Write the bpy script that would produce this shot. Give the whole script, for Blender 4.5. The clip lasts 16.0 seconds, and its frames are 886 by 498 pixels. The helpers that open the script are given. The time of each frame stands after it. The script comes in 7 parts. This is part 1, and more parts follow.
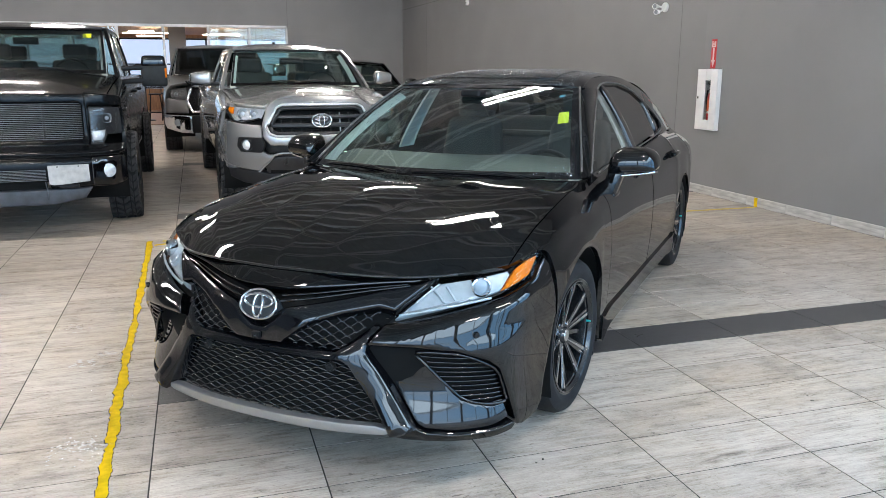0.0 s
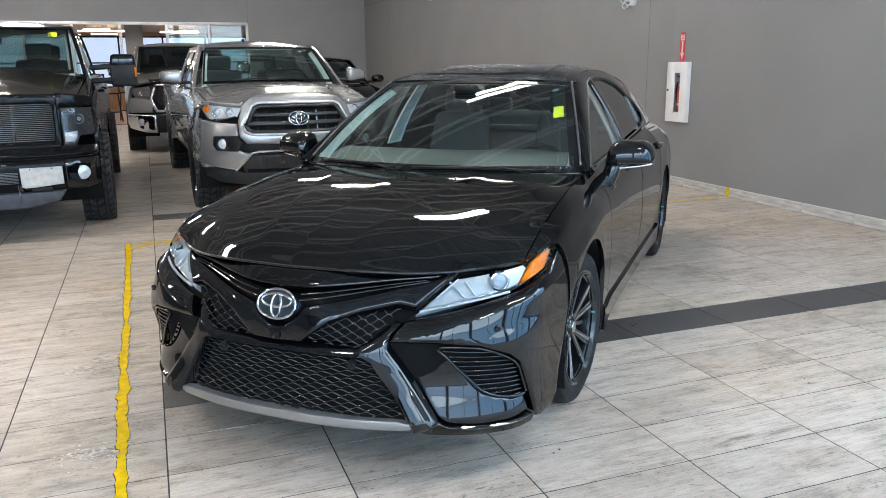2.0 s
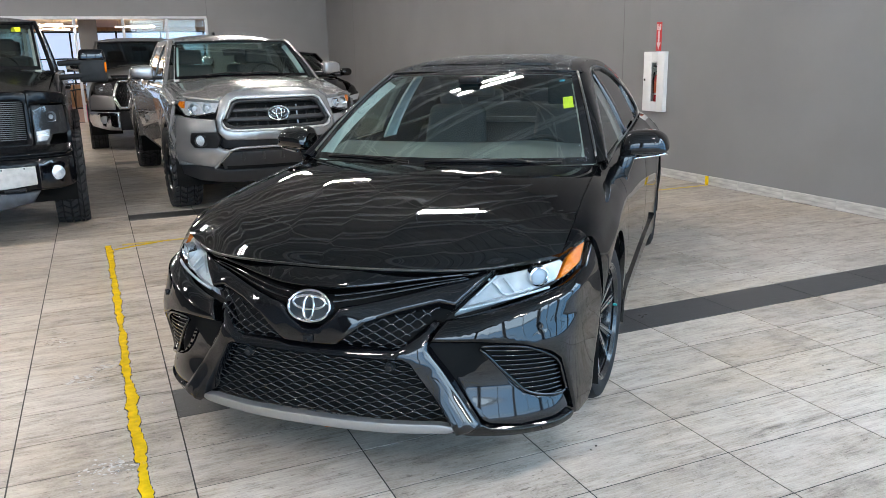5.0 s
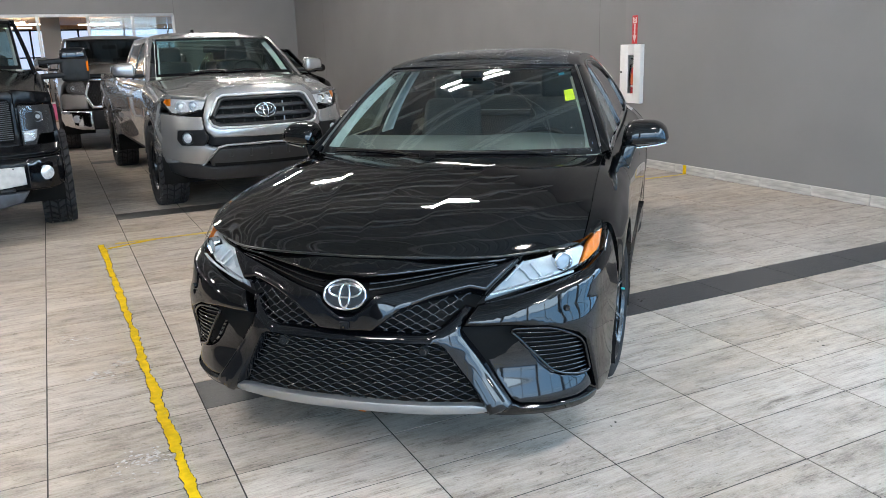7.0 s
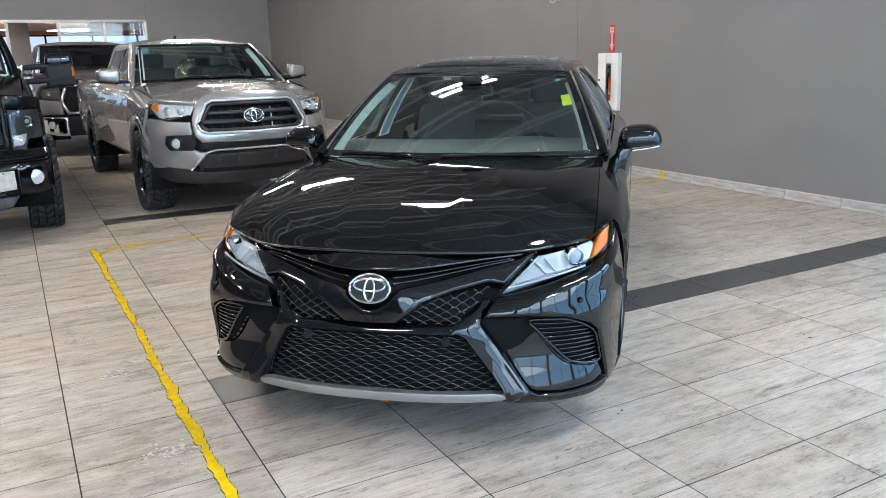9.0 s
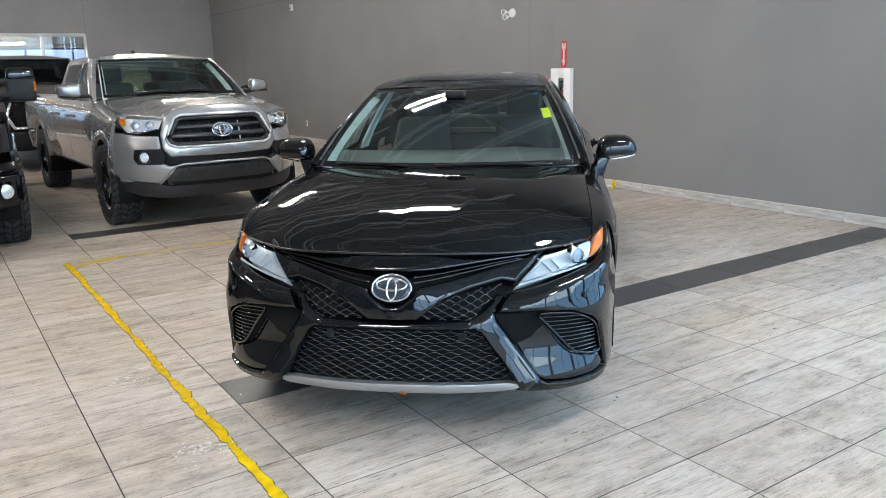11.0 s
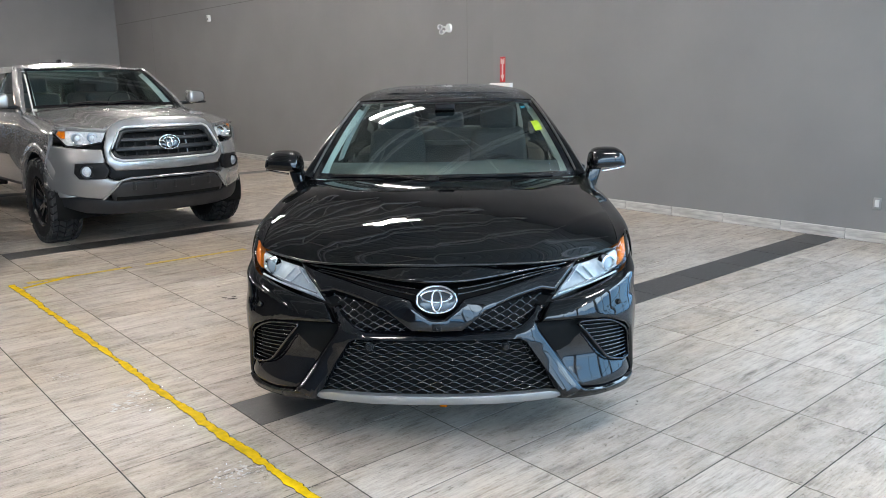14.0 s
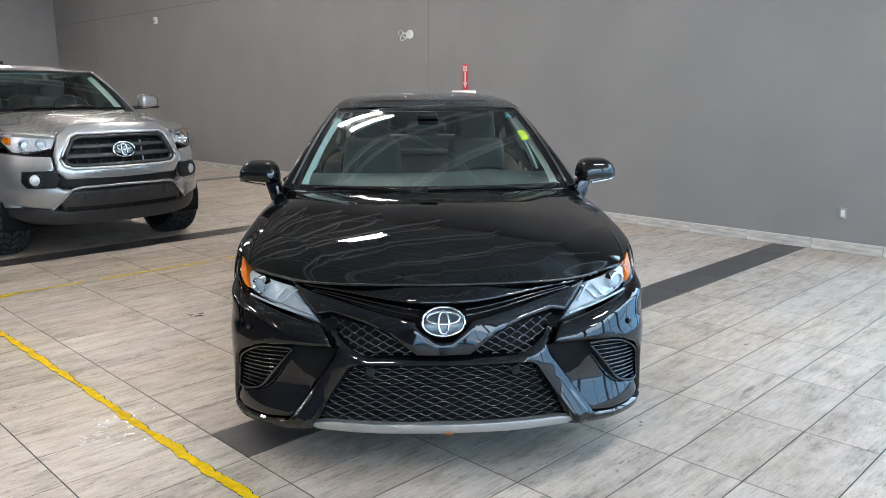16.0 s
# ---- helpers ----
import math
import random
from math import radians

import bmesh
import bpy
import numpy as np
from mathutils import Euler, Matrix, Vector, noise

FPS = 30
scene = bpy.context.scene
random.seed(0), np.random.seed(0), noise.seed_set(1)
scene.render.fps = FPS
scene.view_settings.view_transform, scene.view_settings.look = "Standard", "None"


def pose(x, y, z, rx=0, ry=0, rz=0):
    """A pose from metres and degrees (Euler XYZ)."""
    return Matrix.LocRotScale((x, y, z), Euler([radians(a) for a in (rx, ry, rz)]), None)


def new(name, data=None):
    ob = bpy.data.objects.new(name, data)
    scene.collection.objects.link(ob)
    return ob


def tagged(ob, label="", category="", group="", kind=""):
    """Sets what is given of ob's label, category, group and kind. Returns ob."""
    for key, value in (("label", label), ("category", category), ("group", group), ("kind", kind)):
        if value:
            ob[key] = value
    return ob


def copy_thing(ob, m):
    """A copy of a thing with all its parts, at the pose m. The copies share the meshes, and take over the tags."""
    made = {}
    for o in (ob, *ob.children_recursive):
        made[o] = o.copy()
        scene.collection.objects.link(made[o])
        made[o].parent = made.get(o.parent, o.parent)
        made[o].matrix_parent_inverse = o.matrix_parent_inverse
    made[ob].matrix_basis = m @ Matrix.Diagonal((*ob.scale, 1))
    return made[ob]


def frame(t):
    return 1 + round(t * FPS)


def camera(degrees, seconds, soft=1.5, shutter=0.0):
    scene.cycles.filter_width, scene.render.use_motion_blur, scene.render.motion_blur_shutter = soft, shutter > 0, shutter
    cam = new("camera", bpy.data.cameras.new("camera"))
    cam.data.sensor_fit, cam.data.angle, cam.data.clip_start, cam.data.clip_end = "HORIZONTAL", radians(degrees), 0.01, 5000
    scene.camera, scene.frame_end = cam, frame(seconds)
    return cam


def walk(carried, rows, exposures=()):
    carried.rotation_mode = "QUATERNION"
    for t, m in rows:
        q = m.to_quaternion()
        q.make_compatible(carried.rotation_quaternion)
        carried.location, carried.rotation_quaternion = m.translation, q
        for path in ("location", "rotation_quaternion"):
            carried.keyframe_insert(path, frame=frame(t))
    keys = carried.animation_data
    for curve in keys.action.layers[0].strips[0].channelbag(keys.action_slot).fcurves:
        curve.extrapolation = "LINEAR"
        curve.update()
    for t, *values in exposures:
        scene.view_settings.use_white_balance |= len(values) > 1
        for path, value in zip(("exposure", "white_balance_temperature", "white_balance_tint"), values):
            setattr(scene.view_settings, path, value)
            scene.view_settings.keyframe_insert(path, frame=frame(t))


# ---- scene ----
cam = camera(59.4, 16.0, 0.8)
METRES, EYE, TILT, LEAN, TURN = 2.298, 1.45, 0.0, 0.0, -17.4
ROWS = [
    (0.0, 0.0, 0.0, 0.0, 0.01, -13.07, -0.04),
    (0.5, -0.012, -0.0031, 0.0025, -0.58, -13.3, 0.11),
    (1.0, -0.0379, 0.0031, 0.002, -1.38, -13.45, 0.29),
    (1.5, -0.0652, -0.0022, 0.0034, -2.24, -13.45, 0.48),
    (2.0, -0.0887, -0.0039, 0.002, -3.15, -13.42, 0.58),
    (2.5, -0.1088, -0.0021, -0.0002, -3.99, -13.43, 0.59),
    (3.0, -0.1207, 0.0007, -0.0025, -4.66, -13.52, 0.6),
    (3.5, -0.1306, 0.0083, -0.002, -5.11, -13.65, 0.64),
    (4.0, -0.1538, 0.0261, -0.0035, -5.46, -13.78, 0.76),
    (6.5, -0.2798, 0.0286, 0.0043, -8.44, -14.26, 1.7),
    (7.0, -0.3056, 0.0082, 0.0031, -9.15, -14.41, 1.74),
    (7.5, -0.3304, -0.01, 0.0023, -9.69, -14.45, 1.67),
    (8.0, -0.3472, -0.0226, 0.0019, -10.17, -14.34, 1.6),
    (8.5, -0.3671, -0.0241, -0.0001, -10.71, -14.09, 1.52),
    (11.0, -0.5485, -0.1019, 0.0065, -16.26, -13.0, 1.38),
    (11.5, -0.5715, -0.0978, 0.0047, -17.27, -12.81, 1.43),
    (12.0, -0.6164, -0.0633, 0.0049, -18.16, -12.74, 1.51),
    (12.5, -0.6453, -0.0388, 0.0096, -19.21, -12.66, 1.53),
    (13.0, -0.675, -0.0316, 0.0118, -20.56, -12.53, 1.45),
    (13.5, -0.7271, -0.0204, 0.0096, -22.12, -12.31, 1.13),
    (14.0, -0.7778, -0.0189, 0.0055, -23.65, -12.1, 0.79),
    (14.5, -0.804, -0.0171, 0.0071, -24.95, -11.93, 0.5),
    (15.0, -0.8152, 0.0165, 0.0047, -26.01, -11.8, 0.3),
    (15.5, -0.8234, 0.0689, 0.0066, -26.89, -11.71, 0.25),
    (16.0, -0.8341, 0.0982, 0.0088, -27.67, -11.66, 0.2),
]
walk(cam, [(t, pose(0, 0, EYE, TILT, LEAN, TURN) @ pose(METRES * x, METRES * y, METRES * z, 90 + pitch, roll, yaw)) for t, x, y, z, yaw, pitch, roll in ROWS])

# ---- light ----
world = bpy.data.worlds.new("world")
scene.world = world
world.use_nodes = True
_n = world.node_tree.nodes
_sky = _n.new("ShaderNodeTexSky")
_sky.sky_type = "NISHITA"
_sky.sun_disc = False
_sky.sun_elevation, _sky.sun_rotation = radians(35), radians(200)
world.node_tree.links.new(_sky.outputs[0], _n["Background"].inputs[0])
_n["Background"].inputs[1].default_value = 0.12

LAMP_POWER = 186.0        # ceiling fixtures, emission strength
WINDOW_HIGH, WINDOW_LOW = 7.3, 3.8    # sky light through the upper and lower panes of the shop windows, radiance


def area(name, m, sx, sy, power, colour):
    d = bpy.data.lights.new(name, "AREA")
    d.shape, d.size, d.size_y, d.energy, d.color = "RECTANGLE", sx, sy, power, colour
    o = new(name, d)
    o.matrix_basis = m
    return o


# ---- materials ----
def material(name, colour, rough=0.5, metal=0.0, spread=0.0, scale=8.0, bump=0.0, bump_scale=60.0, coat=0.0, random_by="", stretch=(1, 1, 1), rough_spread=0.0):
    k = bpy.data.materials.new(name)
    k.use_nodes = True
    nt = k.node_tree
    b = nt.nodes["Principled BSDF"]
    b.inputs["Base Color"].default_value = (*colour, 1)
    b.inputs["Roughness"].default_value = rough
    b.inputs["Metallic"].default_value = metal
    b.inputs["Coat Weight"].default_value = coat
    b.inputs["Coat Roughness"].default_value = 0.02
    if not (spread or bump or rough_spread):
        return k
    tc = nt.nodes.new("ShaderNodeTexCoord")
    mp = nt.nodes.new("ShaderNodeMapping")
    mp.inputs["Scale"].default_value = stretch
    nt.links.new(tc.outputs["Object"], mp.inputs["Vector"])
    if spread or rough_spread:
        nz = nt.nodes.new("ShaderNodeTexNoise")
        nz.inputs["Scale"].default_value, nz.inputs["Detail"].default_value = scale, 6
        nt.links.new(mp.outputs[0], nz.inputs["Vector"])
        if spread:
            r = nt.nodes.new("ShaderNodeMapRange")
            r.inputs[1].default_value, r.inputs[2].default_value = 0.3, 0.7
            r.inputs[3].default_value, r.inputs[4].default_value = 1 - spread, 1 + spread
            nt.links.new(nz.outputs[0], r.inputs[0])
            mx = nt.nodes.new("ShaderNodeVectorMath")
            mx.operation = "SCALE"
            mx.inputs[0].default_value = colour
            nt.links.new(r.outputs[0], mx.inputs["Scale"])
            nt.links.new(mx.outputs[0], b.inputs["Base Color"])
        if rough_spread:
            r2 = nt.nodes.new("ShaderNodeMapRange")
            r2.inputs[1].default_value, r2.inputs[2].default_value = 0.3, 0.7
            r2.inputs[3].default_value, r2.inputs[4].default_value = rough - rough_spread, rough + rough_spread
            nt.links.new(nz.outputs[0], r2.inputs[0])
            nt.links.new(r2.outputs[0], b.inputs["Roughness"])
    if bump:
        n2 = nt.nodes.new("ShaderNodeTexNoise")
        n2.inputs["Scale"].default_value, n2.inputs["Detail"].default_value = bump_scale, 4
        nt.links.new(mp.outputs[0], n2.inputs["Vector"])
        bp = nt.nodes.new("ShaderNodeBump")
        bp.inputs["Strength"].default_value, bp.inputs["Distance"].default_value = bump, 0.004
        nt.links.new(n2.outputs[0], bp.inputs["Height"])
        nt.links.new(bp.outputs[0], b.inputs["Normal"])
    return k


def glass(name, tint, gloss=0.05, ior=1.5):
    """A clear pane: what lies behind, tinted, and a mirror image by Fresnel."""
    k = bpy.data.materials.new(name)
    k.use_nodes = True
    nt = k.node_tree
    nt.nodes.remove(nt.nodes["Principled BSDF"])
    tr, gl, mx, lw = (nt.nodes.new("ShaderNode" + s) for s in ("BsdfTransparent", "BsdfGlossy", "MixShader", "LayerWeight"))
    pw, fr = nt.nodes.new("ShaderNodeMath"), nt.nodes.new("ShaderNodeMath")
    lw.inputs["Blend"].default_value = 0.5
    pw.operation, fr.operation = "POWER", "MULTIPLY_ADD"
    r0 = ((ior - 1) / (ior + 1)) ** 2
    pw.inputs[1].default_value = 5.0
    fr.inputs[1].default_value, fr.inputs[2].default_value = 1 - r0, r0
    nt.links.new(lw.outputs["Facing"], pw.inputs[0])
    nt.links.new(pw.outputs[0], fr.inputs[0])
    tr.inputs[0].default_value = (*tint, 1)
    gl.inputs[0].default_value = (1, 1, 1, 1)
    gl.inputs["Roughness"].default_value = gloss
    nt.links.new(fr.outputs[0], mx.inputs[0])
    nt.links.new(tr.outputs[0], mx.inputs[1])
    nt.links.new(gl.outputs[0], mx.inputs[2])
    nt.links.new(mx.outputs[0], nt.nodes["Material Output"].inputs[0])
    return k


def glow(name, colour, strength):
    k = bpy.data.materials.new(name)
    k.use_nodes = True
    b = k.node_tree.nodes["Principled BSDF"]
    b.inputs["Base Color"].default_value = (*colour, 1)
    b.inputs["Emission Color"].default_value = (*colour, 1)
    b.inputs["Emission Strength"].default_value = strength
    return k


def tile_material(name, random_by):
    """Grey wood-look porcelain: long grain along x, cloudy stains, each tile a little different."""
    k = bpy.data.materials.new(name)
    k.use_nodes = True
    nt = k.node_tree
    N, L = nt.nodes.new, nt.links.new
    b = nt.nodes["Principled BSDF"]
    if random_by == "object":
        rnd = N("ShaderNodeObjectInfo").outputs["Random"]
    else:
        rnd = N("ShaderNodeNewGeometry").outputs["Random Per Island"]
    geo = N("ShaderNodeNewGeometry")
    sh = N("ShaderNodeVectorMath"); sh.operation = "SCALE"
    sh.inputs[0].default_value = (37.0, 91.0, 13.0)
    L(rnd, sh.inputs["Scale"])
    ad = N("ShaderNodeVectorMath")
    L(geo.outputs["Position"], ad.inputs[0]); L(sh.outputs[0], ad.inputs[1])

    def tex(scale, detail, stretch, vec, rough=0.6):
        m = N("ShaderNodeMapping"); m.inputs["Scale"].default_value = stretch
        t = N("ShaderNodeTexNoise")
        t.inputs["Scale"].default_value, t.inputs["Detail"].default_value, t.inputs["Roughness"].default_value = scale, detail, rough
        L(vec, m.inputs["Vector"]); L(m.outputs[0], t.inputs["Vector"])
        return t.outputs[0]
    lines = tex(1.0, 6, (9.0, 125.0, 1), ad.outputs[0], 0.7)
    bands = tex(1.0, 6, (2.2, 22.0, 1), ad.outputs[0], 0.65)
    worn = tex(5.0, 9, (1.0, 2.2, 1), ad.outputs[0], 0.7)
    fine = tex(110.0, 4, (1.0, 2.2, 1), ad.outputs[0], 0.6)
    cloud = tex(2.2, 4, (1.0, 1.4, 1), ad.outputs[0])
    dirt = tex(0.7, 4, (1, 1, 1), geo.outputs["Position"], 0.5)
    ramp = N("ShaderNodeValToRGB")
    e = ramp.color_ramp.elements
    e[0].position, e[0].color = 0.28, (0.190, 0.160, 0.130, 1)
    e[1].position, e[1].color = 0.72, (0.655, 0.598, 0.535, 1)
    e2 = e.new(0.5); e2.color = (0.475, 0.420, 0.362, 1)

    def calc(op, a, c, v=None):
        m = N("ShaderNodeMath"); m.operation = op
        for i, q in enumerate((a, c)):
            if isinstance(q, float): m.inputs[i].default_value = q
            else: L(q, m.inputs[i])
        return m.outputs[0]

    def about(q, k):
        return calc("MULTIPLY", calc("SUBTRACT", q, 0.5), k)
    amp = calc("ADD", calc("MULTIPLY", cloud, 1.4), 0.25)
    amp = calc("MULTIPLY", amp, calc("ADD", calc("MULTIPLY", rnd, 1.1), 0.5))
    s = calc("MULTIPLY", calc("ADD", about(lines, 0.58), about(bands, 0.44)), amp)
    s = calc("ADD", calc("ADD", s, about(worn, 0.76)), about(fine, 0.30))
    s = calc("ADD", calc("ADD", s, about(cloud, 0.12)), about(rnd, 0.12))
    s = calc("ADD", s, 0.535)
    # small brown specks, thicker in some places than in others
    sp = N("ShaderNodeMapRange")
    sp.inputs[1].default_value, sp.inputs[2].default_value, sp.inputs[3].default_value, sp.inputs[4].default_value = 0.58, 0.68, 0.0, 0.42
    L(tex(26.0, 5, (1.0, 2.4, 1), ad.outputs[0], 0.7), sp.inputs[0])
    s = calc("SUBTRACT", s, calc("MULTIPLY", sp.outputs[0], cloud))
    L(s, ramp.inputs[0])
    wear = N("ShaderNodeMapRange")
    wear.inputs[1].default_value, wear.inputs[2].default_value, wear.inputs[3].default_value, wear.inputs[4].default_value = 0.30, 0.70, 0.835, 0.945
    L(dirt, wear.inputs[0])
    mx = N("ShaderNodeVectorMath"); mx.operation = "SCALE"
    L(ramp.outputs[0], mx.inputs[0]); L(wear.outputs[0], mx.inputs["Scale"])
    stain = N("ShaderNodeMapRange")
    stain.inputs[1].default_value, stain.inputs[2].default_value, stain.inputs[3].default_value, stain.inputs[4].default_value = 0.45, 0.75, 0.0, 0.85
    L(tex(0.55, 6, (1, 1.5, 1), geo.outputs["Position"], 0.68), stain.inputs[0])
    brown = N("ShaderNodeVectorMath"); brown.operation = "MULTIPLY"
    brown.inputs[1].default_value = (1.0, 0.90, 0.74)
    L(mx.outputs[0], brown.inputs[0])
    tone = N("ShaderNodeMix"); tone.data_type = "VECTOR"
    L(stain.outputs[0], tone.inputs["Factor"]); L(mx.outputs[0], tone.inputs[4]); L(brown.outputs[0], tone.inputs[5])
    L(tone.outputs[1], b.inputs["Base Color"])
    b.inputs["Specular IOR Level"].default_value = 0.40
    rr = N("ShaderNodeMapRange")
    rr.inputs[1].default_value, rr.inputs[2].default_value, rr.inputs[3].default_value, rr.inputs[4].default_value = 0.30, 0.70, 0.38, 0.50
    L(cloud, rr.inputs[0]); L(rr.outputs[0], b.inputs["Roughness"])
    bp = N("ShaderNodeBump"); bp.inputs["Strength"].default_value, bp.inputs["Distance"].default_value = 0.12, 0.001
    L(fine, bp.inputs["Height"]); L(bp.outputs[0], b.inputs["Normal"])
    return k


PAINT = material("black_paint", (0.0015, 0.0015, 0.0018), 0.028)
PAINT.node_tree.nodes["Principled BSDF"].inputs["IOR"].default_value = 1.57
EDGEPAINT = material("black_paint_edge", (0.012, 0.012, 0.013), 0.32, coat=0.6)
PIANO = material("gloss_black_plastic", (0.003, 0.003, 0.004), 0.05)
PIANO.node_tree.nodes["Principled BSDF"].inputs["IOR"].default_value = 1.60
MATTE = material("matte_black_plastic", (0.008, 0.008, 0.009), 0.45, spread=0.2, scale=30, bump=0.1, bump_scale=300)
MESHBLACK = material("grille_black", (0.015, 0.0165, 0.019), 0.25, coat=0.8)
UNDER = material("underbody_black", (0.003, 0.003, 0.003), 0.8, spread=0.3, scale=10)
CHROME = material("chrome", (0.75, 0.76, 0.78), 0.06, 1.0)
SATIN = material("satin_silver", (0.40, 0.40, 0.40), 0.45, 0.8)
ALLOY = material("machined_alloy", (0.50, 0.50, 0.51), 0.22, 1.0, rough_spread=0.06, scale=40)
WHEELBLACK = material("black_wheel_paint", (0.012, 0.012, 0.013), 0.18, coat=0.4)
# tread blocks, lighter than the tyre they stand on
TREAD = material("tread_block_rubber", (0.036, 0.036, 0.038), 0.7, spread=0.25, scale=20)
TYRE = material("tyre_rubber", (0.011, 0.011, 0.012), 0.72, spread=0.35, scale=14, bump=0.15, bump_scale=180)
DARKGLASS = glass("tinted_glass", (0.03, 0.032, 0.034))
SCREEN = glass("windscreen_glass", (0.53, 0.72, 0.68), 0.0, 2.05)
LENS = glass("lamp_lens", (0.93, 0.95, 0.96), 0.0, 1.22)
AMBER = material("amber_reflector", (0.60, 0.150, 0.003), 0.42, spread=0.30, scale=60)
AMBER.node_tree.nodes["Principled BSDF"].inputs["IOR"].default_value = 1.15
LAMPBODY = material("lamp_reflector", (0.43, 0.48, 0.51), 0.28, 0.25, spread=0.10, scale=35)
LAMPBRIGHT = material("bright_lamp_reflector", (0.62, 0.64, 0.66), 0.25, 0.4, spread=0.2, scale=60)
GRILLEGREY = material("grey_grille_plastic", (0.015, 0.016, 0.018), 0.45, spread=0.15, scale=20, bump=0.1, bump_scale=300)
BRIGHTTRIM = material("bright_satin_trim", (0.66, 0.66, 0.67), 0.30, 0.6)
LAMPFACET = material("faceted_lamp_reflector", (0.74, 0.76, 0.79), 0.22, 0.55, spread=0.2, scale=60, bump=0.5, bump_scale=45)
LAMPGREY = material("lamp_bezel", (0.40, 0.42, 0.44), 0.25, 0.4)
PLATE = material("worn_white_plastic", (0.50, 0.49, 0.47), 0.5, spread=0.2, scale=18)
PROJLENS = material("projector_lens", (0.36, 0.42, 0.47), 0.06, coat=0.5)
TEAL = material("teal_plastic", (0.0, 0.30, 0.28), 0.4)
WHITE = material("white_plastic", (0.78, 0.78, 0.77), 0.4, spread=0.05, scale=5)
FABRIC = material("grey_seat_fabric", (0.045, 0.052, 0.052), 0.85, spread=0.25, scale=60, bump=0.2, bump_scale=400)
TRIM = material("light_grey_trim", (0.66, 0.67, 0.65), 0.7, spread=0.08, scale=12)
DASH = material("dash_plastic", (0.075, 0.082, 0.08), 0.6, spread=0.2, scale=30, bump=0.15, bump_scale=400)
SILVER = material("silver_metallic_paint", (0.365, 0.362, 0.361), 0.27, 0.64, spread=0.06, scale=900, coat=1.0)
GUNMETAL = material("grey_metallic_paint", (0.16, 0.156, 0.153), 0.30, 0.7, spread=0.05, scale=900, coat=0.9)
DUSTYBLACK = material("dusty_black_paint", (0.005, 0.0053, 0.006), 0.14, rough_spread=0.05, scale=3)
DUSTYBLACK.node_tree.nodes["Principled BSDF"].inputs["IOR"].default_value = 1.28
BUMPERBLACK = material("worn_black_steel", (0.040, 0.044, 0.052), 0.45, spread=0.6, scale=9, bump=0.1, bump_scale=60)
CLADDING = material("grey_plastic_cladding", (0.014, 0.015, 0.016), 0.5, spread=0.15, scale=20, bump=0.1, bump_scale=300)
YELLOW = material("yellow_sticker", (0.80, 0.80, 0.02), 0.45)
TAPE = material("yellow_floor_tape", (0.72, 0.48, 0.004), 0.72, spread=0.2, scale=22, bump=0.2, bump_scale=90)
TAPEWORN = material("worn_yellow_tape", (0.62, 0.45, 0.06), 0.5, spread=0.3, scale=16)
GROUT = material("dark_grout", (0.028, 0.025, 0.022), 0.8, spread=0.3, scale=9)
TILE_A = tile_material("wood_look_tile", "object")
TILE_B = tile_material("wood_look_tile_far", "island")
DARKTILE = material("charcoal_tile", (0.058, 0.056, 0.055), 0.38, spread=0.22, scale=7, bump=0.15, bump_scale=60, stretch=(1, 8, 1))
BASETILE = material("pale_skirting_tile", (0.50, 0.485, 0.465), 0.42, spread=0.32, scale=5, stretch=(1, 1, 7), bump=0.1)
WALLPAINT = material("grey_wall_paint", (0.220, 0.219, 0.222), 0.55, spread=0.05, scale=1.2, bump=0.06, bump_scale=220)
CEILPAINT = material("grey_deck_paint", (0.36, 0.365, 0.365), 0.6, spread=0.1, scale=3)
JOIST = material("pale_joist_paint", (0.68, 0.68, 0.67), 0.5, spread=0.1, scale=4)
BADGEGREY = material("badge_face", (0.05, 0.055, 0.06), 0.2, 0.3, coat=0.6)
BILLET = material("dark_billet", (0.15, 0.16, 0.18), 0.5, 0.5, spread=0.1, scale=30)
for _k in (MATTE, UNDER, TYRE, TREAD, CLADDING):
    _k.node_tree.nodes["Principled BSDF"].inputs["IOR"].default_value = 1.32
TAPE.node_tree.nodes["Principled BSDF"].inputs["IOR"].default_value = 1.2
RED = material("red_sign", (0.62, 0.03, 0.035), 0.4, spread=0.06, scale=20)
WARMWOOD = material("warm_wood", (0.36, 0.19, 0.085), 0.45, spread=0.3, scale=5, stretch=(8, 1, 1), bump=0.1)
FRAME = material("pale_window_frame", (0.62, 0.63, 0.64), 0.4, 0.3, spread=0.06, scale=5)
TUBE = glow("white_lamp", (1.0, 0.925, 0.87), LAMP_POWER)
OFFICEGLOW = glow("office_lamp", (1.0, 0.86, 0.66), 34.0)
OUTSIDE = glow("outside_sky", (0.60, 0.73, 0.95), 0.80)
# pale colour that stands in for bright reflections off the wet floor
PALEGLINT = material("painted_wet_glint", (0.55, 0.535, 0.52), 0.30, spread=0.2, scale=90)
WETFILM = glass("wet_film", (0.97, 0.965, 0.96), 0.20, 1.45)
DARKTRIM = material("dark_bright_trim", (0.13, 0.13, 0.13), 0.3, 0.7)
SMOKE = material("smoked_lamp_housing", (0.034, 0.035, 0.037), 0.35, spread=0.15, scale=12)
SOOT = material("dark_glue_residue", (0.035, 0.030, 0.022), 0.8, spread=0.4, scale=60)
WATER = material("water", (1, 1, 1), 0.0)
# not fully clear: the white left in the colour stands in for sparkle
WATER.node_tree.nodes["Principled BSDF"].inputs["Transmission Weight"].default_value = 0.79
WATER.node_tree.nodes["Principled BSDF"].inputs["IOR"].default_value = 1.5
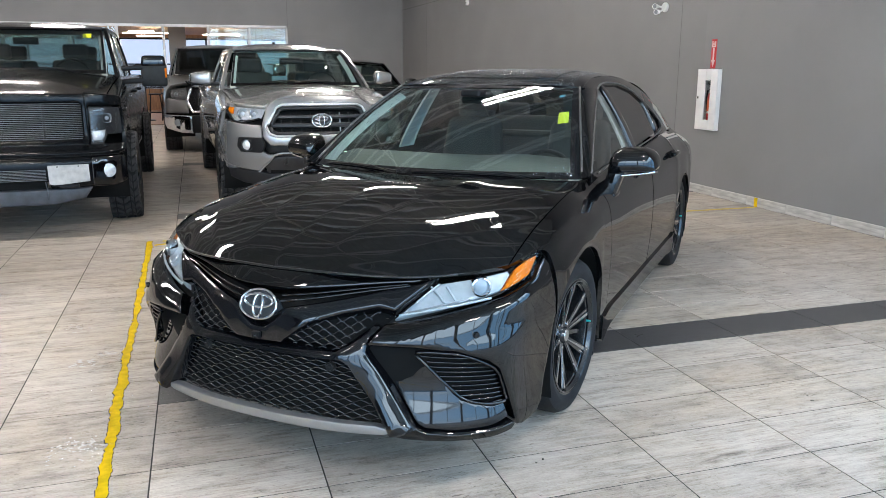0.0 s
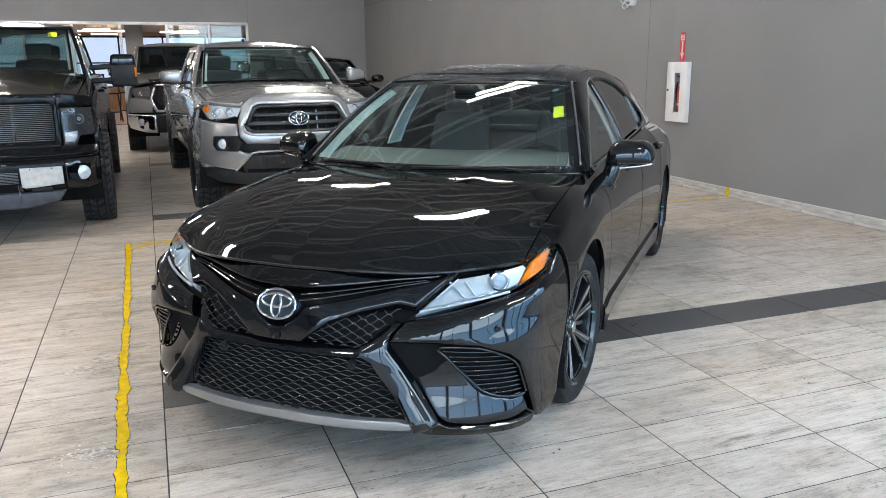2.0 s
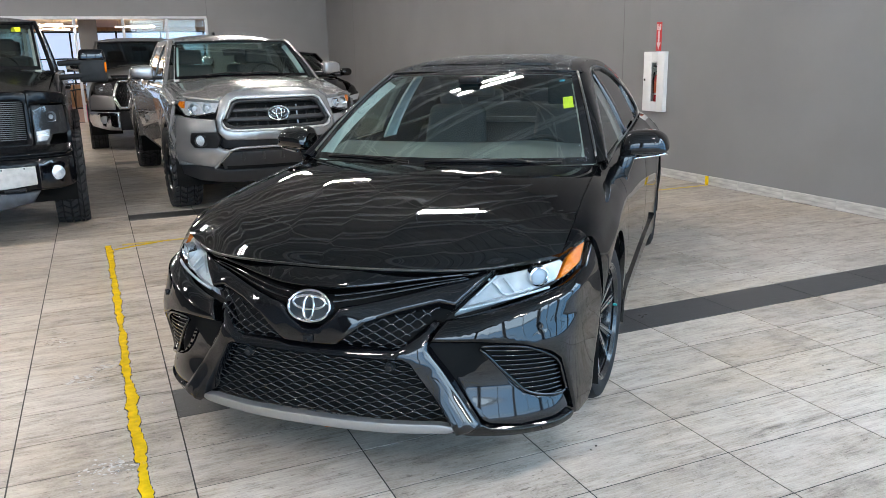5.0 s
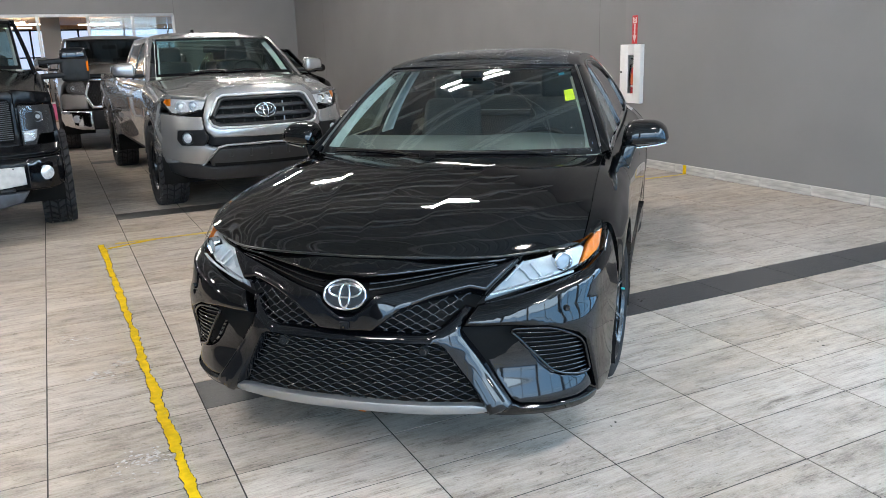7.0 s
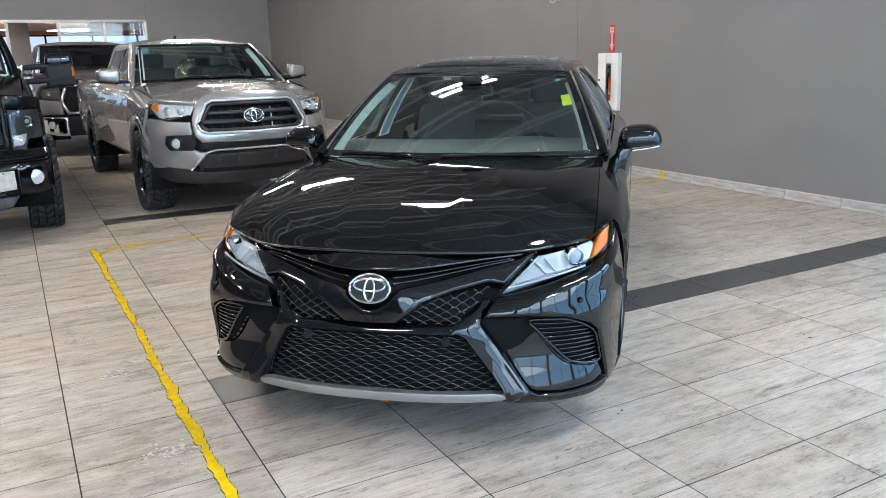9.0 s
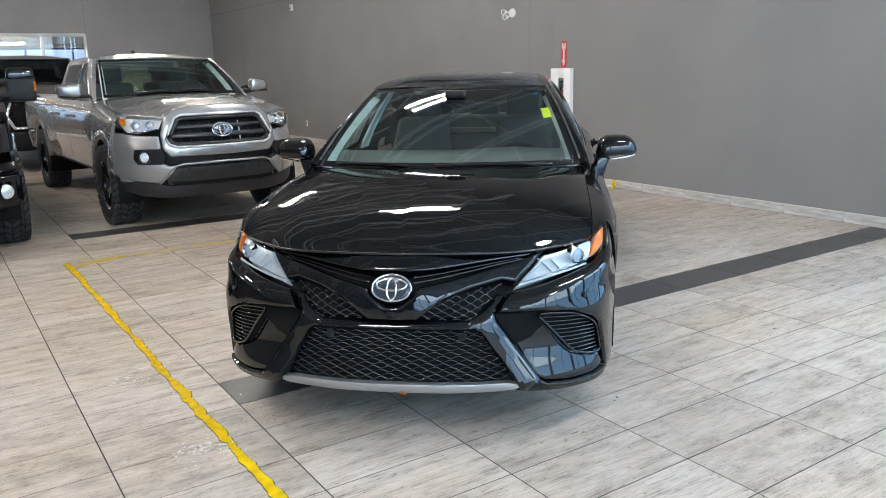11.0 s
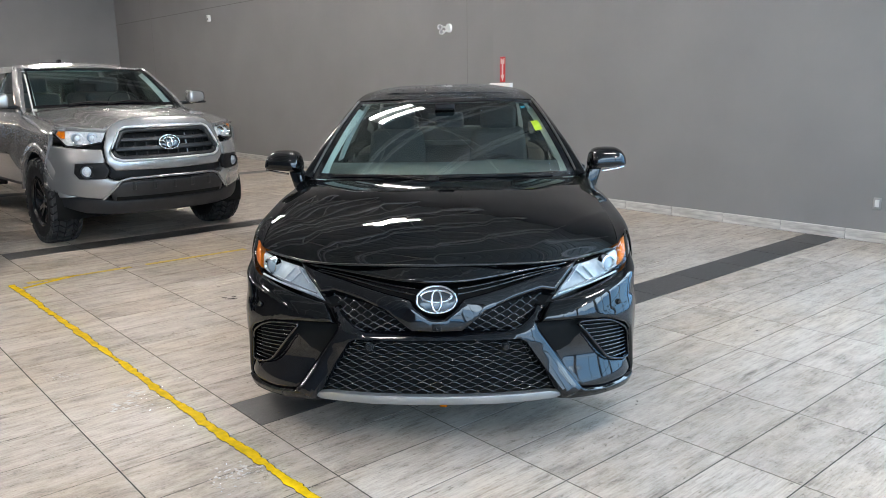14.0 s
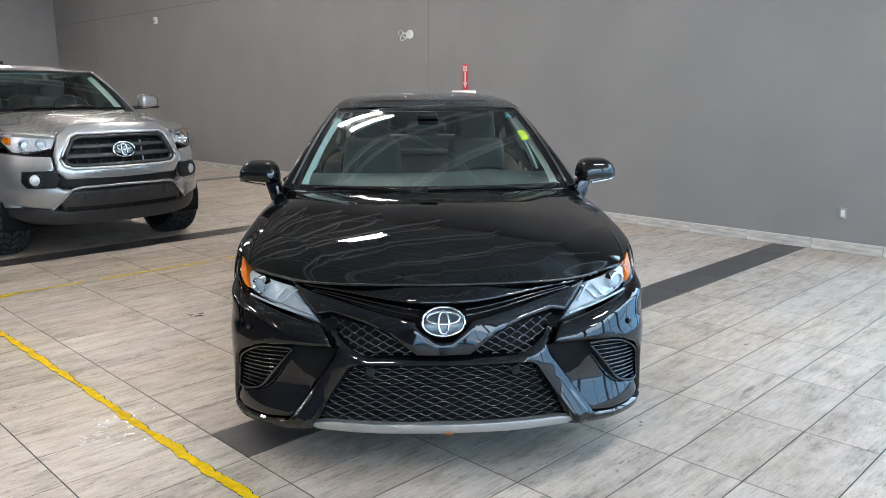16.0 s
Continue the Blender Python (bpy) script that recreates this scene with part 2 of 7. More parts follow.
LOT = material("grey_lot", (0.30, 0.31, 0.33), 0.8, spread=0.2, scale=0.4)
SHOPGLASS = glass("shop_glass", (0.86, 0.9, 0.9), 0.0)


# ---- mesh helpers ----
def link_mesh(name, verts, faces, mat, parent=None, smooth=True, label=""):
    me = bpy.data.meshes.new(name)
    me.from_pydata([tuple(v) for v in verts], [], faces)
    me.validate()
    me.update()
    if mat:
        me.materials.append(mat)
    if smooth:
        me.polygons.foreach_set("use_smooth", [True] * len(me.polygons))
    ob = new(name, me)
    if parent:
        ob.parent = parent
    return tagged(ob, label)


def part(name, bm, mat, parent=None, label="", smooth=False, angle=None):
    bmesh.ops.recalc_face_normals(bm, faces=bm.faces)
    me = bpy.data.meshes.new(name)
    bm.to_mesh(me)
    bm.free()
    if mat:
        me.materials.append(mat)
    if smooth:
        me.polygons.foreach_set("use_smooth", [True] * len(me.polygons))
        if angle:
            me.set_sharp_from_angle(angle=radians(angle))
    ob = new(name, me)
    if parent:
        ob.parent = parent
    return tagged(ob, label)


def add_box(bm, c, s, bevel=0.0, rot=None, seg=2, taper=None):
    """A box with rounded edges, centred on c. taper: scale of the top in x and y."""
    r = bmesh.ops.create_cube(bm, size=1)
    vs = r["verts"]
    for v in vs:
        v.co = Vector((v.co.x * s[0], v.co.y * s[1], v.co.z * s[2]))
        if taper and v.co.z > 0:
            v.co.x *= taper[0]
            v.co.y *= taper[1]
    if bevel:
        es = list({e for v in vs for e in v.link_edges})
        q = bmesh.ops.bevel(bm, geom=es, offset=bevel, segments=seg, profile=0.5, affect="EDGES")
        vs = list({v for f in q["faces"] for v in f.verts} | {v for v in vs if v.is_valid})
    m = Matrix.Translation(c) @ (rot if rot else Matrix.Identity(4))
    bmesh.ops.transform(bm, matrix=m, verts=vs)
    return vs


def boxpart(name, c, s, mat, parent=None, bevel=0.004, rot=None, label="", seg=2, taper=None):
    bm = bmesh.new()
    add_box(bm, c, s, bevel, rot, seg, taper)
    return part(name, bm, mat, parent, label, smooth=True, angle=40)


def tube_data(path, r, n=6, closed=False, flat=1.0):
    """Vertices and faces of a round bar along a path."""
    P = [Vector(p) for p in path]
    vs, fs = [], []
    m = len(P)
    for i, p in enumerate(P):
        a = P[(i - 1) % m] if closed or i else P[0]
        b = P[(i + 1) % m] if closed or i < m - 1 else P[-1]
        d = (b - a).normalized()
        up = Vector((0, 0, 1)) if abs(d.z) < 0.9 else Vector((1, 0, 0))
        sx = d.cross(up).normalized()
        sy = sx.cross(d)
        for j in range(n):
            w = 2 * math.pi * (j + 0.5) / n
            vs.append(p + sx * r * math.cos(w) + sy * r * flat * math.sin(w))
    for i in range(m if closed else m - 1):
        for j in range(n):
            fs.append((i * n + j, i * n + (j + 1) % n, ((i + 1) % m) * n + (j + 1) % n, ((i + 1) % m) * n + j))
    if not closed:
        fs.append(tuple(range(n)))
        fs.append(tuple(range((m - 1) * n, m * n)))
    return vs, fs


def tubes(name, paths, r, mat, parent=None, n=6, closed=False, label="", flat=1.0):
    V, F = [], []
    for p in paths:
        v, f = tube_data(p, r, n, closed, flat)
        o = len(V)
        V += v
        F += [tuple(i + o for i in q) for q in f]
    return link_mesh(name, V, F, mat, parent, True, label)


def lathe(name, profile, mat, parent=None, n=48, axis="x", label="", m=None, smooth=True):
    """profile: (radius, along) pairs, turned round the axis."""
    V, F = [], []
    for i in range(n):
        w = 2 * math.pi * i / n
        c, s = math.cos(w), math.sin(w)
        for r, a in profile:
            p = Vector((a, r * c, r * s)) if axis == "x" else Vector((r * c, r * s, a)) if axis == "z" else Vector((r * c, a, r * s))
            V.append(m @ p if m else p)
    k = len(profile)
    for i in range(n):
        for j in range(k - 1):
            F.append((i * k + j, i * k + j + 1, ((i + 1) % n) * k + j + 1, ((i + 1) % n) * k + j))
    ob = link_mesh(name, V, F, mat, parent, smooth, label)
    if smooth:
        ob.data.set_sharp_from_angle(angle=radians(38))
    return ob


def crm(pts, t):
    """Catmull-Rom through points, t from 0 to len - 1."""
    n = len(pts) - 1
    i = min(int(t), n - 1)
    f = t - i
    p1, p2 = pts[i], pts[i + 1]
    p0 = pts[i - 1] if i else p1 * 2 - p2
    p3 = pts[i + 2] if i + 2 <= n else p2 * 2 - p1
    return 0.5 * ((2 * p1) + (p2 - p0) * f + (2 * p0 - 5 * p1 + 4 * p2 - p3) * f * f + (3 * p1 - p0 - 3 * p2 + p3) * f ** 3)


def loft_fn(rows):
    R = [[Vector(p) for p in r] for r in rows]

    def fn(s, c):
        return crm([crm(r, c) for r in R], s)
    return fn


def panel(name, fn, s0, s1, c0, c1, ns, nc, mat, parent, flange=0.018, mirror=1, label="", inset=0.0, flip=False):
    """A sheet of a lofted surface with its rim folded inwards; mirror=-1 for the other side."""
    g = [[fn(s0 + (s1 - s0) * i / ns, c0 + (c1 - c0) * j / nc) for j in range(nc + 1)] for i in range(ns + 1)]
    V, F = [], []
    for r in g:
        for p in r:
            V.append(Vector((p.x * mirror, p.y, p.z)))
    w = nc + 1
    for i in range(ns):
        for j in range(nc):
            q = (i * w + j, i * w + j + 1, (i + 1) * w + j + 1, (i + 1) * w + j)
            F.append(q if (mirror > 0) != flip else q[::-1])
    if flange:
        ring = [(0, j) for j in range(nc)] + [(i, nc) for i in range(ns)] + [(ns, j) for j in range(nc, 0, -1)] + [(i, 0) for i in range(ns, 0, -1)]
        base = len(V)
        for (i, j) in ring:
            a = g[min(i + 1, ns)][j] - g[max(i - 1, 0)][j]
            b = g[i][min(j + 1, nc)] - g[i][max(j - 1, 0)]
            nrm = b.cross(a).normalized()
            if flip:
                nrm = -nrm
            p = g[i][j] - nrm * flange
            V.append(Vector((p.x * mirror, p.y, p.z)))
        m = len(ring)
        for k in range(m):
            a, b = ring[k], ring[(k + 1) % m]
            q = (a[0] * w + a[1], base + k, base + (k + 1) % m, b[0] * w + b[1])
            F.append(q)
    ob = link_mesh(name, V, F, mat, parent, True, label)
    ob.data.set_sharp_from_angle(angle=radians(45))
    return ob


def in_poly(p, poly):
    x, y = p
    c = False
    n = len(poly)
    for i in range(n):
        x1, y1 = poly[i]
        x2, y2 = poly[i - 1]
        if (y1 > y) != (y2 > y) and x < (x2 - x1) * (y - y1) / (y2 - y1) + x1:
            c = not c
    return c


def edge_dist(p, poly):
    best = 9.0
    n = len(poly)
    for i in range(n):
        ax, ay = poly[i - 1]
        bx, by = poly[i]
        dx, dy = bx - ax, by - ay
        q = dx * dx + dy * dy
        t = 0 if q == 0 else max(0, min(1, ((p[0] - ax) * dx + (p[1] - ay) * dy) / q))
        best = min(best, math.hypot(p[0] - ax - t * dx, p[1] - ay - t * dy))
    return best


def dense(poly, step, closed=True, curve=False):
    """A polygon's outline, cut into short steps; curve: rounded through its corners."""
    P = [Vector(p) for p in poly]
    n = len(P)
    out = []
    for i in range(n if closed else n - 1):
        a, b = P[i], P[(i + 1) % n]
        m = max(1, int(math.ceil((b - a).length / step)))
        for j in range(m):
            f = j / m
            if curve:
                p0, p3 = P[(i - 1) % n], P[(i + 2) % n]
                if not closed:
                    p0 = P[i - 1] if i else a * 2 - b
                    p3 = P[i + 2] if i + 2 < n else b * 2 - a
                out.append(0.5 * ((2 * a) + (b - p0) * f + (2 * p0 - 5 * a + 4 * b - p3) * f * f + (3 * a - p0 - 3 * b + p3) * f ** 3))
            else:
                out.append(a.lerp(b, f))
    if not closed:
        out.append(P[-1])
    return out


def patch(name, poly, fn, mat, parent, off=0.0, depth=0.03, res=0.03, rnd=0.006, curve=False, mirror=1, label="", raised=None, step=None):
    """A shell cut to a 2D outline and laid on the surface fn(a, b, off), with rounded rim and walls going depth inwards. raised(a, b): further height."""
    from mathutils.geometry import delaunay_2d_cdt
    out = [tuple(p) for p in dense(poly, step or res * 0.7, True, curve)]
    n = len(out)
    area2 = sum(out[i - 1][0] * out[i][1] - out[i][0] * out[i - 1][1] for i in range(n))
    if area2 < 0:
        out.reverse()
    pts = [Vector(p) for p in out]
    inner = []
    for k, dist in ((0, rnd * 0.4), (1, rnd * 1.1)):
        if not rnd:
            break
        for i in range(n):
            a, b, c = Vector(out[i - 1]), Vector(out[i]), Vector(out[(i + 1) % n])
            t = (c - a)
            if t.length < 1e-9:
                continue
            t.normalize()
            q = b + Vector((-t.y, t.x)) * dist
            if in_poly(q, out) and edge_dist(q, out) > dist * 0.75:
                inner.append(q)
    xs, ys = [p[0] for p in out], [p[1] for p in out]
    x, row = min(xs), 0
    while x < max(xs):
        y = min(ys) + (res / 2 if row % 2 else 0)
        while y < max(ys):
            if in_poly((x, y), out) and edge_dist((x, y), out) > max(rnd * 1.6, res * 0.45):
                inner.append(Vector((x, y)))
            y += res
        x += res * 0.87
        row += 1
    allp = pts + inner
    v2, e2, f2, _, _, _ = delaunay_2d_cdt(allp, [(i, (i + 1) % n) for i in range(n)], [], 1, 1e-6)
    V, F = [], []
    for p in v2:
        h = off
        if rnd:
            d = edge_dist(p, out)
            if d < rnd:
                h -= rnd - math.sqrt(max(0, rnd * rnd - (rnd - d) ** 2))
        if raised:
            h += raised(p[0], p[1])
        q = fn(p[0], p[1], h)
        V.append(Vector((q[0] * mirror, q[1], q[2])))
    for f in f2:
        F.append(tuple(f) if mirror > 0 else tuple(f)[::-1])
    if depth:
        base = len(V)
        for p in out:
            h = off - rnd - depth + (raised(p[0], p[1]) if raised else 0)
            q = fn(p[0], p[1], h)
            V.append(Vector((q[0] * mirror, q[1], q[2])))
        key = {}
        for i, p in enumerate(v2):
            key[(round(p[0], 5), round(p[1], 5))] = i
        idx = [key.get((round(p[0], 5), round(p[1], 5))) for p in out]
        for i in range(n):
            j = (i + 1) % n
            if idx[i] is not None and idx[j] is not None:
                q = (idx[i], base + i, base + j, idx[j])
                F.append(q if mirror > 0 else q[::-1])
    ob = link_mesh(name, V, F, mat, parent, True, label)
    ob.data.set_sharp_from_angle(angle=radians(50))
    return ob


def empty(name, m, label, category, group=""):
    o = new(name)
    o.empty_display_size = 0.2
    o.matrix_basis = m
    return tagged(o, label, category, group)


def smooth_step(x, a, b):
    t = min(1.0, max(0.0, (x - a) / (b - a)))
    return t * t * (3 - 2 * t)


# ---- the room ----
X_WALL, Y_WALL, CEIL = 5.70, 22.0, 5.2
X_WEST, Y_SOUTH = -14.0, -6.0


def slab(name, lo, hi, mat, label, category, bevel=0.0):
    c = [(a + b) / 2 for a, b in zip(lo, hi)]
    o = boxpart(name, (0, 0, 0), [b - a for a, b in zip(lo, hi)], mat, None, bevel)
    o.matrix_basis = pose(*c)
    return tagged(o, label, category, kind="structure")


floor = slab("floor", (X_WEST, Y_SOUTH, -0.12), (X_WALL + 0.2, Y_WALL + 8.2, -0.0016), GROUT, "showroom floor of grey wood-look tiles with dark joints", "floor")
NICHE = (7.675, 7.995, 0.790, 1.420)    # recess for the extinguisher cabinet: y and z
for _lo, _hi in (((X_WALL, 2.5, -0.004), (X_WALL + 0.2, NICHE[0], CEIL)), ((X_WALL, NICHE[1], -0.004), (X_WALL + 0.2, Y_WALL + 0.2, CEIL)), ((X_WALL, NICHE[0], -0.004), (X_WALL + 0.2, NICHE[1], NICHE[2])),
                 ((X_WALL, NICHE[0], NICHE[3]), (X_WALL + 0.2, NICHE[1], CEIL)), ((X_WALL + 0.15, NICHE[0], NICHE[2]), (X_WALL + 0.2, NICHE[1], NICHE[3]))):
    slab("wall_east", _lo, _hi, WALLPAINT, "plain dark grey painted showroom wall", "wall")
slab("wall_west", (X_WEST - 0.2, Y_SOUTH, -0.004), (X_WEST, Y_WALL + 0.2, CEIL), WALLPAINT, "plain dark grey painted wall", "wall")
GLZ_R, GLZ_T = 2.45, 2.53   # glazed front of the offices: right end and top
slab("wall_north", (GLZ_R + 0.04, Y_WALL, -0.004), (X_WALL, Y_WALL + 0.2, CEIL), WALLPAINT, "dark grey painted end wall beside the glazed offices", "wall")
slab("wall_north_head", (X_WEST, Y_WALL, GLZ_T + 0.04), (GLZ_R + 0.04, Y_WALL + 0.2, CEIL), WALLPAINT, "dark grey painted wall over the glazed offices", "wall")

# south wall with wide shop windows
SILL, HEAD = 0.10, 4.7
BAYS = [(-10.0, -6.2), (-6.0, -2.1), (-1.9, 1.7), (1.9, 5.6)]
slab("wall_south_sill", (X_WEST, Y_SOUTH - 0.2, -0.004), (X_WALL + 0.2, Y_SOUTH, SILL), WALLPAINT, "low grey wall under the shop windows", "wall")
slab("wall_south_head", (X_WEST, Y_SOUTH - 0.2, HEAD), (X_WALL + 0.2, Y_SOUTH, CEIL), WALLPAINT, "grey wall over the shop windows", "wall")
_edges = [X_WEST] + [v for b in BAYS for v in b] + [X_WALL + 0.2]
for _i in range(0, len(_edges), 2):
    slab("wall_south_pier", (_edges[_i], Y_SOUTH - 0.2, SILL), (_edges[_i + 1], Y_SOUTH, HEAD), WALLPAINT, "grey wall pier between shop windows", "wall")


def shop_window(m, w):
    """A tall framed window; its foot is the origin."""
    win = empty("window", m, "tall shop window with pale metal frame", "window")
    tagged(win, kind="structure")
    h = HEAD - SILL
    n = max(2, round(w / 1.7))
    for i in range(n + 1):
        boxpart("mullion", (-w / 2 + 0.03 + (w - 0.06) * i / n, 0, h / 2), (0.06, 0.1, h), FRAME, win, 0.004)
    for z in (0.03, 1.1, h - 1.9, h - 0.03):
        boxpart("transom", (0, 0, z), (w - 0.06, 0.09, 0.06), FRAME, win, 0.004)


for _a, _b in BAYS:
    shop_window(pose((_a + _b) / 2, Y_SOUTH - 0.1, SILL), _b - _a)
# the east wall's south end is glazed too
slab("wall_east_sill", (X_WALL, Y_SOUTH, -0.004), (X_WALL + 0.2, 2.5, SILL), WALLPAINT, "low grey wall under the shop windows", "wall")
slab("wall_east_head", (X_WALL, Y_SOUTH, HEAD), (X_WALL + 0.2, 2.5, CEIL), WALLPAINT, "grey wall over the shop windows", "wall")
for _a, _b in ((-6.0, -5.8), (-2.7, -2.5), (0.6, 0.8), (2.35, 2.5)):
    slab("wall_east_pier", (X_WALL, _a, SILL), (X_WALL + 0.2, _b, HEAD), WALLPAINT, "grey wall pier between shop windows", "wall")
for _a, _b in ((-5.8, -2.7), (-2.5, 0.6), (0.8, 2.35)):
    shop_window(pose(X_WALL + 0.1, (_a + _b) / 2, SILL, 0, 0, 90), _b - _a)

# the sky's light, just outside the panes
for _m, _w, _k in ((pose(-2.2, Y_SOUTH - 0.24, 0), 15.6, 1.0), (pose(X_WALL + 0.24, -1.7, 0, 0, 0, 90), 8.2, 1.35)):
    area("window_light", _m @ pose(0, 0, 3.72, 90, 0, 0), _w, 1.9, _k * WINDOW_HIGH * math.pi * _w * 1.9, (0.58, 0.80, 1.0))
    area("window_light", _m @ pose(0, 0, 1.43, 90, 0, 0), _w, 2.6, WINDOW_LOW * math.pi * _w * 2.6, (0.24, 0.57, 1.0))
slab("ground", (-300, -300, -0.30), (300, 300, -0.125), LOT, "grey winter car lot outside the shop windows", "ground")

# ceiling: ribbed steel deck
V, F = [], []
_prof, _x = [], X_WEST
while _x < X_WALL + 0.2:
    _prof += [(_x, CEIL), (_x + 0.20, CEIL), (_x + 0.215, CEIL + 0.010), (_x + 0.285, CEIL + 0.010)]
    _x += 0.30
for _x, _z in _prof:
    V += [(_x, Y_SOUTH - 0.2, _z), (_x, Y_WALL + 0.2, _z)]
for _i in range(len(_prof) - 1):
    F.append((2 * _i, 2 * _i + 2, 2 * _i + 3, 2 * _i + 1))
ceil = link_mesh("ceiling", V, F, CEILPAINT, None, False)
tagged(ceil, "ribbed steel deck ceiling painted grey", "ceiling", kind="structure")
slab("roof_slab", (X_WEST - 0.2, Y_SOUTH - 0.2, CEIL + 0.08), (X_WALL + 0.2, Y_WALL + 8.4, CEIL + 0.2), CEILPAINT, "flat roof over the steel deck", "roof")


def joist(y):
    """An open-web steel joist across the hall."""
    o = empty("roof_joist", pose(0, y, 0), "pale painted open-web steel roof joist under the deck", "joist", "roof joists")
    o["kind"] = "structure"
    for z in (CEIL - 0.03, CEIL - 0.52):
        boxpart("chord", ((X_WEST + X_WALL) / 2, 0, z), (X_WALL - X_WEST, 0.10, 0.05), JOIST, o, 0)
    n = 30
    xs = [X_WEST + (X_WALL - X_WEST) * i / n for i in range(n + 1)]
    tubes("web", [[(x, 0, CEIL - 0.05 if i % 2 else CEIL - 0.5) for i, x in enumerate(xs)]], 0.020, JOIST, o, 6)
    return o


JOISTS = [-5.0 + 1.64 * i for i in range(17)]
for _y in JOISTS:
    joist(_y)
# crossed bridging bars brace the joists to one another
for _x in (-6.2, -3.1, 0.0, 3.1):
    _b = empty("joist_bridging", pose(_x, 0, 0), "crossed steel bracing bars between the roof joists", "bracing", "joist bracing")
    _b["kind"] = "structure"
    for _y in JOISTS[:-1]:
        tubes("brace", [[(0, _y, CEIL - 0.06), (0, _y + 1.64, CEIL - 0.50)]], 0.016, JOIST, _b, 5)
        tubes("brace", [[(0.04, _y, CEIL - 0.50), (0.04, _y + 1.64, CEIL - 0.06)]], 0.016, JOIST, _b, 5)


LAMP_Z = 4.0


def strip_lamp():
    o = empty("ceiling_light", pose(0, 0, 0), "twin white strip lamp hung under the ceiling", "lamp", "ceiling lamps")
    boxpart("housing", (0, 0, 0.05), (1.08, 0.36, 0.05), WHITE, o, 0.006)
    for y in (-0.125, 0.125):
        boxpart("diffuser", (0, y, 0.005), (1.04, 0.062, 0.04), TUBE, o, 0.01)
    for x in (-0.5, 0.5):
        tubes("hanger", [[(x, 0, 0.07), (x, 0, CEIL - LAMP_Z)]], 0.006, JOIST, o, 5)
    return o


_l = strip_lamp()
_first = True
for _x in (-7.4, -2.4, 2.62):
    for _y in (-3.4, 1.6, 6.75, 11.95, 17.1):
        if _x < -2 and _y < 0 or _x < -5 and _y < 5:
            continue
        if _first:
            _l.matrix_basis = pose(_x, _y, LAMP_Z)
            _first = False
        else:
            copy_thing(_l, pose(_x, _y, LAMP_Z))

# skirting of pale tile along the east and north walls
_bm = bmesh.new()
add_box(_bm, (0, 0, 0.05), (0.012, 0.605, 0.10), 0.003, seg=1)
_sk = part("skirting_tile", _bm, BASETILE)
skirt = empty("skirting", pose(0, 0, 0), "pale wood-look tile skirting along the foot of the wall", "skirting")
skirt["kind"] = "structure"
_sk.parent = skirt
_y = -5.465
_sk.matrix_basis = pose(X_WALL - 0.0065, _y, 0)
while _y < 21.4:
    _y += 0.61
    _o = new("skirting_tile", _sk.data)
    _o.parent = skirt
    _o.matrix_basis = pose(X_WALL - 0.0065, _y, 0)
_x = GLZ_R + 0.4
while _x < X_WALL - 0.35:
    _o = new("skirting_tile", _sk.data)
    _o.parent = skirt
    _o.matrix_basis = pose(_x, Y_WALL - 0.0065, 0, 0, 0, 90)
    _x += 0.61


# ---- floor tiles ----
TX, TY, TX0, TY0 = 0.610, 0.3040, -0.250, 2.210


def is_dark(i, j):
    """Charcoal bands run across the hall."""
    y = TY0 + j * TY
    if 3.40 < y + 0.01 < 3.60 and i >= 0:
        return True
    return 7.9 < y < 8.2 and i >= 0 or 12.4 < y < 12.7 and i >= 0 or 7.9 < y < 8.2 and i < -4


def tile_data(x, y, sx, sy):
    g, b, h = 0.0023, 0.0008, 0.0
    x0, x1, y0, y1 = x + g, x + sx - g, y + g, y + sy - g
    vs = [(x0, y0, -0.004), (x1, y0, -0.004), (x1, y1, -0.004), (x0, y1, -0.004), (x0 + b, y0 + b, h), (x1 - b, y0 + b, h), (x1 - b, y1 - b, h), (x0 + b, y1 - b, h)]
    return vs, [(4, 5, 6, 7), (0, 1, 5, 4), (1, 2, 6, 5), (2, 3, 7, 6), (3, 0, 4, 7)]


def lay_tiles():
    V1, F1 = tile_data(-TX / 2, -TY / 2, TX, TY)
    protos = {}
    for nm, mt in (("pale", TILE_A), ("dark", DARKTILE)):
        me = bpy.data.meshes.new("floor_tile")
        me.from_pydata(V1, [], F1)
        me.materials.append(mt)
        protos[nm] = me
    far = {"pale": ([], []), "dark": ([], [])}
    for i in range(-23, 10):
        for j in range(-28, 66):
            x, y = TX0 + i * TX, TY0 + j * TY
            x1 = min(x + TX, X_WALL - 0.013)
            if x >= X_WALL - 0.05 or x < X_WEST or y < Y_SOUTH or y + TY > Y_WALL:
                continue
            kind = "dark" if is_dark(i, j) else "pale"
            if -1.5 < x < 4.4 and 1.2 < y < 5.6 and x1 - x > TX - 0.01:
                o = new("floor_tile", protos[kind])
                o.parent = floor
                o.matrix_parent_inverse = floor.matrix_basis.inverted()
                o.matrix_basis = pose(x + TX / 2, y + TY / 2, 0, 0, 0, 0)
            else:
                v, f = tile_data(x, y, x1 - x, TY)
                n = len(far[kind][0])
                far[kind][0].extend(v)
                far[kind][1].extend(tuple(a + n for a in q) for q in f)
    for kind, mt in (("pale", TILE_B), ("dark", DARKTILE)):
        o = link_mesh("floor_tiles", *far[kind], mt, floor, False)
        o.matrix_parent_inverse = floor.matrix_basis.inverted()
        o["kind"] = "stuff"


lay_tiles()


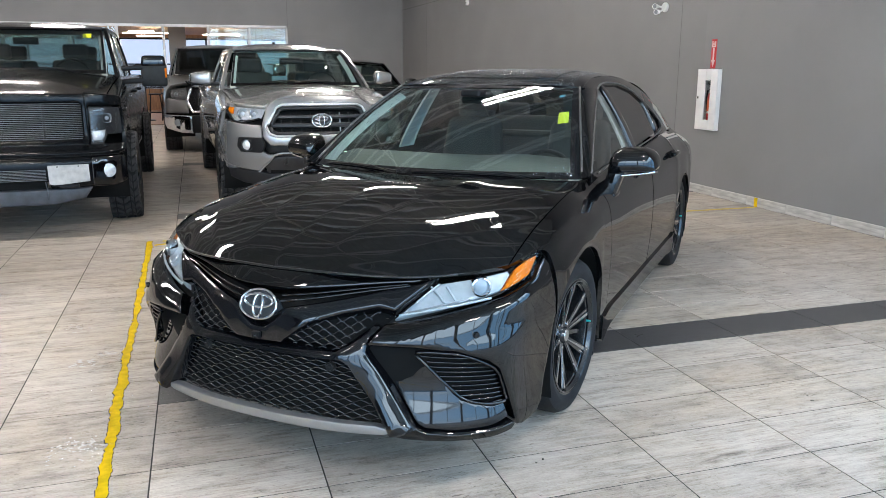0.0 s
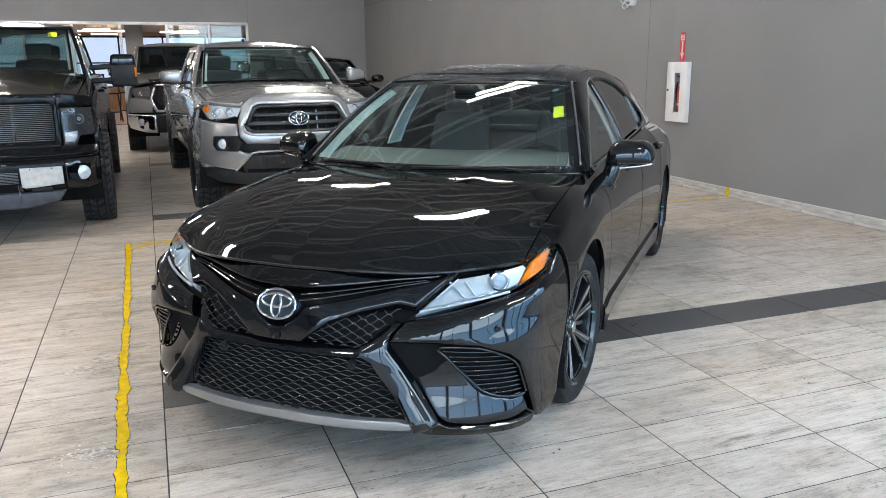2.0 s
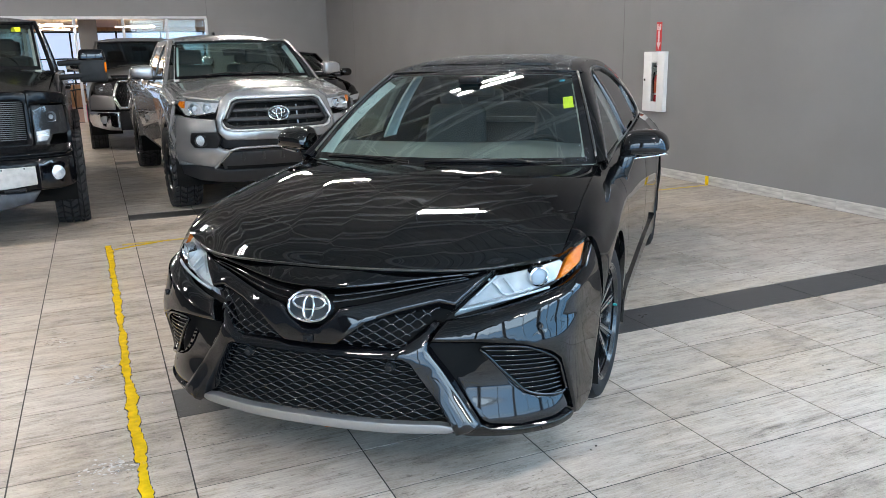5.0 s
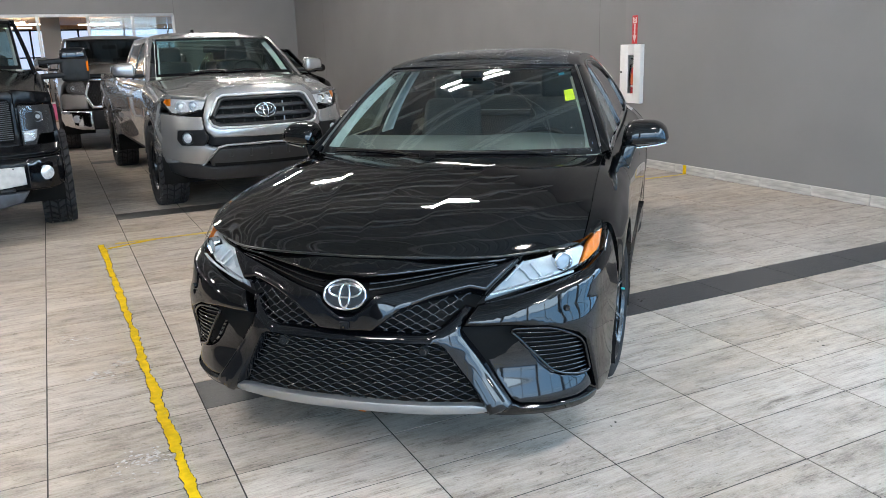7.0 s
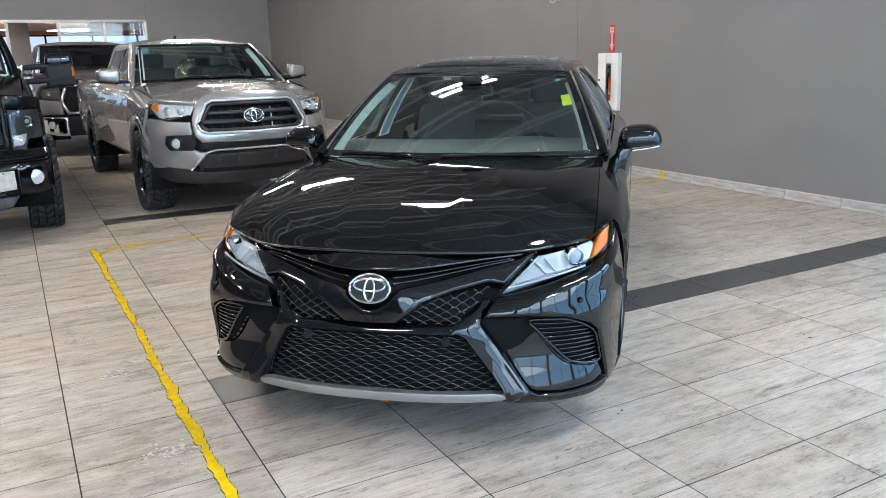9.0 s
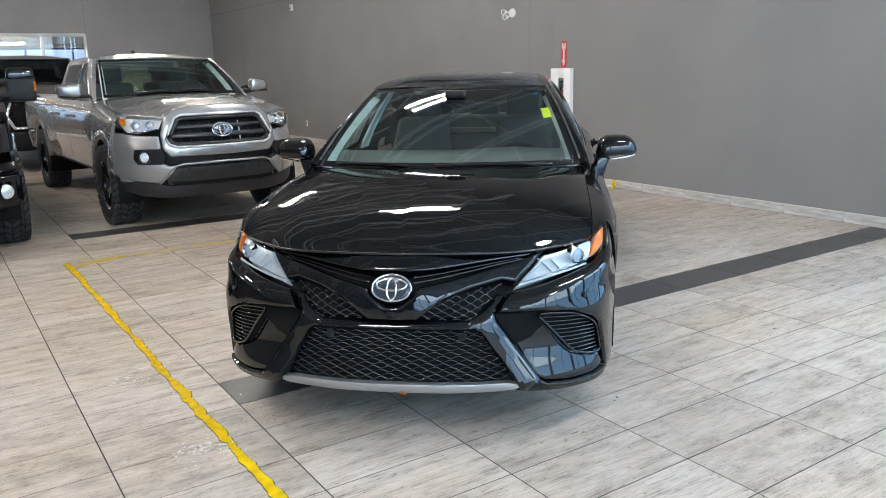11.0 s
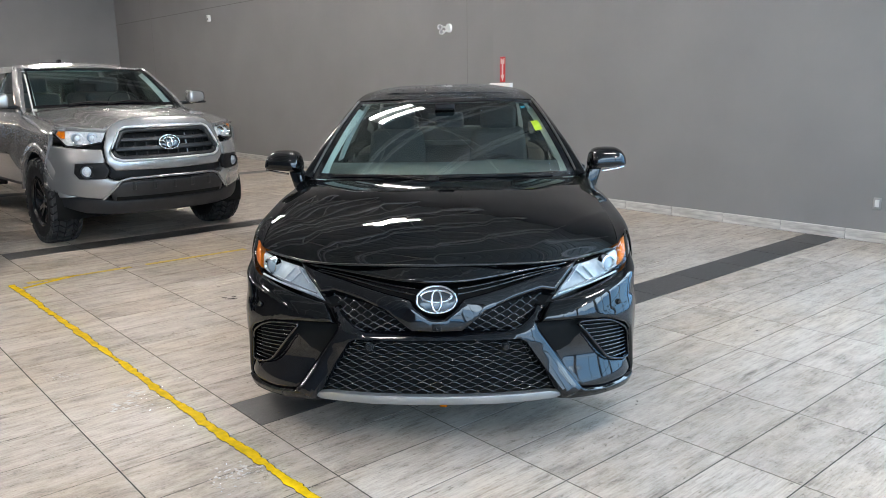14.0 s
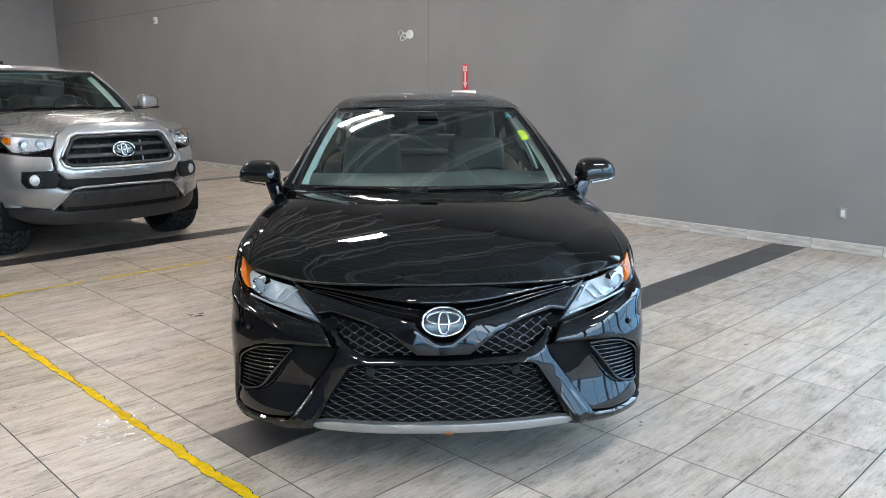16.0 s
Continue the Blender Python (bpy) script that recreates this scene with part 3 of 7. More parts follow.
def tape(name, a, b, width, mat, label, ragged=0.010, seed=3, gaps=(), parent=None, rise=0.0):
    """A strip of floor tape with torn edges from a to b."""
    rng = random.Random(seed)
    a, b = Vector(a), Vector(b)
    d = b - a
    n = int(d.length / 0.011)
    side = Vector((-d.y, d.x)).normalized()
    V, F = [], []
    l = r = 0.0
    for i in range(n + 1):
        l = l * 0.86 + rng.uniform(-1, 1) * ragged * 0.5
        r = r * 0.86 + rng.uniform(-1, 1) * ragged * 0.5
        if rng.random() < 0.05:
            l, r = l - rng.random() * ragged * 1.2, r + rng.uniform(-1.2, 0.6) * ragged
        p = a + d * i / n
        for q in (p + side * (width / 2 + l), p - side * (width / 2 + r)):
            V += [(q.x, q.y, 0.0004), (q.x, q.y, 0.0022 + rise)]
    for i in range(n):
        if any(g0 < i / n < g1 for g0, g1 in gaps):
            continue
        k = i * 4
        F += [(k + 1, k + 3, k + 7, k + 5), (k, k + 1, k + 5, k + 4), (k + 3, k + 2, k + 6, k + 7)]
    F += [(0, 2, 3, 1), (4 * n, 4 * n + 1, 4 * n + 3, 4 * n + 2)]
    o = link_mesh(name, V, F, mat, parent, False)
    return o if parent else tagged(o, label, "floor tape")


_t = tape("floor_tape", (-0.452, 6.98), (-0.372, -1.5), 0.042, TAPE, "torn yellow tape line stuck along the tiled floor", 0.0085)
tape("glue_edge", (-0.452, 6.97), (-0.372, -1.5), 0.0475, SOOT, "", 0.0085, 3, parent=_t, rise=-0.0010)
tape("floor_tape", (-0.35, 6.955), (5.66, 6.86), 0.054, TAPEWORN, "worn pale yellow tape line across the tiled floor", 0.005, 8, ((0.13, 0.15), (0.3, 0.33)))


def blots(name, spots, mat, z, label, category, seed):
    """Small flat drops and smears on the floor: centre x, y, size, count, spread."""
    rng = random.Random(seed)
    V, F = [], []
    for x, y, size, count, spread in spots:
        for _ in range(count):
            cx, cy = x + rng.gauss(0, spread), y + rng.gauss(0, spread)
            r = size * rng.uniform(0.25, 1.0)
            ph = [rng.uniform(0, 6.3) for _ in range(3)]
            k = len(V)
            for i in range(18):
                w = 2 * math.pi * i / 18
                q = r * (1 + 0.35 * math.sin(2 * w + ph[0]) + 0.25 * math.sin(3 * w + ph[1]) + 0.15 * math.sin(5 * w + ph[2]))
                V += [(cx + q * math.cos(w) * 1.3, cy + q * math.sin(w), 0.0004), (cx + q * 0.9 * math.cos(w) * 1.3, cy + q * 0.9 * math.sin(w), z + 0.00001 * (k // 36))]
            F += [(k + 2 * i, k + 2 * ((i + 1) % 18), k + 2 * ((i + 1) % 18) + 1, k + 2 * i + 1) for i in range(18)]
            F.append(tuple(k + 2 * i + 1 for i in range(18)))
    return tagged(link_mesh(name, V, F, mat, None, False), label, category, kind="stuff")


_w = blots("water_puddles", ((-0.51, 4.12, 0.018, 36, 0.055), (-0.36, 4.17, 0.012, 24, 0.05), (-0.52, 3.97, 0.010, 26, 0.06), (-0.46, 3.04, 0.022, 14, 0.030), (-0.54, 3.10, 0.011, 40, 0.07), (-0.75, 4.66, 0.011, 24, 0.05), (-0.30, 3.60, 0.006, 60, 0.15)), WETFILM, 0.0012, "small wet patches and drops on the tiled floor", "water", 5)
_w.visible_shadow = False
# glints on the wet patches, painted as flat pale blots
blots("dried_splashes", ((-0.53, 4.16, 0.012, 16, 0.022), (-0.63, 4.06, 0.011, 14, 0.030), (-0.49, 3.10, 0.007, 24, 0.035), (-0.57, 3.08, 0.005, 30, 0.06), (-0.74, 4.66, 0.007, 10, 0.04)), PALEGLINT, 0.0013, "pale glints of the wet patches, painted as blots on the tiled floor", "water marks", 12)
blots("floor_dirt", ((0.604, 5.46, 0.013, 7, 0.024), (0.685, 5.82, 0.007, 2, 0.02), (2.27, 3.60, 0.008, 4, 0.03), (1.13, 2.47, 0.006, 2, 0.02), (3.63, 2.855, 0.007, 3, 0.03), (2.58, 2.645, 0.006, 2, 0.02)), SOOT, 0.0014, "dark specks of dirt dropped on the tiled floor", "dirt", 6)
tape("floor_tape", (-0.41, 6.80), (0.02, 6.962), 0.042, TAPE, "short torn end of yellow floor tape", 0.006, 9)
_o = boxpart("wall_tape", (0, 0, 0), (0.004, 0.05, 0.10), TAPE, None, 0.001)
_o.matrix_basis = pose(X_WALL - 0.0155, 6.88, 0.05)
tagged(_o, "short piece of yellow tape on the skirting", "tape")


# ---- wheels ----
def make_wheel(parent, m, radius, rim_r, width, spoke, spoke_mat, face_mat, side, tread=False, name="wheel"):
    """A wheel whose outer face looks along +x in its own frame (side=-1: along -x)."""
    w = empty(name, m, "", "")
    w.parent = parent
    h = width / 2
    s = side
    prof = [(rim_r - 0.004, s * -h * 0.85), (rim_r + 0.012, s * -h * 0.92), (radius - 0.05, s * -h), (radius - 0.014, s * -h * 0.88), (radius, s * -h * 0.66), (radius + 0.001, 0),
            (radius, s * h * 0.66), (radius - 0.014, s * h * 0.88), (radius - 0.05, s * h), (rim_r + 0.03, s * h * 0.985), (rim_r + 0.012, s * h * 0.93), (rim_r - 0.004, s * h * 0.86)]
    tyre = lathe("tyre", prof, TYRE, w, 64)
    if tread:
        V, F = [], []
        rng = random.Random(5)
        n = 34
        for i in range(n):
            a0 = 2 * math.pi * i / n
            for lane, (x0, x1) in enumerate(((-1.03, -0.64), (-0.54, -0.16), (-0.04, 0.34), (0.44, 0.62), (0.70, 1.03))):
                a = a0 + (lane % 2) * math.pi / n + rng.uniform(-0.01, 0.01)
                sk = 0.03 * (1 if lane % 2 else -1)
                k = len(V)
                dw = 2 * math.pi / n * 0.31
                for q, (x, da) in enumerate(((x0, -dw), (x1, -dw + sk * 3), (x1, dw + sk * 3), (x0, dw))):
                    for r in (radius - 0.016, radius + (0.015 if abs(x) < 1 else -0.004)):
                        V.append((x * h, r * math.cos(a + da), r * math.sin(a + da)))
                F += [(k + 1, k + 3, k + 5, k + 7), (k, k + 1, k + 3, k + 2), (k + 2, k + 3, k + 5, k + 4), (k + 4, k + 5, k + 7, k + 6), (k + 6, k + 7, k + 1, k)]
            # side lugs
            for sd in (-1, 1):
                k = len(V)
                dw = 2 * math.pi / n * 0.30
                for da in (-dw, dw):
                    for r, x in ((radius - 0.07, h * 0.97), (radius - 0.05, h * 1.035), (radius + 0.006, h * 0.98), (radius - 0.02, h * 0.80)):
                        V.append((sd * x, r * math.cos(a0 + da), r * math.sin(a0 + da)))
                F += [(k, k + 1, k + 5, k + 4), (k + 1, k + 2, k + 6, k + 5), (k + 2, k + 3, k + 7, k + 6), (k, k + 1, k + 2, k + 3), (k + 4, k + 5, k + 6, k + 7)]
        link_mesh("tread", V, F, TREAD, tyre, False)
    lathe("rim", [(rim_r - 0.02, s * -h * 0.8), (rim_r - 0.035, 0), (rim_r - 0.02, s * h * 0.7), (rim_r + 0.004, s * h * 0.86), (rim_r + 0.010, s * h * 0.91), (rim_r - 0.006, s * h * 0.93), (rim_r - 0.016, s * h * 0.80)], spoke_mat, w, 56)
    lathe("rim_lip", [(rim_r + 0.004, s * (h * 0.935)), (rim_r + 0.0005, s * (h * 0.945)), (rim_r - 0.002, s * h * 0.93)], spoke_mat, w, 56)
    lathe("brake_disc", [(0.07, s * -0.01), (0.15, s * -0.01), (0.15, s * -0.03), (0.07, s * -0.03)], SATIN, w, 40)
    # added black disc: the shade behind the spokes, no real wheel part
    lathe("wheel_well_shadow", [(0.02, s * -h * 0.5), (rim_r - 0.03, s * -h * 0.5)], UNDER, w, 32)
    for (r0, r1, a0, a1, w0, w1, x0, x1, mt) in spoke:
        V = []
        for r, a, ww, x in ((r0, a0, w0, x0), (r1, a1, w1, x1)):
            c, sn = math.cos(a), math.sin(a)
            for t, dx in ((-1, 0), (1, 0), (0.7, 0.045), (-0.7, 0.045)):
                V.append((s * (h * x - dx), r * c - t * ww * sn, r * sn + t * ww * c))
        F = [(0, 1, 5, 4), (1, 2, 6, 5), (2, 3, 7, 6), (3, 0, 4, 7), (4, 5, 6, 7), (0, 3, 2, 1)]
        link_mesh("spoke", V, F, mt, w, False)
    lathe("hub", [(0.0, s * h * 0.62), (0.028, s * h * 0.62), (0.032, s * h * 0.58), (0.036, s * h * 0.5), (0.075, s * h * 0.46), (0.08, s * h * 0.3), (0.075, 0)], spoke_mat, w, 28)
    lathe("hub_cap", [(0.0, s * (h * 0.62 + 0.004)), (0.024, s * (h * 0.62 + 0.003)), (0.028, s * h * 0.60)], face_mat, w, 24)
    for i in range(5):
        a = 2 * math.pi * (i + 0.5) / 5
        lathe("lug_nut", [(0.0, s * h * 0.52), (0.009, s * h * 0.52), (0.010, s * h * 0.4)], CHROME, w, 8, m=Matrix.Translation((0, 0.057 * math.cos(a), 0.057 * math.sin(a))))
    return w


def twin_spokes(rim_r):
    """Five pairs of black spokes with bright machined faces that widen to the rim."""
    out = []
    for i in range(5):
        a = 2 * math.pi * i / 5 + 0.3
        for d in (-1, 1):
            out.append((0.045, rim_r - 0.004, a + d * 0.16, a + d * 0.225, 0.012, 0.022, 0.50, 0.78, WHEELBLACK))
            out.append((0.060, rim_r - 0.006, a + d * 0.17, a + d * 0.26, 0.0020, 0.0085, 0.535, 0.815, ALLOY))
            out.append((0.110, rim_r - 0.006, a + d * 0.13, a + d * 0.175, 0.0010, 0.0018, 0.56, 0.80, ALLOY))
        out.append((0.05, rim_r - 0.004, a + math.pi / 5, a + math.pi / 5, 0.010, 0.008, 0.36, 0.62, WHEELBLACK))
    return out


def truck_spokes(rim_r):
    out = []
    for i in range(6):
        a = 2 * math.pi * i / 6
        for d in (-1, 1):
            out.append((0.05, rim_r - 0.004, a + d * 0.12, a + d * 0.2, 0.016, 0.02, 0.5, 0.72, WHEELBLACK))
    return out


# ---- the black sedan ----
CAR = pose(0.172, 2.720, 0, 0, 0, -42.4)
sedan = empty("sedan", CAR, "glossy black four-door sedan with mesh grille and wet roof", "car")
DZ = [0.10, 0.18, 0.22, 0.27, 0.35, 0.45, 0.55, 0.60, 0.64, 0.68, 0.72, 0.76, 0.80]
DY = [0.06, 0.02, -0.01, -0.005, 0.0, -0.012, -0.012, -0.008, 0.002, 0.028, 0.065, 0.11, 0.17]
_ds = np.interp(np.linspace(0.08, 0.82, 371), DZ, DY)
_kern = np.exp(-np.linspace(-2.5, 2.5, 61) ** 2)
_ds = np.convolve(np.pad(_ds, 30, mode="edge"), _kern / _kern.sum(), "valid")
_zs = np.linspace(0.08, 0.82, 371)
_pt = np.linspace(0, 1, 4001)
_pu = 0.925 * np.sin(_pt * np.pi / 2) ** (2 / 2.45)
_py = 0.66 * (1 - np.cos(_pt * np.pi / 2) ** (2 / 2.45))
# the corner turns sharply into a nearly straight side
_i = int(np.argmin(abs(_pu - 0.79)))
_b0 = np.array([_pu[_i], _py[_i]])
_bt = np.array([_pu[_i + 1] - _pu[_i - 1], _py[_i + 1] - _py[_i - 1]])
_b1, _b3 = _b0 + 0.085 * _bt / np.linalg.norm(_bt), np.array([0.902, 0.66])
_b2 = _b3 - 0.25 * np.array([math.sin(radians(8)), math.cos(radians(8))])
_q = np.linspace(0, 1, 600)[:, None]
_bz = (1 - _q) ** 3 * _b0 + 3 * _q * (1 - _q) ** 2 * _b1 + 3 * _q * _q * (1 - _q) * _b2 + _q ** 3 * _b3
_pu, _py = np.concatenate([_pu[:_i], _bz[:, 0]]), np.concatenate([_py[:_i], _bz[:, 1]])
_pa = np.concatenate([[0], np.cumsum(np.hypot(np.diff(_pu), np.diff(_py)))])
_pg = np.linspace(0, _pa[-1], 1501)
_pug, _pyg = np.interp(_pg, _pa, _pu), np.interp(_pg, _pa, _py)


def nose_shift(au, z):
    return float(np.interp(z, _zs, _ds)) + 0.075 * smooth_step(z, 0.5, 0.66) * smooth_step(au, 0.08, 0.45)


def nose_raw(a, z):
    s = 1 if a >= 0 else -1
    u, y = float(np.interp(abs(a), _pg, _pug)), float(np.interp(abs(a), _pg, _pyg))
    return Vector((s * u, y + nose_shift(u, z), z))


def nose(a, z, off=0.0):
    """The sedan's front: a runs along the plan curve from the middle, z is the height."""
    p = nose_raw(a, z)
    if off:
        e = 0.004
        da, dz = nose_raw(a + e, z) - nose_raw(a - e, z), nose_raw(a, z + e) - nose_raw(a, z - e)
        p = p + da.cross(dz).normalized() * off
    return p


def U(u, z):
    return (float(np.interp(abs(u), _pug, _pg)) * (1 if u >= 0 else -1), z)


def Yat(y, z):
    """The place on the front's side where it reaches y."""
    sh = np.interp(_pug, _pug[::10], [nose_shift(u, z) for u in _pug[::10]])
    k = int(np.argmin(np.abs(_pyg + sh - y)))
    return (float(_pg[k]), z)


def both(half):
    """A closed outline from the half that runs from the middle's top to the middle's bottom."""
    h = [U(*p) if len(p) == 2 else Yat(p[0], p[1]) for p in half]
    return h + [(-a, z) for a, z in reversed(h) if a > 1e-6]


def half(pts):
    return [U(*p) if len(p) == 2 else Yat(p[0], p[1]) for p in pts]


bumper = empty("front_bumper", Matrix.Identity(4), "", "")
bumper.parent = sedan
tagged(bumper, "gloss black front bumper with mesh openings")
patch("bumper_core", both([(0, 0.735), (0.5, 0.72), (0.60, 0.63), (0.83, 0.66), (0.87, 0.55), (0.86, 0.24), (0.7, 0.17), (0, 0.19)]), nose, UNDER, bumper, -0.055, 0.0, 0.05, 0)
CHEEK = half([(0.452, 0.598), (0.52, 0.609), (0.61, 0.627), (0.70, 0.647), (0.80, 0.673), (0.51, 0.706, 0), (0.600, 0.770, 0),
              (0.640, 0.74, 0), (0.665, 0.64, 0), (0.642, 0.54, 0), (0.598, 0.43, 0), (0.553, 0.31, 0), (0.537, 0.22, 0), (0.50, 0.180, 0), (0.40, 0.174, 0),
              (0.364, 0.185, 0), (0.336, 0.242, 0), (0.298, 0.352, 0), (0.265, 0.43, 0), (0.786, 0.466), (0.70, 0.511), (0.575, 0.528), (0.415, 0.532), (0.428, 0.56)])
POD = half([(0.412, 0.507), (0.45, 0.513), (0.57, 0.512), (0.602, 0.468), (0.640, 0.415), (0.680, 0.362), (0.718, 0.326), (0.80, 0.289), (0.305, 0.290, 0), (0.318, 0.235, 0), (0.79, 0.214), (0.69, 0.211), (0.60, 0.226), (0.575, 0.247)])
VENT = half([(0.577, 0.512), (0.70, 0.500), (0.775, 0.460), (0.265, 0.415, 0), (0.298, 0.335, 0), (0.308, 0.302, 0), (0.285, 0.296, 0), (0.771, 0.306), (0.718, 0.330), (0.682, 0.368), (0.606, 0.468)])
SPLIT = half([(0.485, 0.222), (0.57, 0.240), (0.60, 0.220), (0.69, 0.205), (0.79, 0.206), (0.330, 0.214, 0), (0.345, 0.203, 0), (0.330, 0.184, 0), (0.78, 0.174), (0.66, 0.177), (0.53, 0.190), (0.475, 0.207)])


def cheek_form(a, z):
    """A shoulder under the headlight; below it the corner falls back."""
    u = float(np.interp(a, _pg, _pug))
    q = float(np.interp(u, (0.45, 0.52, 0.61, 0.70, 0.80, 0.86), (0.598, 0.609, 0.627, 0.647, 0.673, 0.70))) - z
    k = (0.35 + 0.65 * smooth_step(u, 0.44, 0.62)) * (1 - smooth_step(a, U(0.79, 0)[0], U(0.885, 0)[0]))
    return k * (0.025 * smooth_step(q, 0.0, 0.042) - 0.27 * min(0.075, max(0.0, q - 0.034)))


for s in (1, -1):
    patch("bumper_corner", CHEEK, nose, PAINT, bumper, 0.0, 0.04, 0.016, 0.010, False, s, raised=cheek_form)
    patch("corner_pod", POD, nose, PIANO, bumper, -0.006, 0.03, 0.012, 0.006, False, s, raised=lambda a, z: -0.012 * smooth_step(0.82 - a, 0.05, 0.42) - 0.040 * smooth_step(z, 0.215, 0.40) - 0.06 * max(0.0, z - 0.36))
    patch("splitter", SPLIT, nose, PAINT, bumper, 0.008, 0.06, 0.02, 0.0035, False, s)
    patch("vent_backing", VENT, nose, UNDER, bumper, -0.05, 0, 0.05, 0, False, s)
    V, F = [], []
    for i in range(12):
        runs, run = [], []
        for k in range(60):
            a = 0.50 + k * 0.0105
            z = 0.502 - i * 0.0178 - 0.10 * (a - 0.72) * (1 - i / 16)
            if in_poly((a, z), VENT):
                run.append(nose(a, z, -0.022))
            elif run:
                runs.append(run)
                run = []
        for r in runs + [run]:
            if len(r) > 1:
                v, f = tube_data([(p.x * s, p.y, p.z) for p in r], 0.0066, 6, False, 0.55)
                o = len(V)
                V += v
                F += [tuple(q + o for q in t) for t in f]
    link_mesh("vent_slats", V, F, PIANO, bumper, True)
    tubes("vent_rim", [[Vector((p.x * s, p.y, p.z)) for p in (nose(a, z, -0.012) for a, z in dense(VENT, 0.02, True, True))]], 0.0055, PIANO, bumper, 8, True)
    lathe("parking_sensor", [(0.0, -0.003), (0.009, -0.003), (0.011, 0.0), (0.011, 0.01)], PIANO, bumper, 16, "y", m=Matrix.Translation(nose(s * U(0.742, 0)[0], 0.558, 0.014)) @ Matrix.Rotation(s * 0.62, 4, "Z"))



def cross_form(a, z):
    """The bar leans back a little; its arms lean back more towards their feet."""
    arm = smooth_step(abs(a), 0.30, 0.44)
    return 0.16 * (0.47 - z) + (1 - arm) * 0.28 * (0.482 - z) + arm * 0.135 * (0.285 - min(z, 0.43))


cross = patch("bumper_cross", both([(0, 0.500), (0.10, 0.500), (0.29, 0.503), (0.332, 0.53), (0.368, 0.572), (0.412, 0.612), (0.448, 0.602), (0.424, 0.56), (0.411, 0.529), (0.411, 0.502), (0.572, 0.243), (0.535, 0.228), (0.492, 0.222), (0.472, 0.252), (0.345, 0.452), (0.322, 0.464), (0, 0.464)]),
              nose, PIANO, bumper, 0.015, 0.06, 0.010, 0.026, False, 1, raised=cross_form)
patch("grille_wing", both([(0, 0.560), (0.028, 0.564), (0.078, 0.600), (0.106, 0.634), (0.125, 0.640), (0.30, 0.671), (0.47, 0.706), (0.577, 0.732), (0.535, 0.690), (0.475, 0.632), (0.42, 0.642), (0.30, 0.620), (0.20, 0.588), (0.13, 0.536), (0.098, 0.512), (0, 0.509)]),
      nose, PIANO, bumper, 0.010, 0.05, 0.011, 0.011, raised=lambda a, z: 0.09 * (0.61 - z) * (1 - 0.8 * smooth_step(abs(a), 0.22, 0.42)))
patch("hood_garnish", both([(0, 0.747), (0.25, 0.746), (0.45, 0.741), (0.583, 0.735), (0.572, 0.729), (0.51, 0.719), (0.30, 0.704), (0.13, 0.693), (0, 0.689)]), nose, PAINT, bumper, 0.006, 0.05, 0.022, 0.008)
for z0, z1, u1, r in ((0.652, 0.709, 0.50, 0.0055), (0.670, 0.713, 0.49, 0.0045)):
    for s in (1, -1):
        tubes("grille_bar", [[nose(s * U(0.085 + (u1 - 0.085) * i / 16, 0)[0], z0 + (z1 - z0) * i / 16, 0.004) for i in range(17)]], r, PAINT, bumper, 6)


def wave_mesh(name, poly, off, dz, wave, amp, r, z0, z1, mat, parent):
    """Wavy bars, each row turned against the next, clipped to an outline."""
    V, F = [], []
    amax = max(p[0] for p in poly)
    amin = min(p[0] for p in poly)
    k, row = z0, 0
    while k < z1:
        runs, run = [], []
        a = amin
        while a <= amax + 0.001:
            ph = (a / wave) % 1.0
            tri = 4 * abs(ph - 0.5) - 1
            tri = max(-0.72, min(0.72, tri)) / 0.72
            z = k + amp * tri * (1 if row % 2 else -1)
            if in_poly((a, z), poly):
                run.append(nose(a, z, off + 0.004 * tri * (1 if row % 2 else -1)))
            elif run:
                runs.append(run)
                run = []
            a += wave / 8
        for q in runs + [run]:
            if len(q) > 2:
                v, f = tube_data(q, r, 4, False, 1.0)
                o = len(V)
                V += v
                F += [tuple(i + o for i in t) for t in f]
        k += dz
        row += 1
    return link_mesh(name, V, F, mat, parent, True)


LOWER = both([(0, 0.470), (0.33, 0.470), (0.36, 0.455), (0.48, 0.24), (0, 0.236)])
wave_mesh("lower_grille_mesh", LOWER, -0.022, 0.0150, 0.064, 0.0062, 0.0025, 0.238, 0.472, MESHBLACK, bumper)
patch("radar_cover", both([(0, 0.455), (0.30, 0.455), (0.35, 0.43), (0.40, 0.335), (0, 0.33)]), nose, UNDER, bumper, -0.042, 0.01, 0.05, 0.004)
UPPER = half([(0.44, 0.642), (0.30, 0.618), (0.195, 0.590), (0.085, 0.508), (0.31, 0.500), (0.37, 0.562)])
wave_mesh("side_grille_mesh", UPPER, -0.016, 0.0150, 0.056, 0.0066, 0.0026, 0.505, 0.642, MESHBLACK, bumper)
wave_mesh("side_grille_mesh", [(-a, z) for a, z in UPPER], -0.016, 0.0150, 0.056, 0.0066, 0.0026, 0.505, 0.642, MESHBLACK, bumper)
patch("bumper_lip", both([(0, 0.241), (0.25, 0.243), (0.44, 0.246), (0.482, 0.238), (0.494, 0.226), (0.47, 0.219), (0.25, 0.213), (0, 0.212)]), nose, SATIN, bumper, 0.022, 0.030, 0.025, 0.003, label="satin silver lip")
for s in (1, -1):
    lathe("parking_sensor", [(0.0, -0.006), (0.010, -0.006), (0.0115, -0.003), (0.0115, 0.0), (0.017, 0.001), (0.017, 0.02)], CLADDING, bumper, 20, "y", m=Matrix.Translation(nose(s * U(0.273, 0)[0], 0.433, -0.012)))
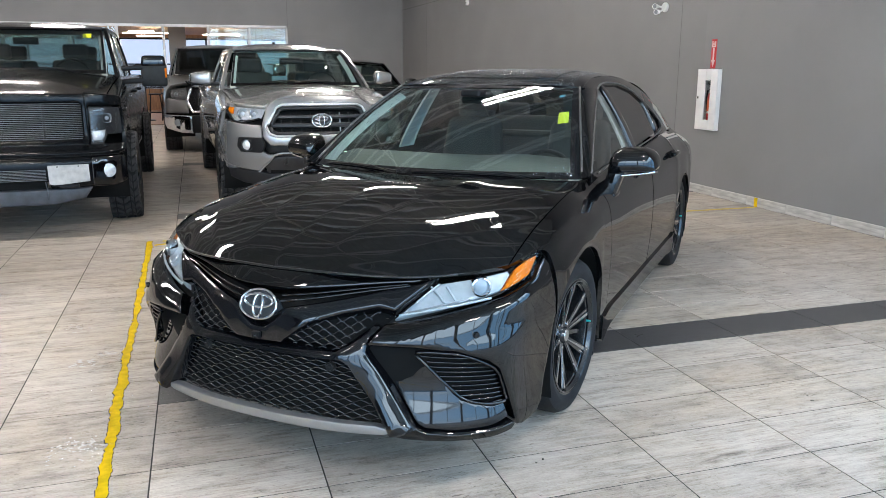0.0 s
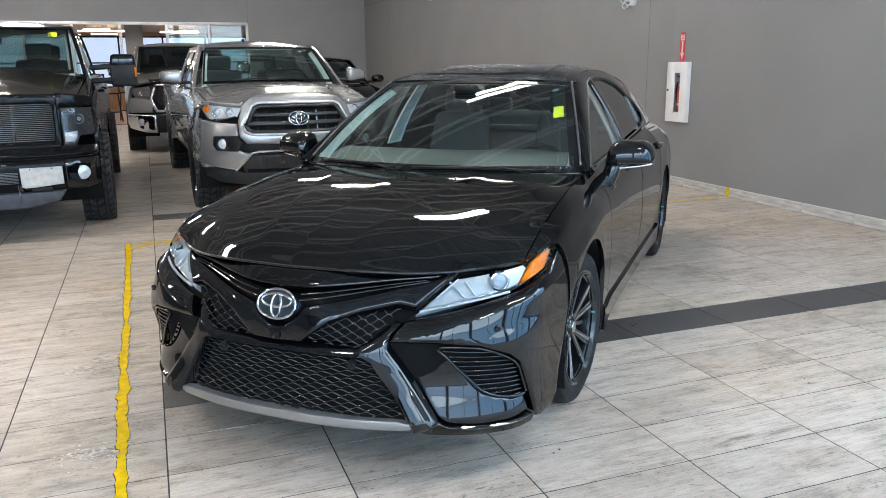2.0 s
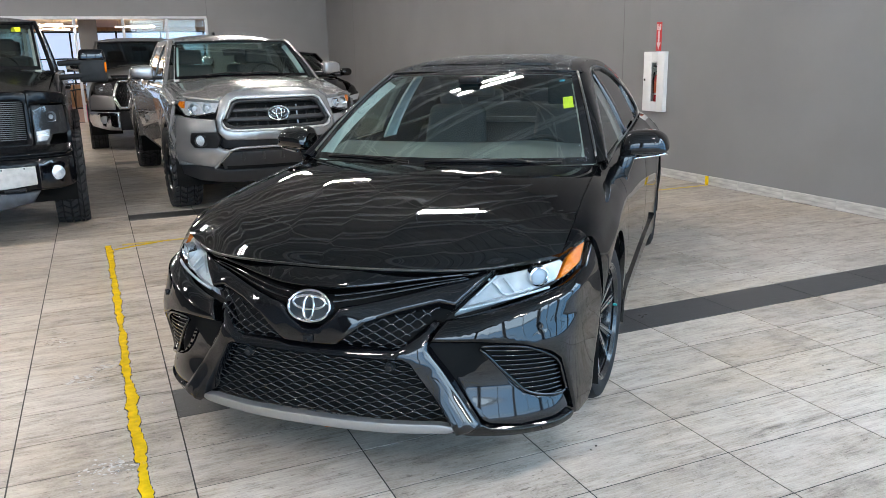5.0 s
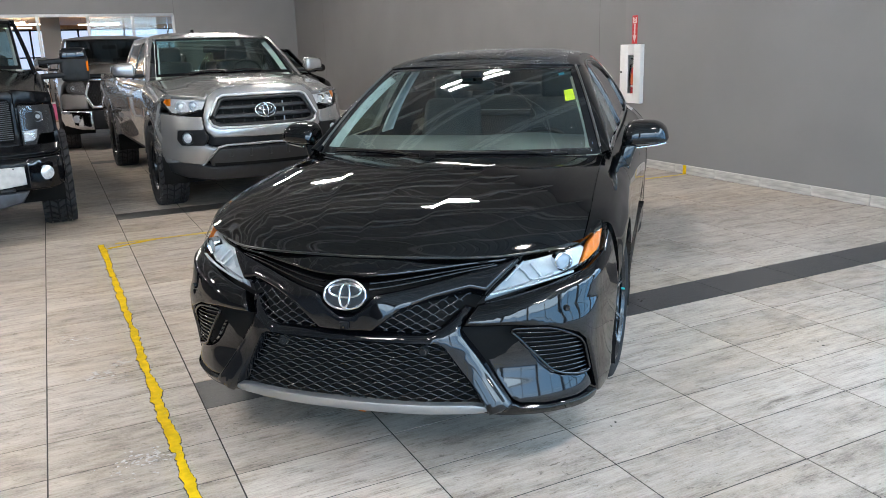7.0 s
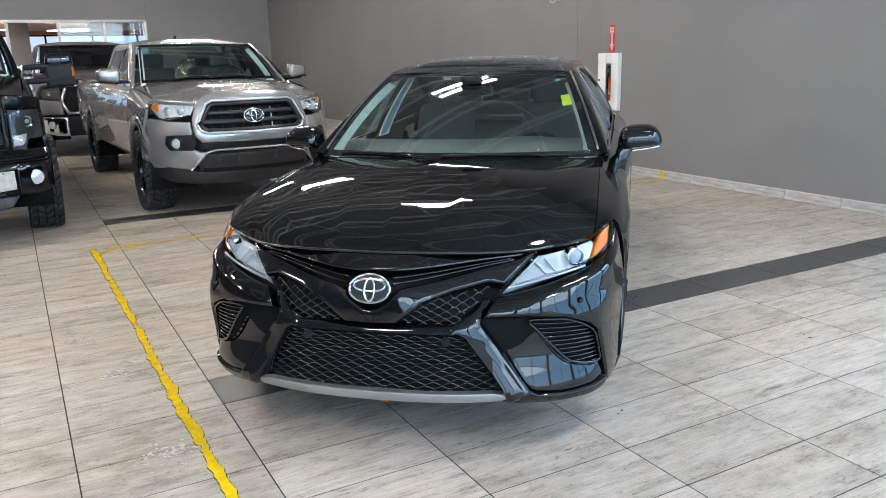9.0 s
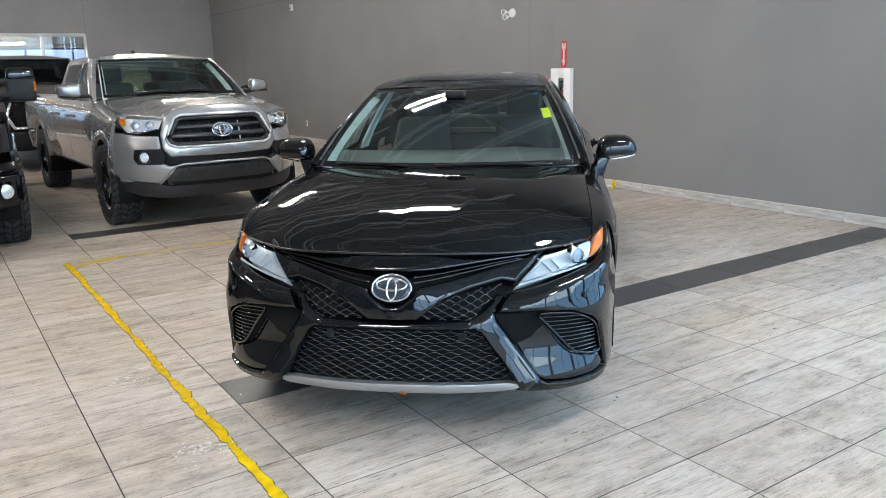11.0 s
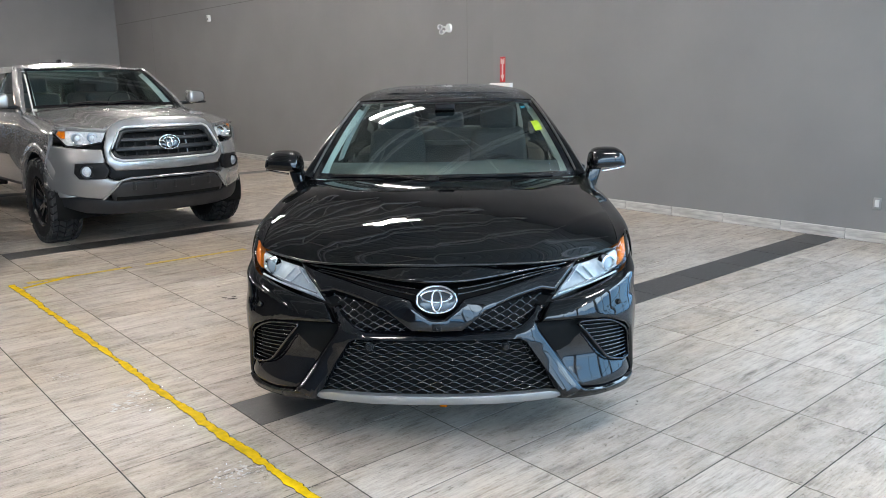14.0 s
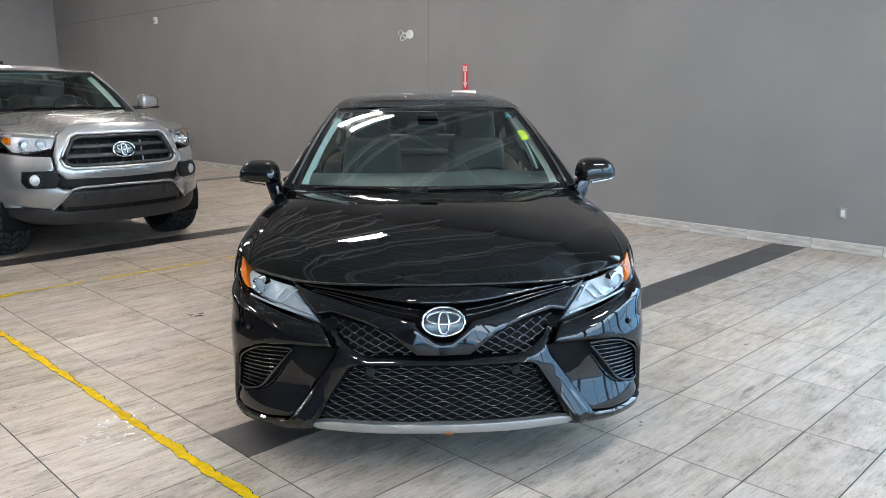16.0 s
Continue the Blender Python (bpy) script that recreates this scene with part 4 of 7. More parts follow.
boxpart("front_camera", nose(0, 0.530, 0.019), (0.034, 0.02, 0.026), MATTE, bumper, 0.004)
lathe("camera_lens", [(0, -0.004), (0.004, -0.003), (0.006, 0.002)], PIANO, bumper, 12, "y", m=Matrix.Translation(nose(0, 0.528, 0.030)))
boxpart("tow_tab", (0.02, 0.045, 0.182), (0.030, 0.03, 0.020), AMBER, bumper, 0.004)
patch("undertray", [(-0.72, 0.10), (0.72, 0.10), (0.74, 0.6), (-0.74, 0.6)], lambda a, b, o: Vector((a, b + 0.15, 0.175 + o)), UNDER, bumper, 0, 0.01, 0.2, 0.002)

# badge: bright oval ring with plain crossing ovals
badge = empty("badge", Matrix.Identity(4), "", "")
badge.parent = sedan
tagged(badge, "chrome oval badge on a dark disc")


def ring(cx, cz, rx, rz, off, n=44):
    return [nose(cx + rx * math.cos(2 * math.pi * i / n), cz + rz * math.sin(2 * math.pi * i / n), off) for i in range(n)]


patch("badge_disc", [(0.078 * math.cos(2 * math.pi * i / 40), 0.631 + 0.0455 * math.sin(2 * math.pi * i / 40)) for i in range(40)], nose, BADGEGREY, badge, 0.014, 0.04, 0.02, 0.004)
tubes("badge_ring", [ring(0, 0.631, 0.077, 0.045, 0.016)], 0.0048, CHROME, badge, 8, True)
tubes("badge_oval", [ring(0, 0.643, 0.060, 0.0185, 0.017)], 0.0050, CHROME, badge, 6, True)
tubes("badge_oval", [ring(0, 0.628, 0.019, 0.035, 0.017)], 0.0050, CHROME, badge, 6, True)

# headlamps
HL = half([(0.575, 0.736), (0.70, 0.750), (0.785, 0.764), (0.575, 0.798, 0), (0.594, 0.783, 0), (0.510, 0.718, 0), (0.80, 0.686), (0.703, 0.661), (0.60, 0.640), (0.52, 0.622), (0.446, 0.610), (0.51, 0.670)])
HL_IN = half([(0.585, 0.728), (0.70, 0.742), (0.785, 0.755), (0.798, 0.742), (0.786, 0.695), (0.70, 0.668), (0.61, 0.647), (0.53, 0.631), (0.475, 0.619), (0.53, 0.669)])
HL_AMB = half([(0.788, 0.693), (0.800, 0.738), (0.450, 0.757, 0), (0.556, 0.785, 0), (0.568, 0.776, 0), (0.495, 0.722, 0), (0.385, 0.698, 0)])
for s in (1, -1):
    hl = empty("headlight", Matrix.Identity(4), "", "")
    hl.parent = sedan
    tagged(hl, "swept clear headlight with amber side marker")
    patch("headlight_housing", HL, nose, MATTE, hl, -0.050, 0.0, 0.04, 0.0, False, s)
    patch("reflector", HL_IN, nose, LAMPBODY, hl, -0.026, 0.02, 0.02, 0.004, False, s)
    lens = patch("headlight_lens", HL, nose, LENS, hl, 0.001, 0.0, 0.025, 0.004, False, s)
    lens.visible_shadow = False
    patch("amber_reflector", HL_AMB, nose, AMBER, hl, -0.014, 0.02, 0.02, 0.004, False, s)
    c = nose(s * U(0.722, 0)[0], 0.706, -0.004)
    turn = Matrix.Translation(c) @ Matrix.Rotation(s * 0.55, 4, "Z")
    lathe("projector_ring", [(0.026, 0.0), (0.030, -0.006), (0.035, -0.004), (0.036, 0.03)], CHROME, hl, 32, "y", m=turn)
    lathe("projector", [(0.0, -0.003), (0.012, -0.002), (0.021, 0.0), (0.026, 0.004), (0.026, 0.03)], PROJLENS, hl, 32, "y", m=turn)
    for k in range(2):
        chev = [(0.565 + 0.050 * k, 0.716), (0.600 + 0.045 * k, 0.690 - 0.004 * k), (0.622 + 0.040 * k, 0.668), (0.645 + 0.035 * k, 0.664 + 0.004 * k), (0.690 + 0.012 * k, 0.672 + 0.006 * k)]
        tubes("light_guide", [[nose(s * U(p[0], 0)[0], p[1], -0.020) for p in dense(chev, 0.01, False, True)]], 0.0045, LAMPBODY, hl, 8)
    tubes("lamp_divider", [[nose(s * U(0.50 + 0.20 * i / 14, 0)[0], 0.634 + 0.040 * i / 14, -0.018) for i in range(15)]], 0.003, LAMPGREY, hl, 6)
    tubes("light_guide", [[nose(s * U(0.49 + 0.27 * i / 14, 0)[0], 0.624 + 0.046 * i / 14, -0.008) for i in range(15)]], 0.005, LAMPBODY, hl, 6)
    tubes("light_guide", [[nose(s * U(0.535 + 0.055 * i / 8, 0)[0], 0.664 + 0.056 * i / 8, -0.008) for i in range(9)]], 0.004, LAMPBODY, hl, 6)

# hood and flanks: nine points a station, from the middle to the foot
ST = [
    [(0, .085, .752), (.25, .105, .752), (.45, .165, .746), (.60, .265, .744), (.78, .42, .764), (.852, .588, .792), (.885, .632, .72), (.897, .652, .62), (.898, .648, .53)],
    [(0, .17, .805), (.25, .19, .802), (.45, .25, .793), (.60, .34, .792), (.785, .50, .798), (.865, .67, .803), (.896, .70, .735), (.910, .72, .685), (.912, .725, .632)],
    [(0, .35, .857), (.25, .365, .855), (.46, .41, .846), (.61, .48, .837), (.785, .62, .832), (.865, .77, .822), (.90, .80, .762), (.915, .82, .722), (.917, .825, .692)],
    [(0, .60, .903), (.25, .61, .900), (.47, .64, .890), (.62, .69, .880), (.78, .79, .862), (.86, .90, .842), (.90, .92, .785), (.917, .93, .748), (.918, .93, .720)],
    [(0, .85, .935), (.26, .86, .932), (.48, .88, .922), (.63, .91, .911), (.775, .97, .888), (.855, 1.03, .860), (.90, 1.04, .795), (.917, 1.04, .748), (.918, 1.04, .718)],
    [(0, 1.05, .949), (.27, 1.06, .947), (.50, 1.08, .940), (.64, 1.11, .932), (.77, 1.15, .908), (.85, 1.17, .875), (.90, 1.18, .805), (.916, 1.18, .72), (.917, 1.18, .664)],
    [(0, 1.16, .951), (.28, 1.18, .951), (.52, 1.24, .947), (.66, 1.30, .938), (.765, 1.36, .921), (.845, 1.29, .882), (.90, 1.29, .805), (.915, 1.29, .68), (.916, 1.30, .515)],
    [(0, 1.19, .950), (.28, 1.22, .950), (.52, 1.29, .946), (.66, 1.37, .938), (.765, 1.45, .930), (.84, 1.36, .887), (.90, 1.36, .80), (.914, 1.36, .60), (.90, 1.36, .20)],
]
SIDE = [r[4:] for r in ST] + [
    [(.79, 1.6, .942), (.845, 1.6, .90), (.897, 1.6, .80), (.912, 1.6, .56), (.885, 1.6, .20)],
    [(.80, 2.0, .957), (.85, 2.0, .91), (.90, 2.0, .80), (.910, 2.0, .54), (.88, 2.0, .20)],
    [(.80, 2.6, .977), (.85, 2.6, .93), (.90, 2.6, .81), (.910, 2.6, .55), (.88, 2.6, .20)],
    [(.79, 3.2, .998), (.845, 3.2, .945), (.90, 3.2, .83), (.912, 3.2, .57), (.885, 3.2, .20)],
    [(.785, 3.41, 1.005), (.845, 3.41, .955), (.903, 3.41, .835), (.915, 3.41, .60), (.90, 3.41, .22)],
]
for _y in (3.46, 3.56, 3.68, 3.80, 3.92, 4.04, 4.14):
    _z = 0.335 + math.sqrt(max(0, 0.365 ** 2 - (_y - 3.80) ** 2))
    _k = (_y - 3.4) / 0.75
    SIDE.append([(.785 - .06 * _k, _y, 1.005 - .022 * _k), (.845 - .045 * _k, _y, .957 - .018 * _k), (.905 - .022 * _k, _y, .84 - .01 * _k), (.918 - .012 * _k, _y, max(.64, _z + .03)), (.918 - .012 * _k, _y, _z)])
SIDE += [
    [(.722, 4.18, .982), (.798, 4.18, .938), (.88, 4.18, .83), (.90, 4.18, .62), (.87, 4.18, .25)],
    [(.68, 4.5, .975), (.75, 4.5, .93), (.84, 4.5, .84), (.86, 4.5, .62), (.82, 4.5, .26)],
    [(.58, 4.80, .965), (.64, 4.82, .925), (.73, 4.84, .83), (.75, 4.84, .62), (.71, 4.82, .30)],
]
hoodf = loft_fn(ST)
sidef = loft_fn(SIDE)


def hood_fn(s, c):
    """c from -4 (one edge) to 4 (other edge)."""
    p = hoodf(s, abs(c))
    sx = p.x * (1 if c >= 0 else -1)
    p.z += (0.0014 * noise.noise(Vector((sx * 3.6, p.y * 2.2, 1.7))) + 0.0005 * noise.noise(Vector((sx * 8.0, p.y * 6.0, 4.1)))) * smooth_step(s, 0.1, 1.0)
    p.z += 0.014 * (1 - min(1.0, (p.x / 0.78) ** 2)) * smooth_step(s, 0.3, 2.6) * (1 - 0.45 * smooth_step(s, 3.4, 6.4))
    fade = smooth_step(s, 0.3, 1.4) * (1 - smooth_step(s, 5.2, 6.6))
    for at, high, wide in ((0.155 + 0.18 * p.y, 0.0024, 0.05), (0.22 + 0.77 * p.y, 0.0042, 0.05)):
        p.z += fade * high * math.exp(-math.hypot(p.x - at, 0.006) / wide)
    return p if c >= 0 else Vector((-p.x, p.y, p.z))


hood_panel = panel("hood", hood_fn, 0.03, 7, -3.985, 3.985, 90, 150, PAINT, sedan, 0.02, 1, "glossy black hood that mirrors the ceiling")
tubes("hood_lip", [[hood_fn(0.03, -3.2 + 6.4 * i / 60) + Vector((0, -0.001, -0.003)) for i in range(61)]], 0.0042, EDGEPAINT, hood_panel, 8)
for s in (1, -1):
    panel("fender", sidef, 0.0, 7.55, 0.02, 4, 46, 30, PAINT, sedan, 0.02, s)
    fd = panel("front_door", sidef, 7.58, 9.90, 0.0, 3.86, 20, 30, PAINT, sedan, 0.02, s)
    rd = panel("rear_door", sidef, 9.93, 11.88, 0.0, 3.86, 18, 30, PAINT, sedan, 0.02, s)
    panel("side_skirt", lambda a, c: sidef(a, c) + Vector((0.012, 0, 0)), 7.0, 12, 3.72, 4, 30, 6, PAINT, sedan, 0.03, s)
    panel("rear_quarter", sidef, 11.91, len(SIDE) - 1, 0.0, 4, 50, 30, PAINT, sedan, 0.02, s)
    panel("inner_body", lambda a, c: sidef(a, c) + Vector((-0.03, 0, 0)), 7.0, 12.0, 0.15, 4, 20, 8, UNDER, sedan, 0, s)
    for d, y in ((fd, 2.42), (rd, 3.30)):
        boxpart("door_handle", (s * 0.912, y, 0.895), (0.035, 0.20, 0.030), PAINT, d, 0.012, seg=3)
        boxpart("handle_recess", (s * 0.888, y - 0.02, 0.893), (0.02, 0.12, 0.05), UNDER, d, 0.008)
    for yc in (0.98, 3.80):
        _n = 22
        V, F = [], []
        for i in range(_n + 1):
            a = math.pi * (-0.12 + 1.24 * i / _n)
            for x in (0.45, 0.895):
                r = 0.385 if yc < 2 else 0.355
                V.append((s * x, yc - r * math.cos(a), 0.335 + r * math.sin(a)))
        for i in range(_n):
            F.append((2 * i, 2 * i + 1, 2 * i + 3, 2 * i + 2))
        link_mesh("wheel_liner", V, F, UNDER, sedan)
    boxpart("mud_flap", (s * 0.835, 1.350, 0.245), (0.09, 0.008, 0.25), MATTE, sedan, 0.003, rot=Matrix.Rotation(radians(-6), 4, "X"))
    boxpart("mud_flap", (s * 0.845, 4.17, 0.27), (0.08, 0.008, 0.24), MATTE, sedan, 0.003, rot=Matrix.Rotation(radians(-6), 4, "X"))
boxpart("underbody", (0, 2.5, 0.24), (1.45, 3.9, 0.10), UNDER, sedan, 0.03)
boxpart("engine_bay", (0, 0.75, 0.45), (1.05, 0.85, 0.4), UNDER, sedan, 0.03)

for s in (1, -1):
    for y in (0.98, 3.80):
        _wh = make_wheel(sedan, pose(s * 0.778, y, 0.333, 8 * y, 0, -4 if y < 2 else 0), 0.333, 0.243, 0.225, twin_spokes(0.243), WHEELBLACK, ALLOY, s)
        lathe("valve_cap", [(0.0, s * 0.108), (0.004, s * 0.108), (0.0048, s * 0.104), (0.0048, s * 0.090)], TEAL, _wh, 10, "x", m=Matrix.Rotation(radians(-8 * y), 4, "X") @ Matrix.Translation((0, 0.205, 0.01)))


def cabin(y, z, off=0.0):
    """The side of the glasshouse: half width by length and height."""
    h = z - 0.95
    x = 0.795 - 0.40 * h - 0.42 * h * abs(h) - 0.055 * max(0, (y - 3.1)) ** 2
    return Vector((x + off * 0.9, y, z + off * 0.4))


RAIL = [(2.13, 1.348), (2.40, 1.393), (2.75, 1.408), (3.20, 1.388), (3.60, 1.308), (3.92, 1.195), (4.28, 1.03)]
W_FRONT = [(1.50, .965), (1.78, 1.105), (2.08, 1.225), (2.34, 1.313), (2.40, 1.330), (2.515, 1.348), (2.515, .995)]
W_REAR = [(2.605, .998), (2.605, 1.352), (2.95, 1.345), (3.22, 1.300), (3.40, 1.225), (3.40, 1.030)]
W_QUART = [(3.455, 1.035), (3.455, 1.200), (3.56, 1.155), (3.68, 1.085), (3.62, 1.045)]
for s in (1, -1):
    for nm, poly in (("roof_rail", [(2.13, 1.348), (2.34, 1.313), (2.40, 1.330), (2.515, 1.348), (2.605, 1.352), (2.95, 1.345), (3.22, 1.300), (3.40, 1.225), (3.455, 1.200)] + RAIL[4:3:-1] + [(3.20, 1.388), (2.75, 1.408), (2.40, 1.393), (2.22, 1.368)]),
                     ("b_pillar", [(2.515, .975), (2.515, 1.35), (2.605, 1.354), (2.605, .978)]),
                     ("c_pillar", [(3.455, 1.20), (3.56, 1.155), (3.68, 1.085), (3.62, 1.045), (3.455, 1.035), (3.40, 1.03), (3.40, 1.00), (3.8, 1.00), (4.28, .99), (4.28, 1.03), (3.92, 1.195), (3.60, 1.308)]),
                     ("quarter_divider", [(3.40, 1.03), (3.40, 1.225), (3.455, 1.20), (3.455, 1.035)])):
        patch(nm, poly, cabin, PAINT if "divider" not in nm and nm != "b_pillar" else PIANO, sedan, 0.004, 0.02, 0.04, 0.004, False, s)
    for poly, mt in ((W_FRONT, glass("side_glass", (0.42, 0.5, 0.47)) if s == 1 else bpy.data.materials["side_glass"]), (W_REAR, DARKGLASS), (W_QUART, DARKGLASS)):
        g = patch("side_window", poly, cabin, mt, sedan, -0.008, 0.0, 0.06, 0.0, False, s)
        g.visible_shadow = False
    tubes("window_moulding", [[cabin(y, z, 0.006) * Vector((1, 1, 1)) if s > 0 else Vector((-cabin(y, z, 0.006).x, y, z)) for y, z in dense([(1.62, .952), (2.0, .972), (2.6, .987), (3.2, 1.008), (3.60, 1.03), (3.70, 1.075), (3.56, 1.168), (3.40, 1.24), (3.22, 1.312), (2.95, 1.357), (2.6, 1.364), (2.40, 1.338), (2.34, 1.318), (2.08, 1.23), (1.78, 1.11), (1.50, .965)], 0.05, False, True)]], 0.0045, DARKTRIM, sedan, 6)


def screen_pt(a, b, off=0.0):
    """The windscreen: a from -1 to 1 across, b from the foot to the head."""
    x0, y0, z0 = 0.765 * a, 1.205 + 0.275 * a * a, 0.948 - 0.012 * a * a
    x1, y1, z1 = 0.556 * a, 2.065 + 0.065 * a * a, 1.356 - 0.012 * a * a
    k = 4 * b * (1 - b)
    return Vector((x0 + (x1 - x0) * b, y0 + (y1 - y0) * b - (0.012 * k) - off * 0.43, z0 + (z1 - z0) * b + 0.026 * k + off * 0.9))


def roof_pt(s, c):
    """s along, c from -1 to 1 across."""
    ys = 2.07 + s * 1.50
    yc = ys + 0.065 * c * c * (1 - s)
    top = float(np.interp(yc, _ry, _rz))
    q = crm(_rail, max(0.0, min(5.999, np.interp(yc, _rty, range(len(_rty))))))
    xe = cabin(q.x, q.y).x
    edge = q.y
    return Vector((xe * c, yc, edge + (top - edge) * (1 - abs(c) ** 3.5)))


_rail = [Vector(p) for p in RAIL]
_rty = [p[0] for p in RAIL]
_ry0 = [2.0, 2.07, 2.2, 2.4, 2.7, 3.0, 3.3, 3.6, 3.8]
_rz0 = [1.335, 1.360, 1.394, 1.425, 1.444, 1.443, 1.425, 1.386, 1.35]
_ry = np.linspace(2.0, 3.8, 181)
_rz = np.convolve(np.pad(np.interp(_ry, _ry0, _rz0), 8, mode="edge"), np.ones(17) / 17, "valid")
panel("roof", lambda a, c: roof_pt(a, c), 0, 1, -1, 1, 30, 32, PAINT, sedan, 0.02, 1, "black roof beaded with water drops")
panel("sunroof", lambda a, c: roof_pt(a, c) + Vector((0, 0, 0.004)), 0.10, 0.46, -0.68, 0.68, 14, 24, DARKGLASS, sedan, 0.006, 1)
panel("sunroof_frame", lambda a, c: roof_pt(a, c) + Vector((0, 0, 0.0015)), 0.085, 0.475, -0.71, 0.71, 14, 24, PIANO, sedan, 0.004, 1)
for s in (1, -1):
    def pillar(b, c, s=s):
        """From the windscreen's edge to the side window's front edge."""
        p = screen_pt(s * 0.985, b, 0.006)
        y = 1.455 + 0.885 * b
        q = cabin(y, float(np.interp(y, [1.45, 1.5, 1.78, 2.08, 2.34], [.945, .965, 1.105, 1.225, 1.313])), 0.004)
        q.x *= s
        k = 4 * c * (1 - c)
        return p + (q - p) * c + Vector((s * 0.010 * k, -0.004 * k, 0.012 * k))
    panel("a_pillar", pillar, 0.0, 1.0, 0.0, 1.0, 24, 10, PAINT, sedan, 0.015, 1, flip=s < 0)
    patch("pillar_foot", [(1.46, .930), (1.52, .962), (2.0, .975), (2.0, .94)], cabin, PAINT, sedan, 0.002, 0.02, 0.04, 0.004, False, s)
ws = panel("windshield", lambda a, c: screen_pt(c, a), 0, 1, -0.985, 0.985, 20, 36, SCREEN, sedan, 0, 1, flip=False)
ws.visible_shadow = False
rg = panel("rear_window", lambda a, c: Vector((c * (0.53 + 0.10 * a), 3.57 + 0.78 * a, 1.385 - 0.31 * a - 0.03 * c * c + 0.05 * 4 * a * (1 - a))), 0, 1, -1, 1, 12, 16, DARKGLASS, sedan, 0)
rg.visible_shadow = False
panel("trunk_lid", lambda a, c: Vector((c * (0.60 - 0.06 * a), 4.32 + 0.50 * a, 1.015 - 0.02 * a - 0.02 * c * c)), 0, 1, -1, 1, 8, 12, PAINT, sedan, 0.05)
boxpart("rear_bumper", (0, 4.79, 0.57), (1.24, 0.10, 0.62), PAINT, sedan, 0.04, seg=4)
# dark printed border of the windscreen, and its bright edge
for nm, a0, a1, b0, b1 in (("screen_border", -0.985, -0.925, 0, 1), ("screen_border", 0.925, 0.985, 0, 1), ("screen_border", -0.93, 0.93, 0, 0.055), ("screen_border", -0.93, 0.93, 0.955, 1)):
    panel(nm, lambda a, c: screen_pt(c, a, 0.003), b0, b1, a0, a1, 16, 20, PIANO, sedan, 0)
for s in (1, -1):
    tubes("screen_trim", [[screen_pt(s * 0.99, i / 20, 0.008) for i in range(1, 21)]], 0.006, DARKTRIM, sedan, 6)
panel("cowl", lambda a, c: Vector((0.775 * c, 1.14 + 0.06 * a + 0.30 * c * c + 0.0 * a, 0.925 + 0.018 * a - 0.012 * c * c)), 0, 1, -0.97, 0.97, 4, 24, MATTE, sedan, 0.03)
for x0, x1, yy in ((0.60, -0.02, 0.0), (-0.10, -0.62, 0.01)):
    wp = empty("wiper", Matrix.Identity(4), "", "")
    wp.parent = sedan
    pts = [screen_pt((x0 + (x1 - x0) * i / 10) / 0.76, 0.006 + 0.022 * math.sin(math.pi * i / 10 * 0.8) + yy * 0.5, 0.010) for i in range(11)]
    tubes("wiper_blade", [pts], 0.0042, MATTE, wp, 6, flat=1.4)
    tubes("wiper_arm", [[screen_pt(x0 / 0.76 * 0.9, 0.0, 0.0), pts[3] + Vector((0, -0.01, 0.008)), pts[5] + Vector((0, 0, 0.006))]], 0.0045, MATTE, wp, 6)

for s in (1, -1):
    mr = empty("door_mirror", Matrix.Identity(4), "", "")
    mr.parent = sedan
    V, F = [], []
    for i in range(25):
        x = 0.843 + 0.228 * (1 - math.cos(math.pi * i / 24)) / 2
        zt = float(np.interp(x, [.843, .852, .871, .90, .95, 1.004, 1.035, 1.056, 1.066, 1.071], [1.0, 1.040, 1.067, 1.078, 1.080, 1.077, 1.064, 1.043, 1.022, .996]))
        zb = float(np.interp(x, [.843, .850, .95, 1.055, 1.066, 1.071], [.962, .955, .962, .970, .978, .992]))
        dep = 0.105 * (1 - abs((x - 0.955) / 0.118) ** 4) ** 0.5
        for j in range(28):
            w = 2 * math.pi * j / 28
            cs, sn = math.cos(w), math.sin(w)
            y = dep * math.copysign(abs(cs) ** 0.8, cs)
            V.append(Vector((s * x, 1.695 + min(y, 0.042) + 0.22 * (x - 0.955) + 0.02 * sn, (zt + zb) / 2 + (zt - zb) / 2 * math.copysign(abs(sn) ** 0.62, sn))))
    for i in range(24):
        for j in range(28):
            q = (i * 28 + j, i * 28 + (j + 1) % 28, (i + 1) * 28 + (j + 1) % 28, (i + 1) * 28 + j)
            F.append(q if s > 0 else q[::-1])
    F += [tuple(range(28)), tuple(range(24 * 28, 25 * 28))]
    link_mesh("mirror_shell", V, F, PAINT, mr)
    tubes("mirror_indicator", [[(s * (0.915 + 0.148 * i / 10), 1.602 + 0.035 * (i / 10) + 0.06 * (i / 10) ** 3, 0.951 + 0.016 * (i / 10)) for i in range(11)]], 0.009, CHROME, mr, 6, flat=0.7)
    bm = bmesh.new()
    add_box(bm, (0, 0, 0), (0.064, 0.085, 0.13), 0.014, seg=3, taper=(1.25, 1.1))
    for v in bm.verts:
        v.co = Vector((s * (0.862 + v.co.x + 0.28 * v.co.z), 1.665 + v.co.y + 0.1 * v.co.z, 0.903 + v.co.z - 0.35 * v.co.x * (0.5 - v.co.z / 0.13)))
    add_box(bm, (s * 0.85, 1.67, 0.853), (0.075, 0.15, 0.05), 0.02, Matrix.Rotation(s * radians(35), 4, "Y"), 3)
    part("mirror_stalk", bm, PAINT, mr, smooth=True, angle=50)
    boxpart("mirror_glass", (s * 0.950, 1.7385, 1.015), (0.13, 0.006, 0.085), CHROME, mr, 0.002)

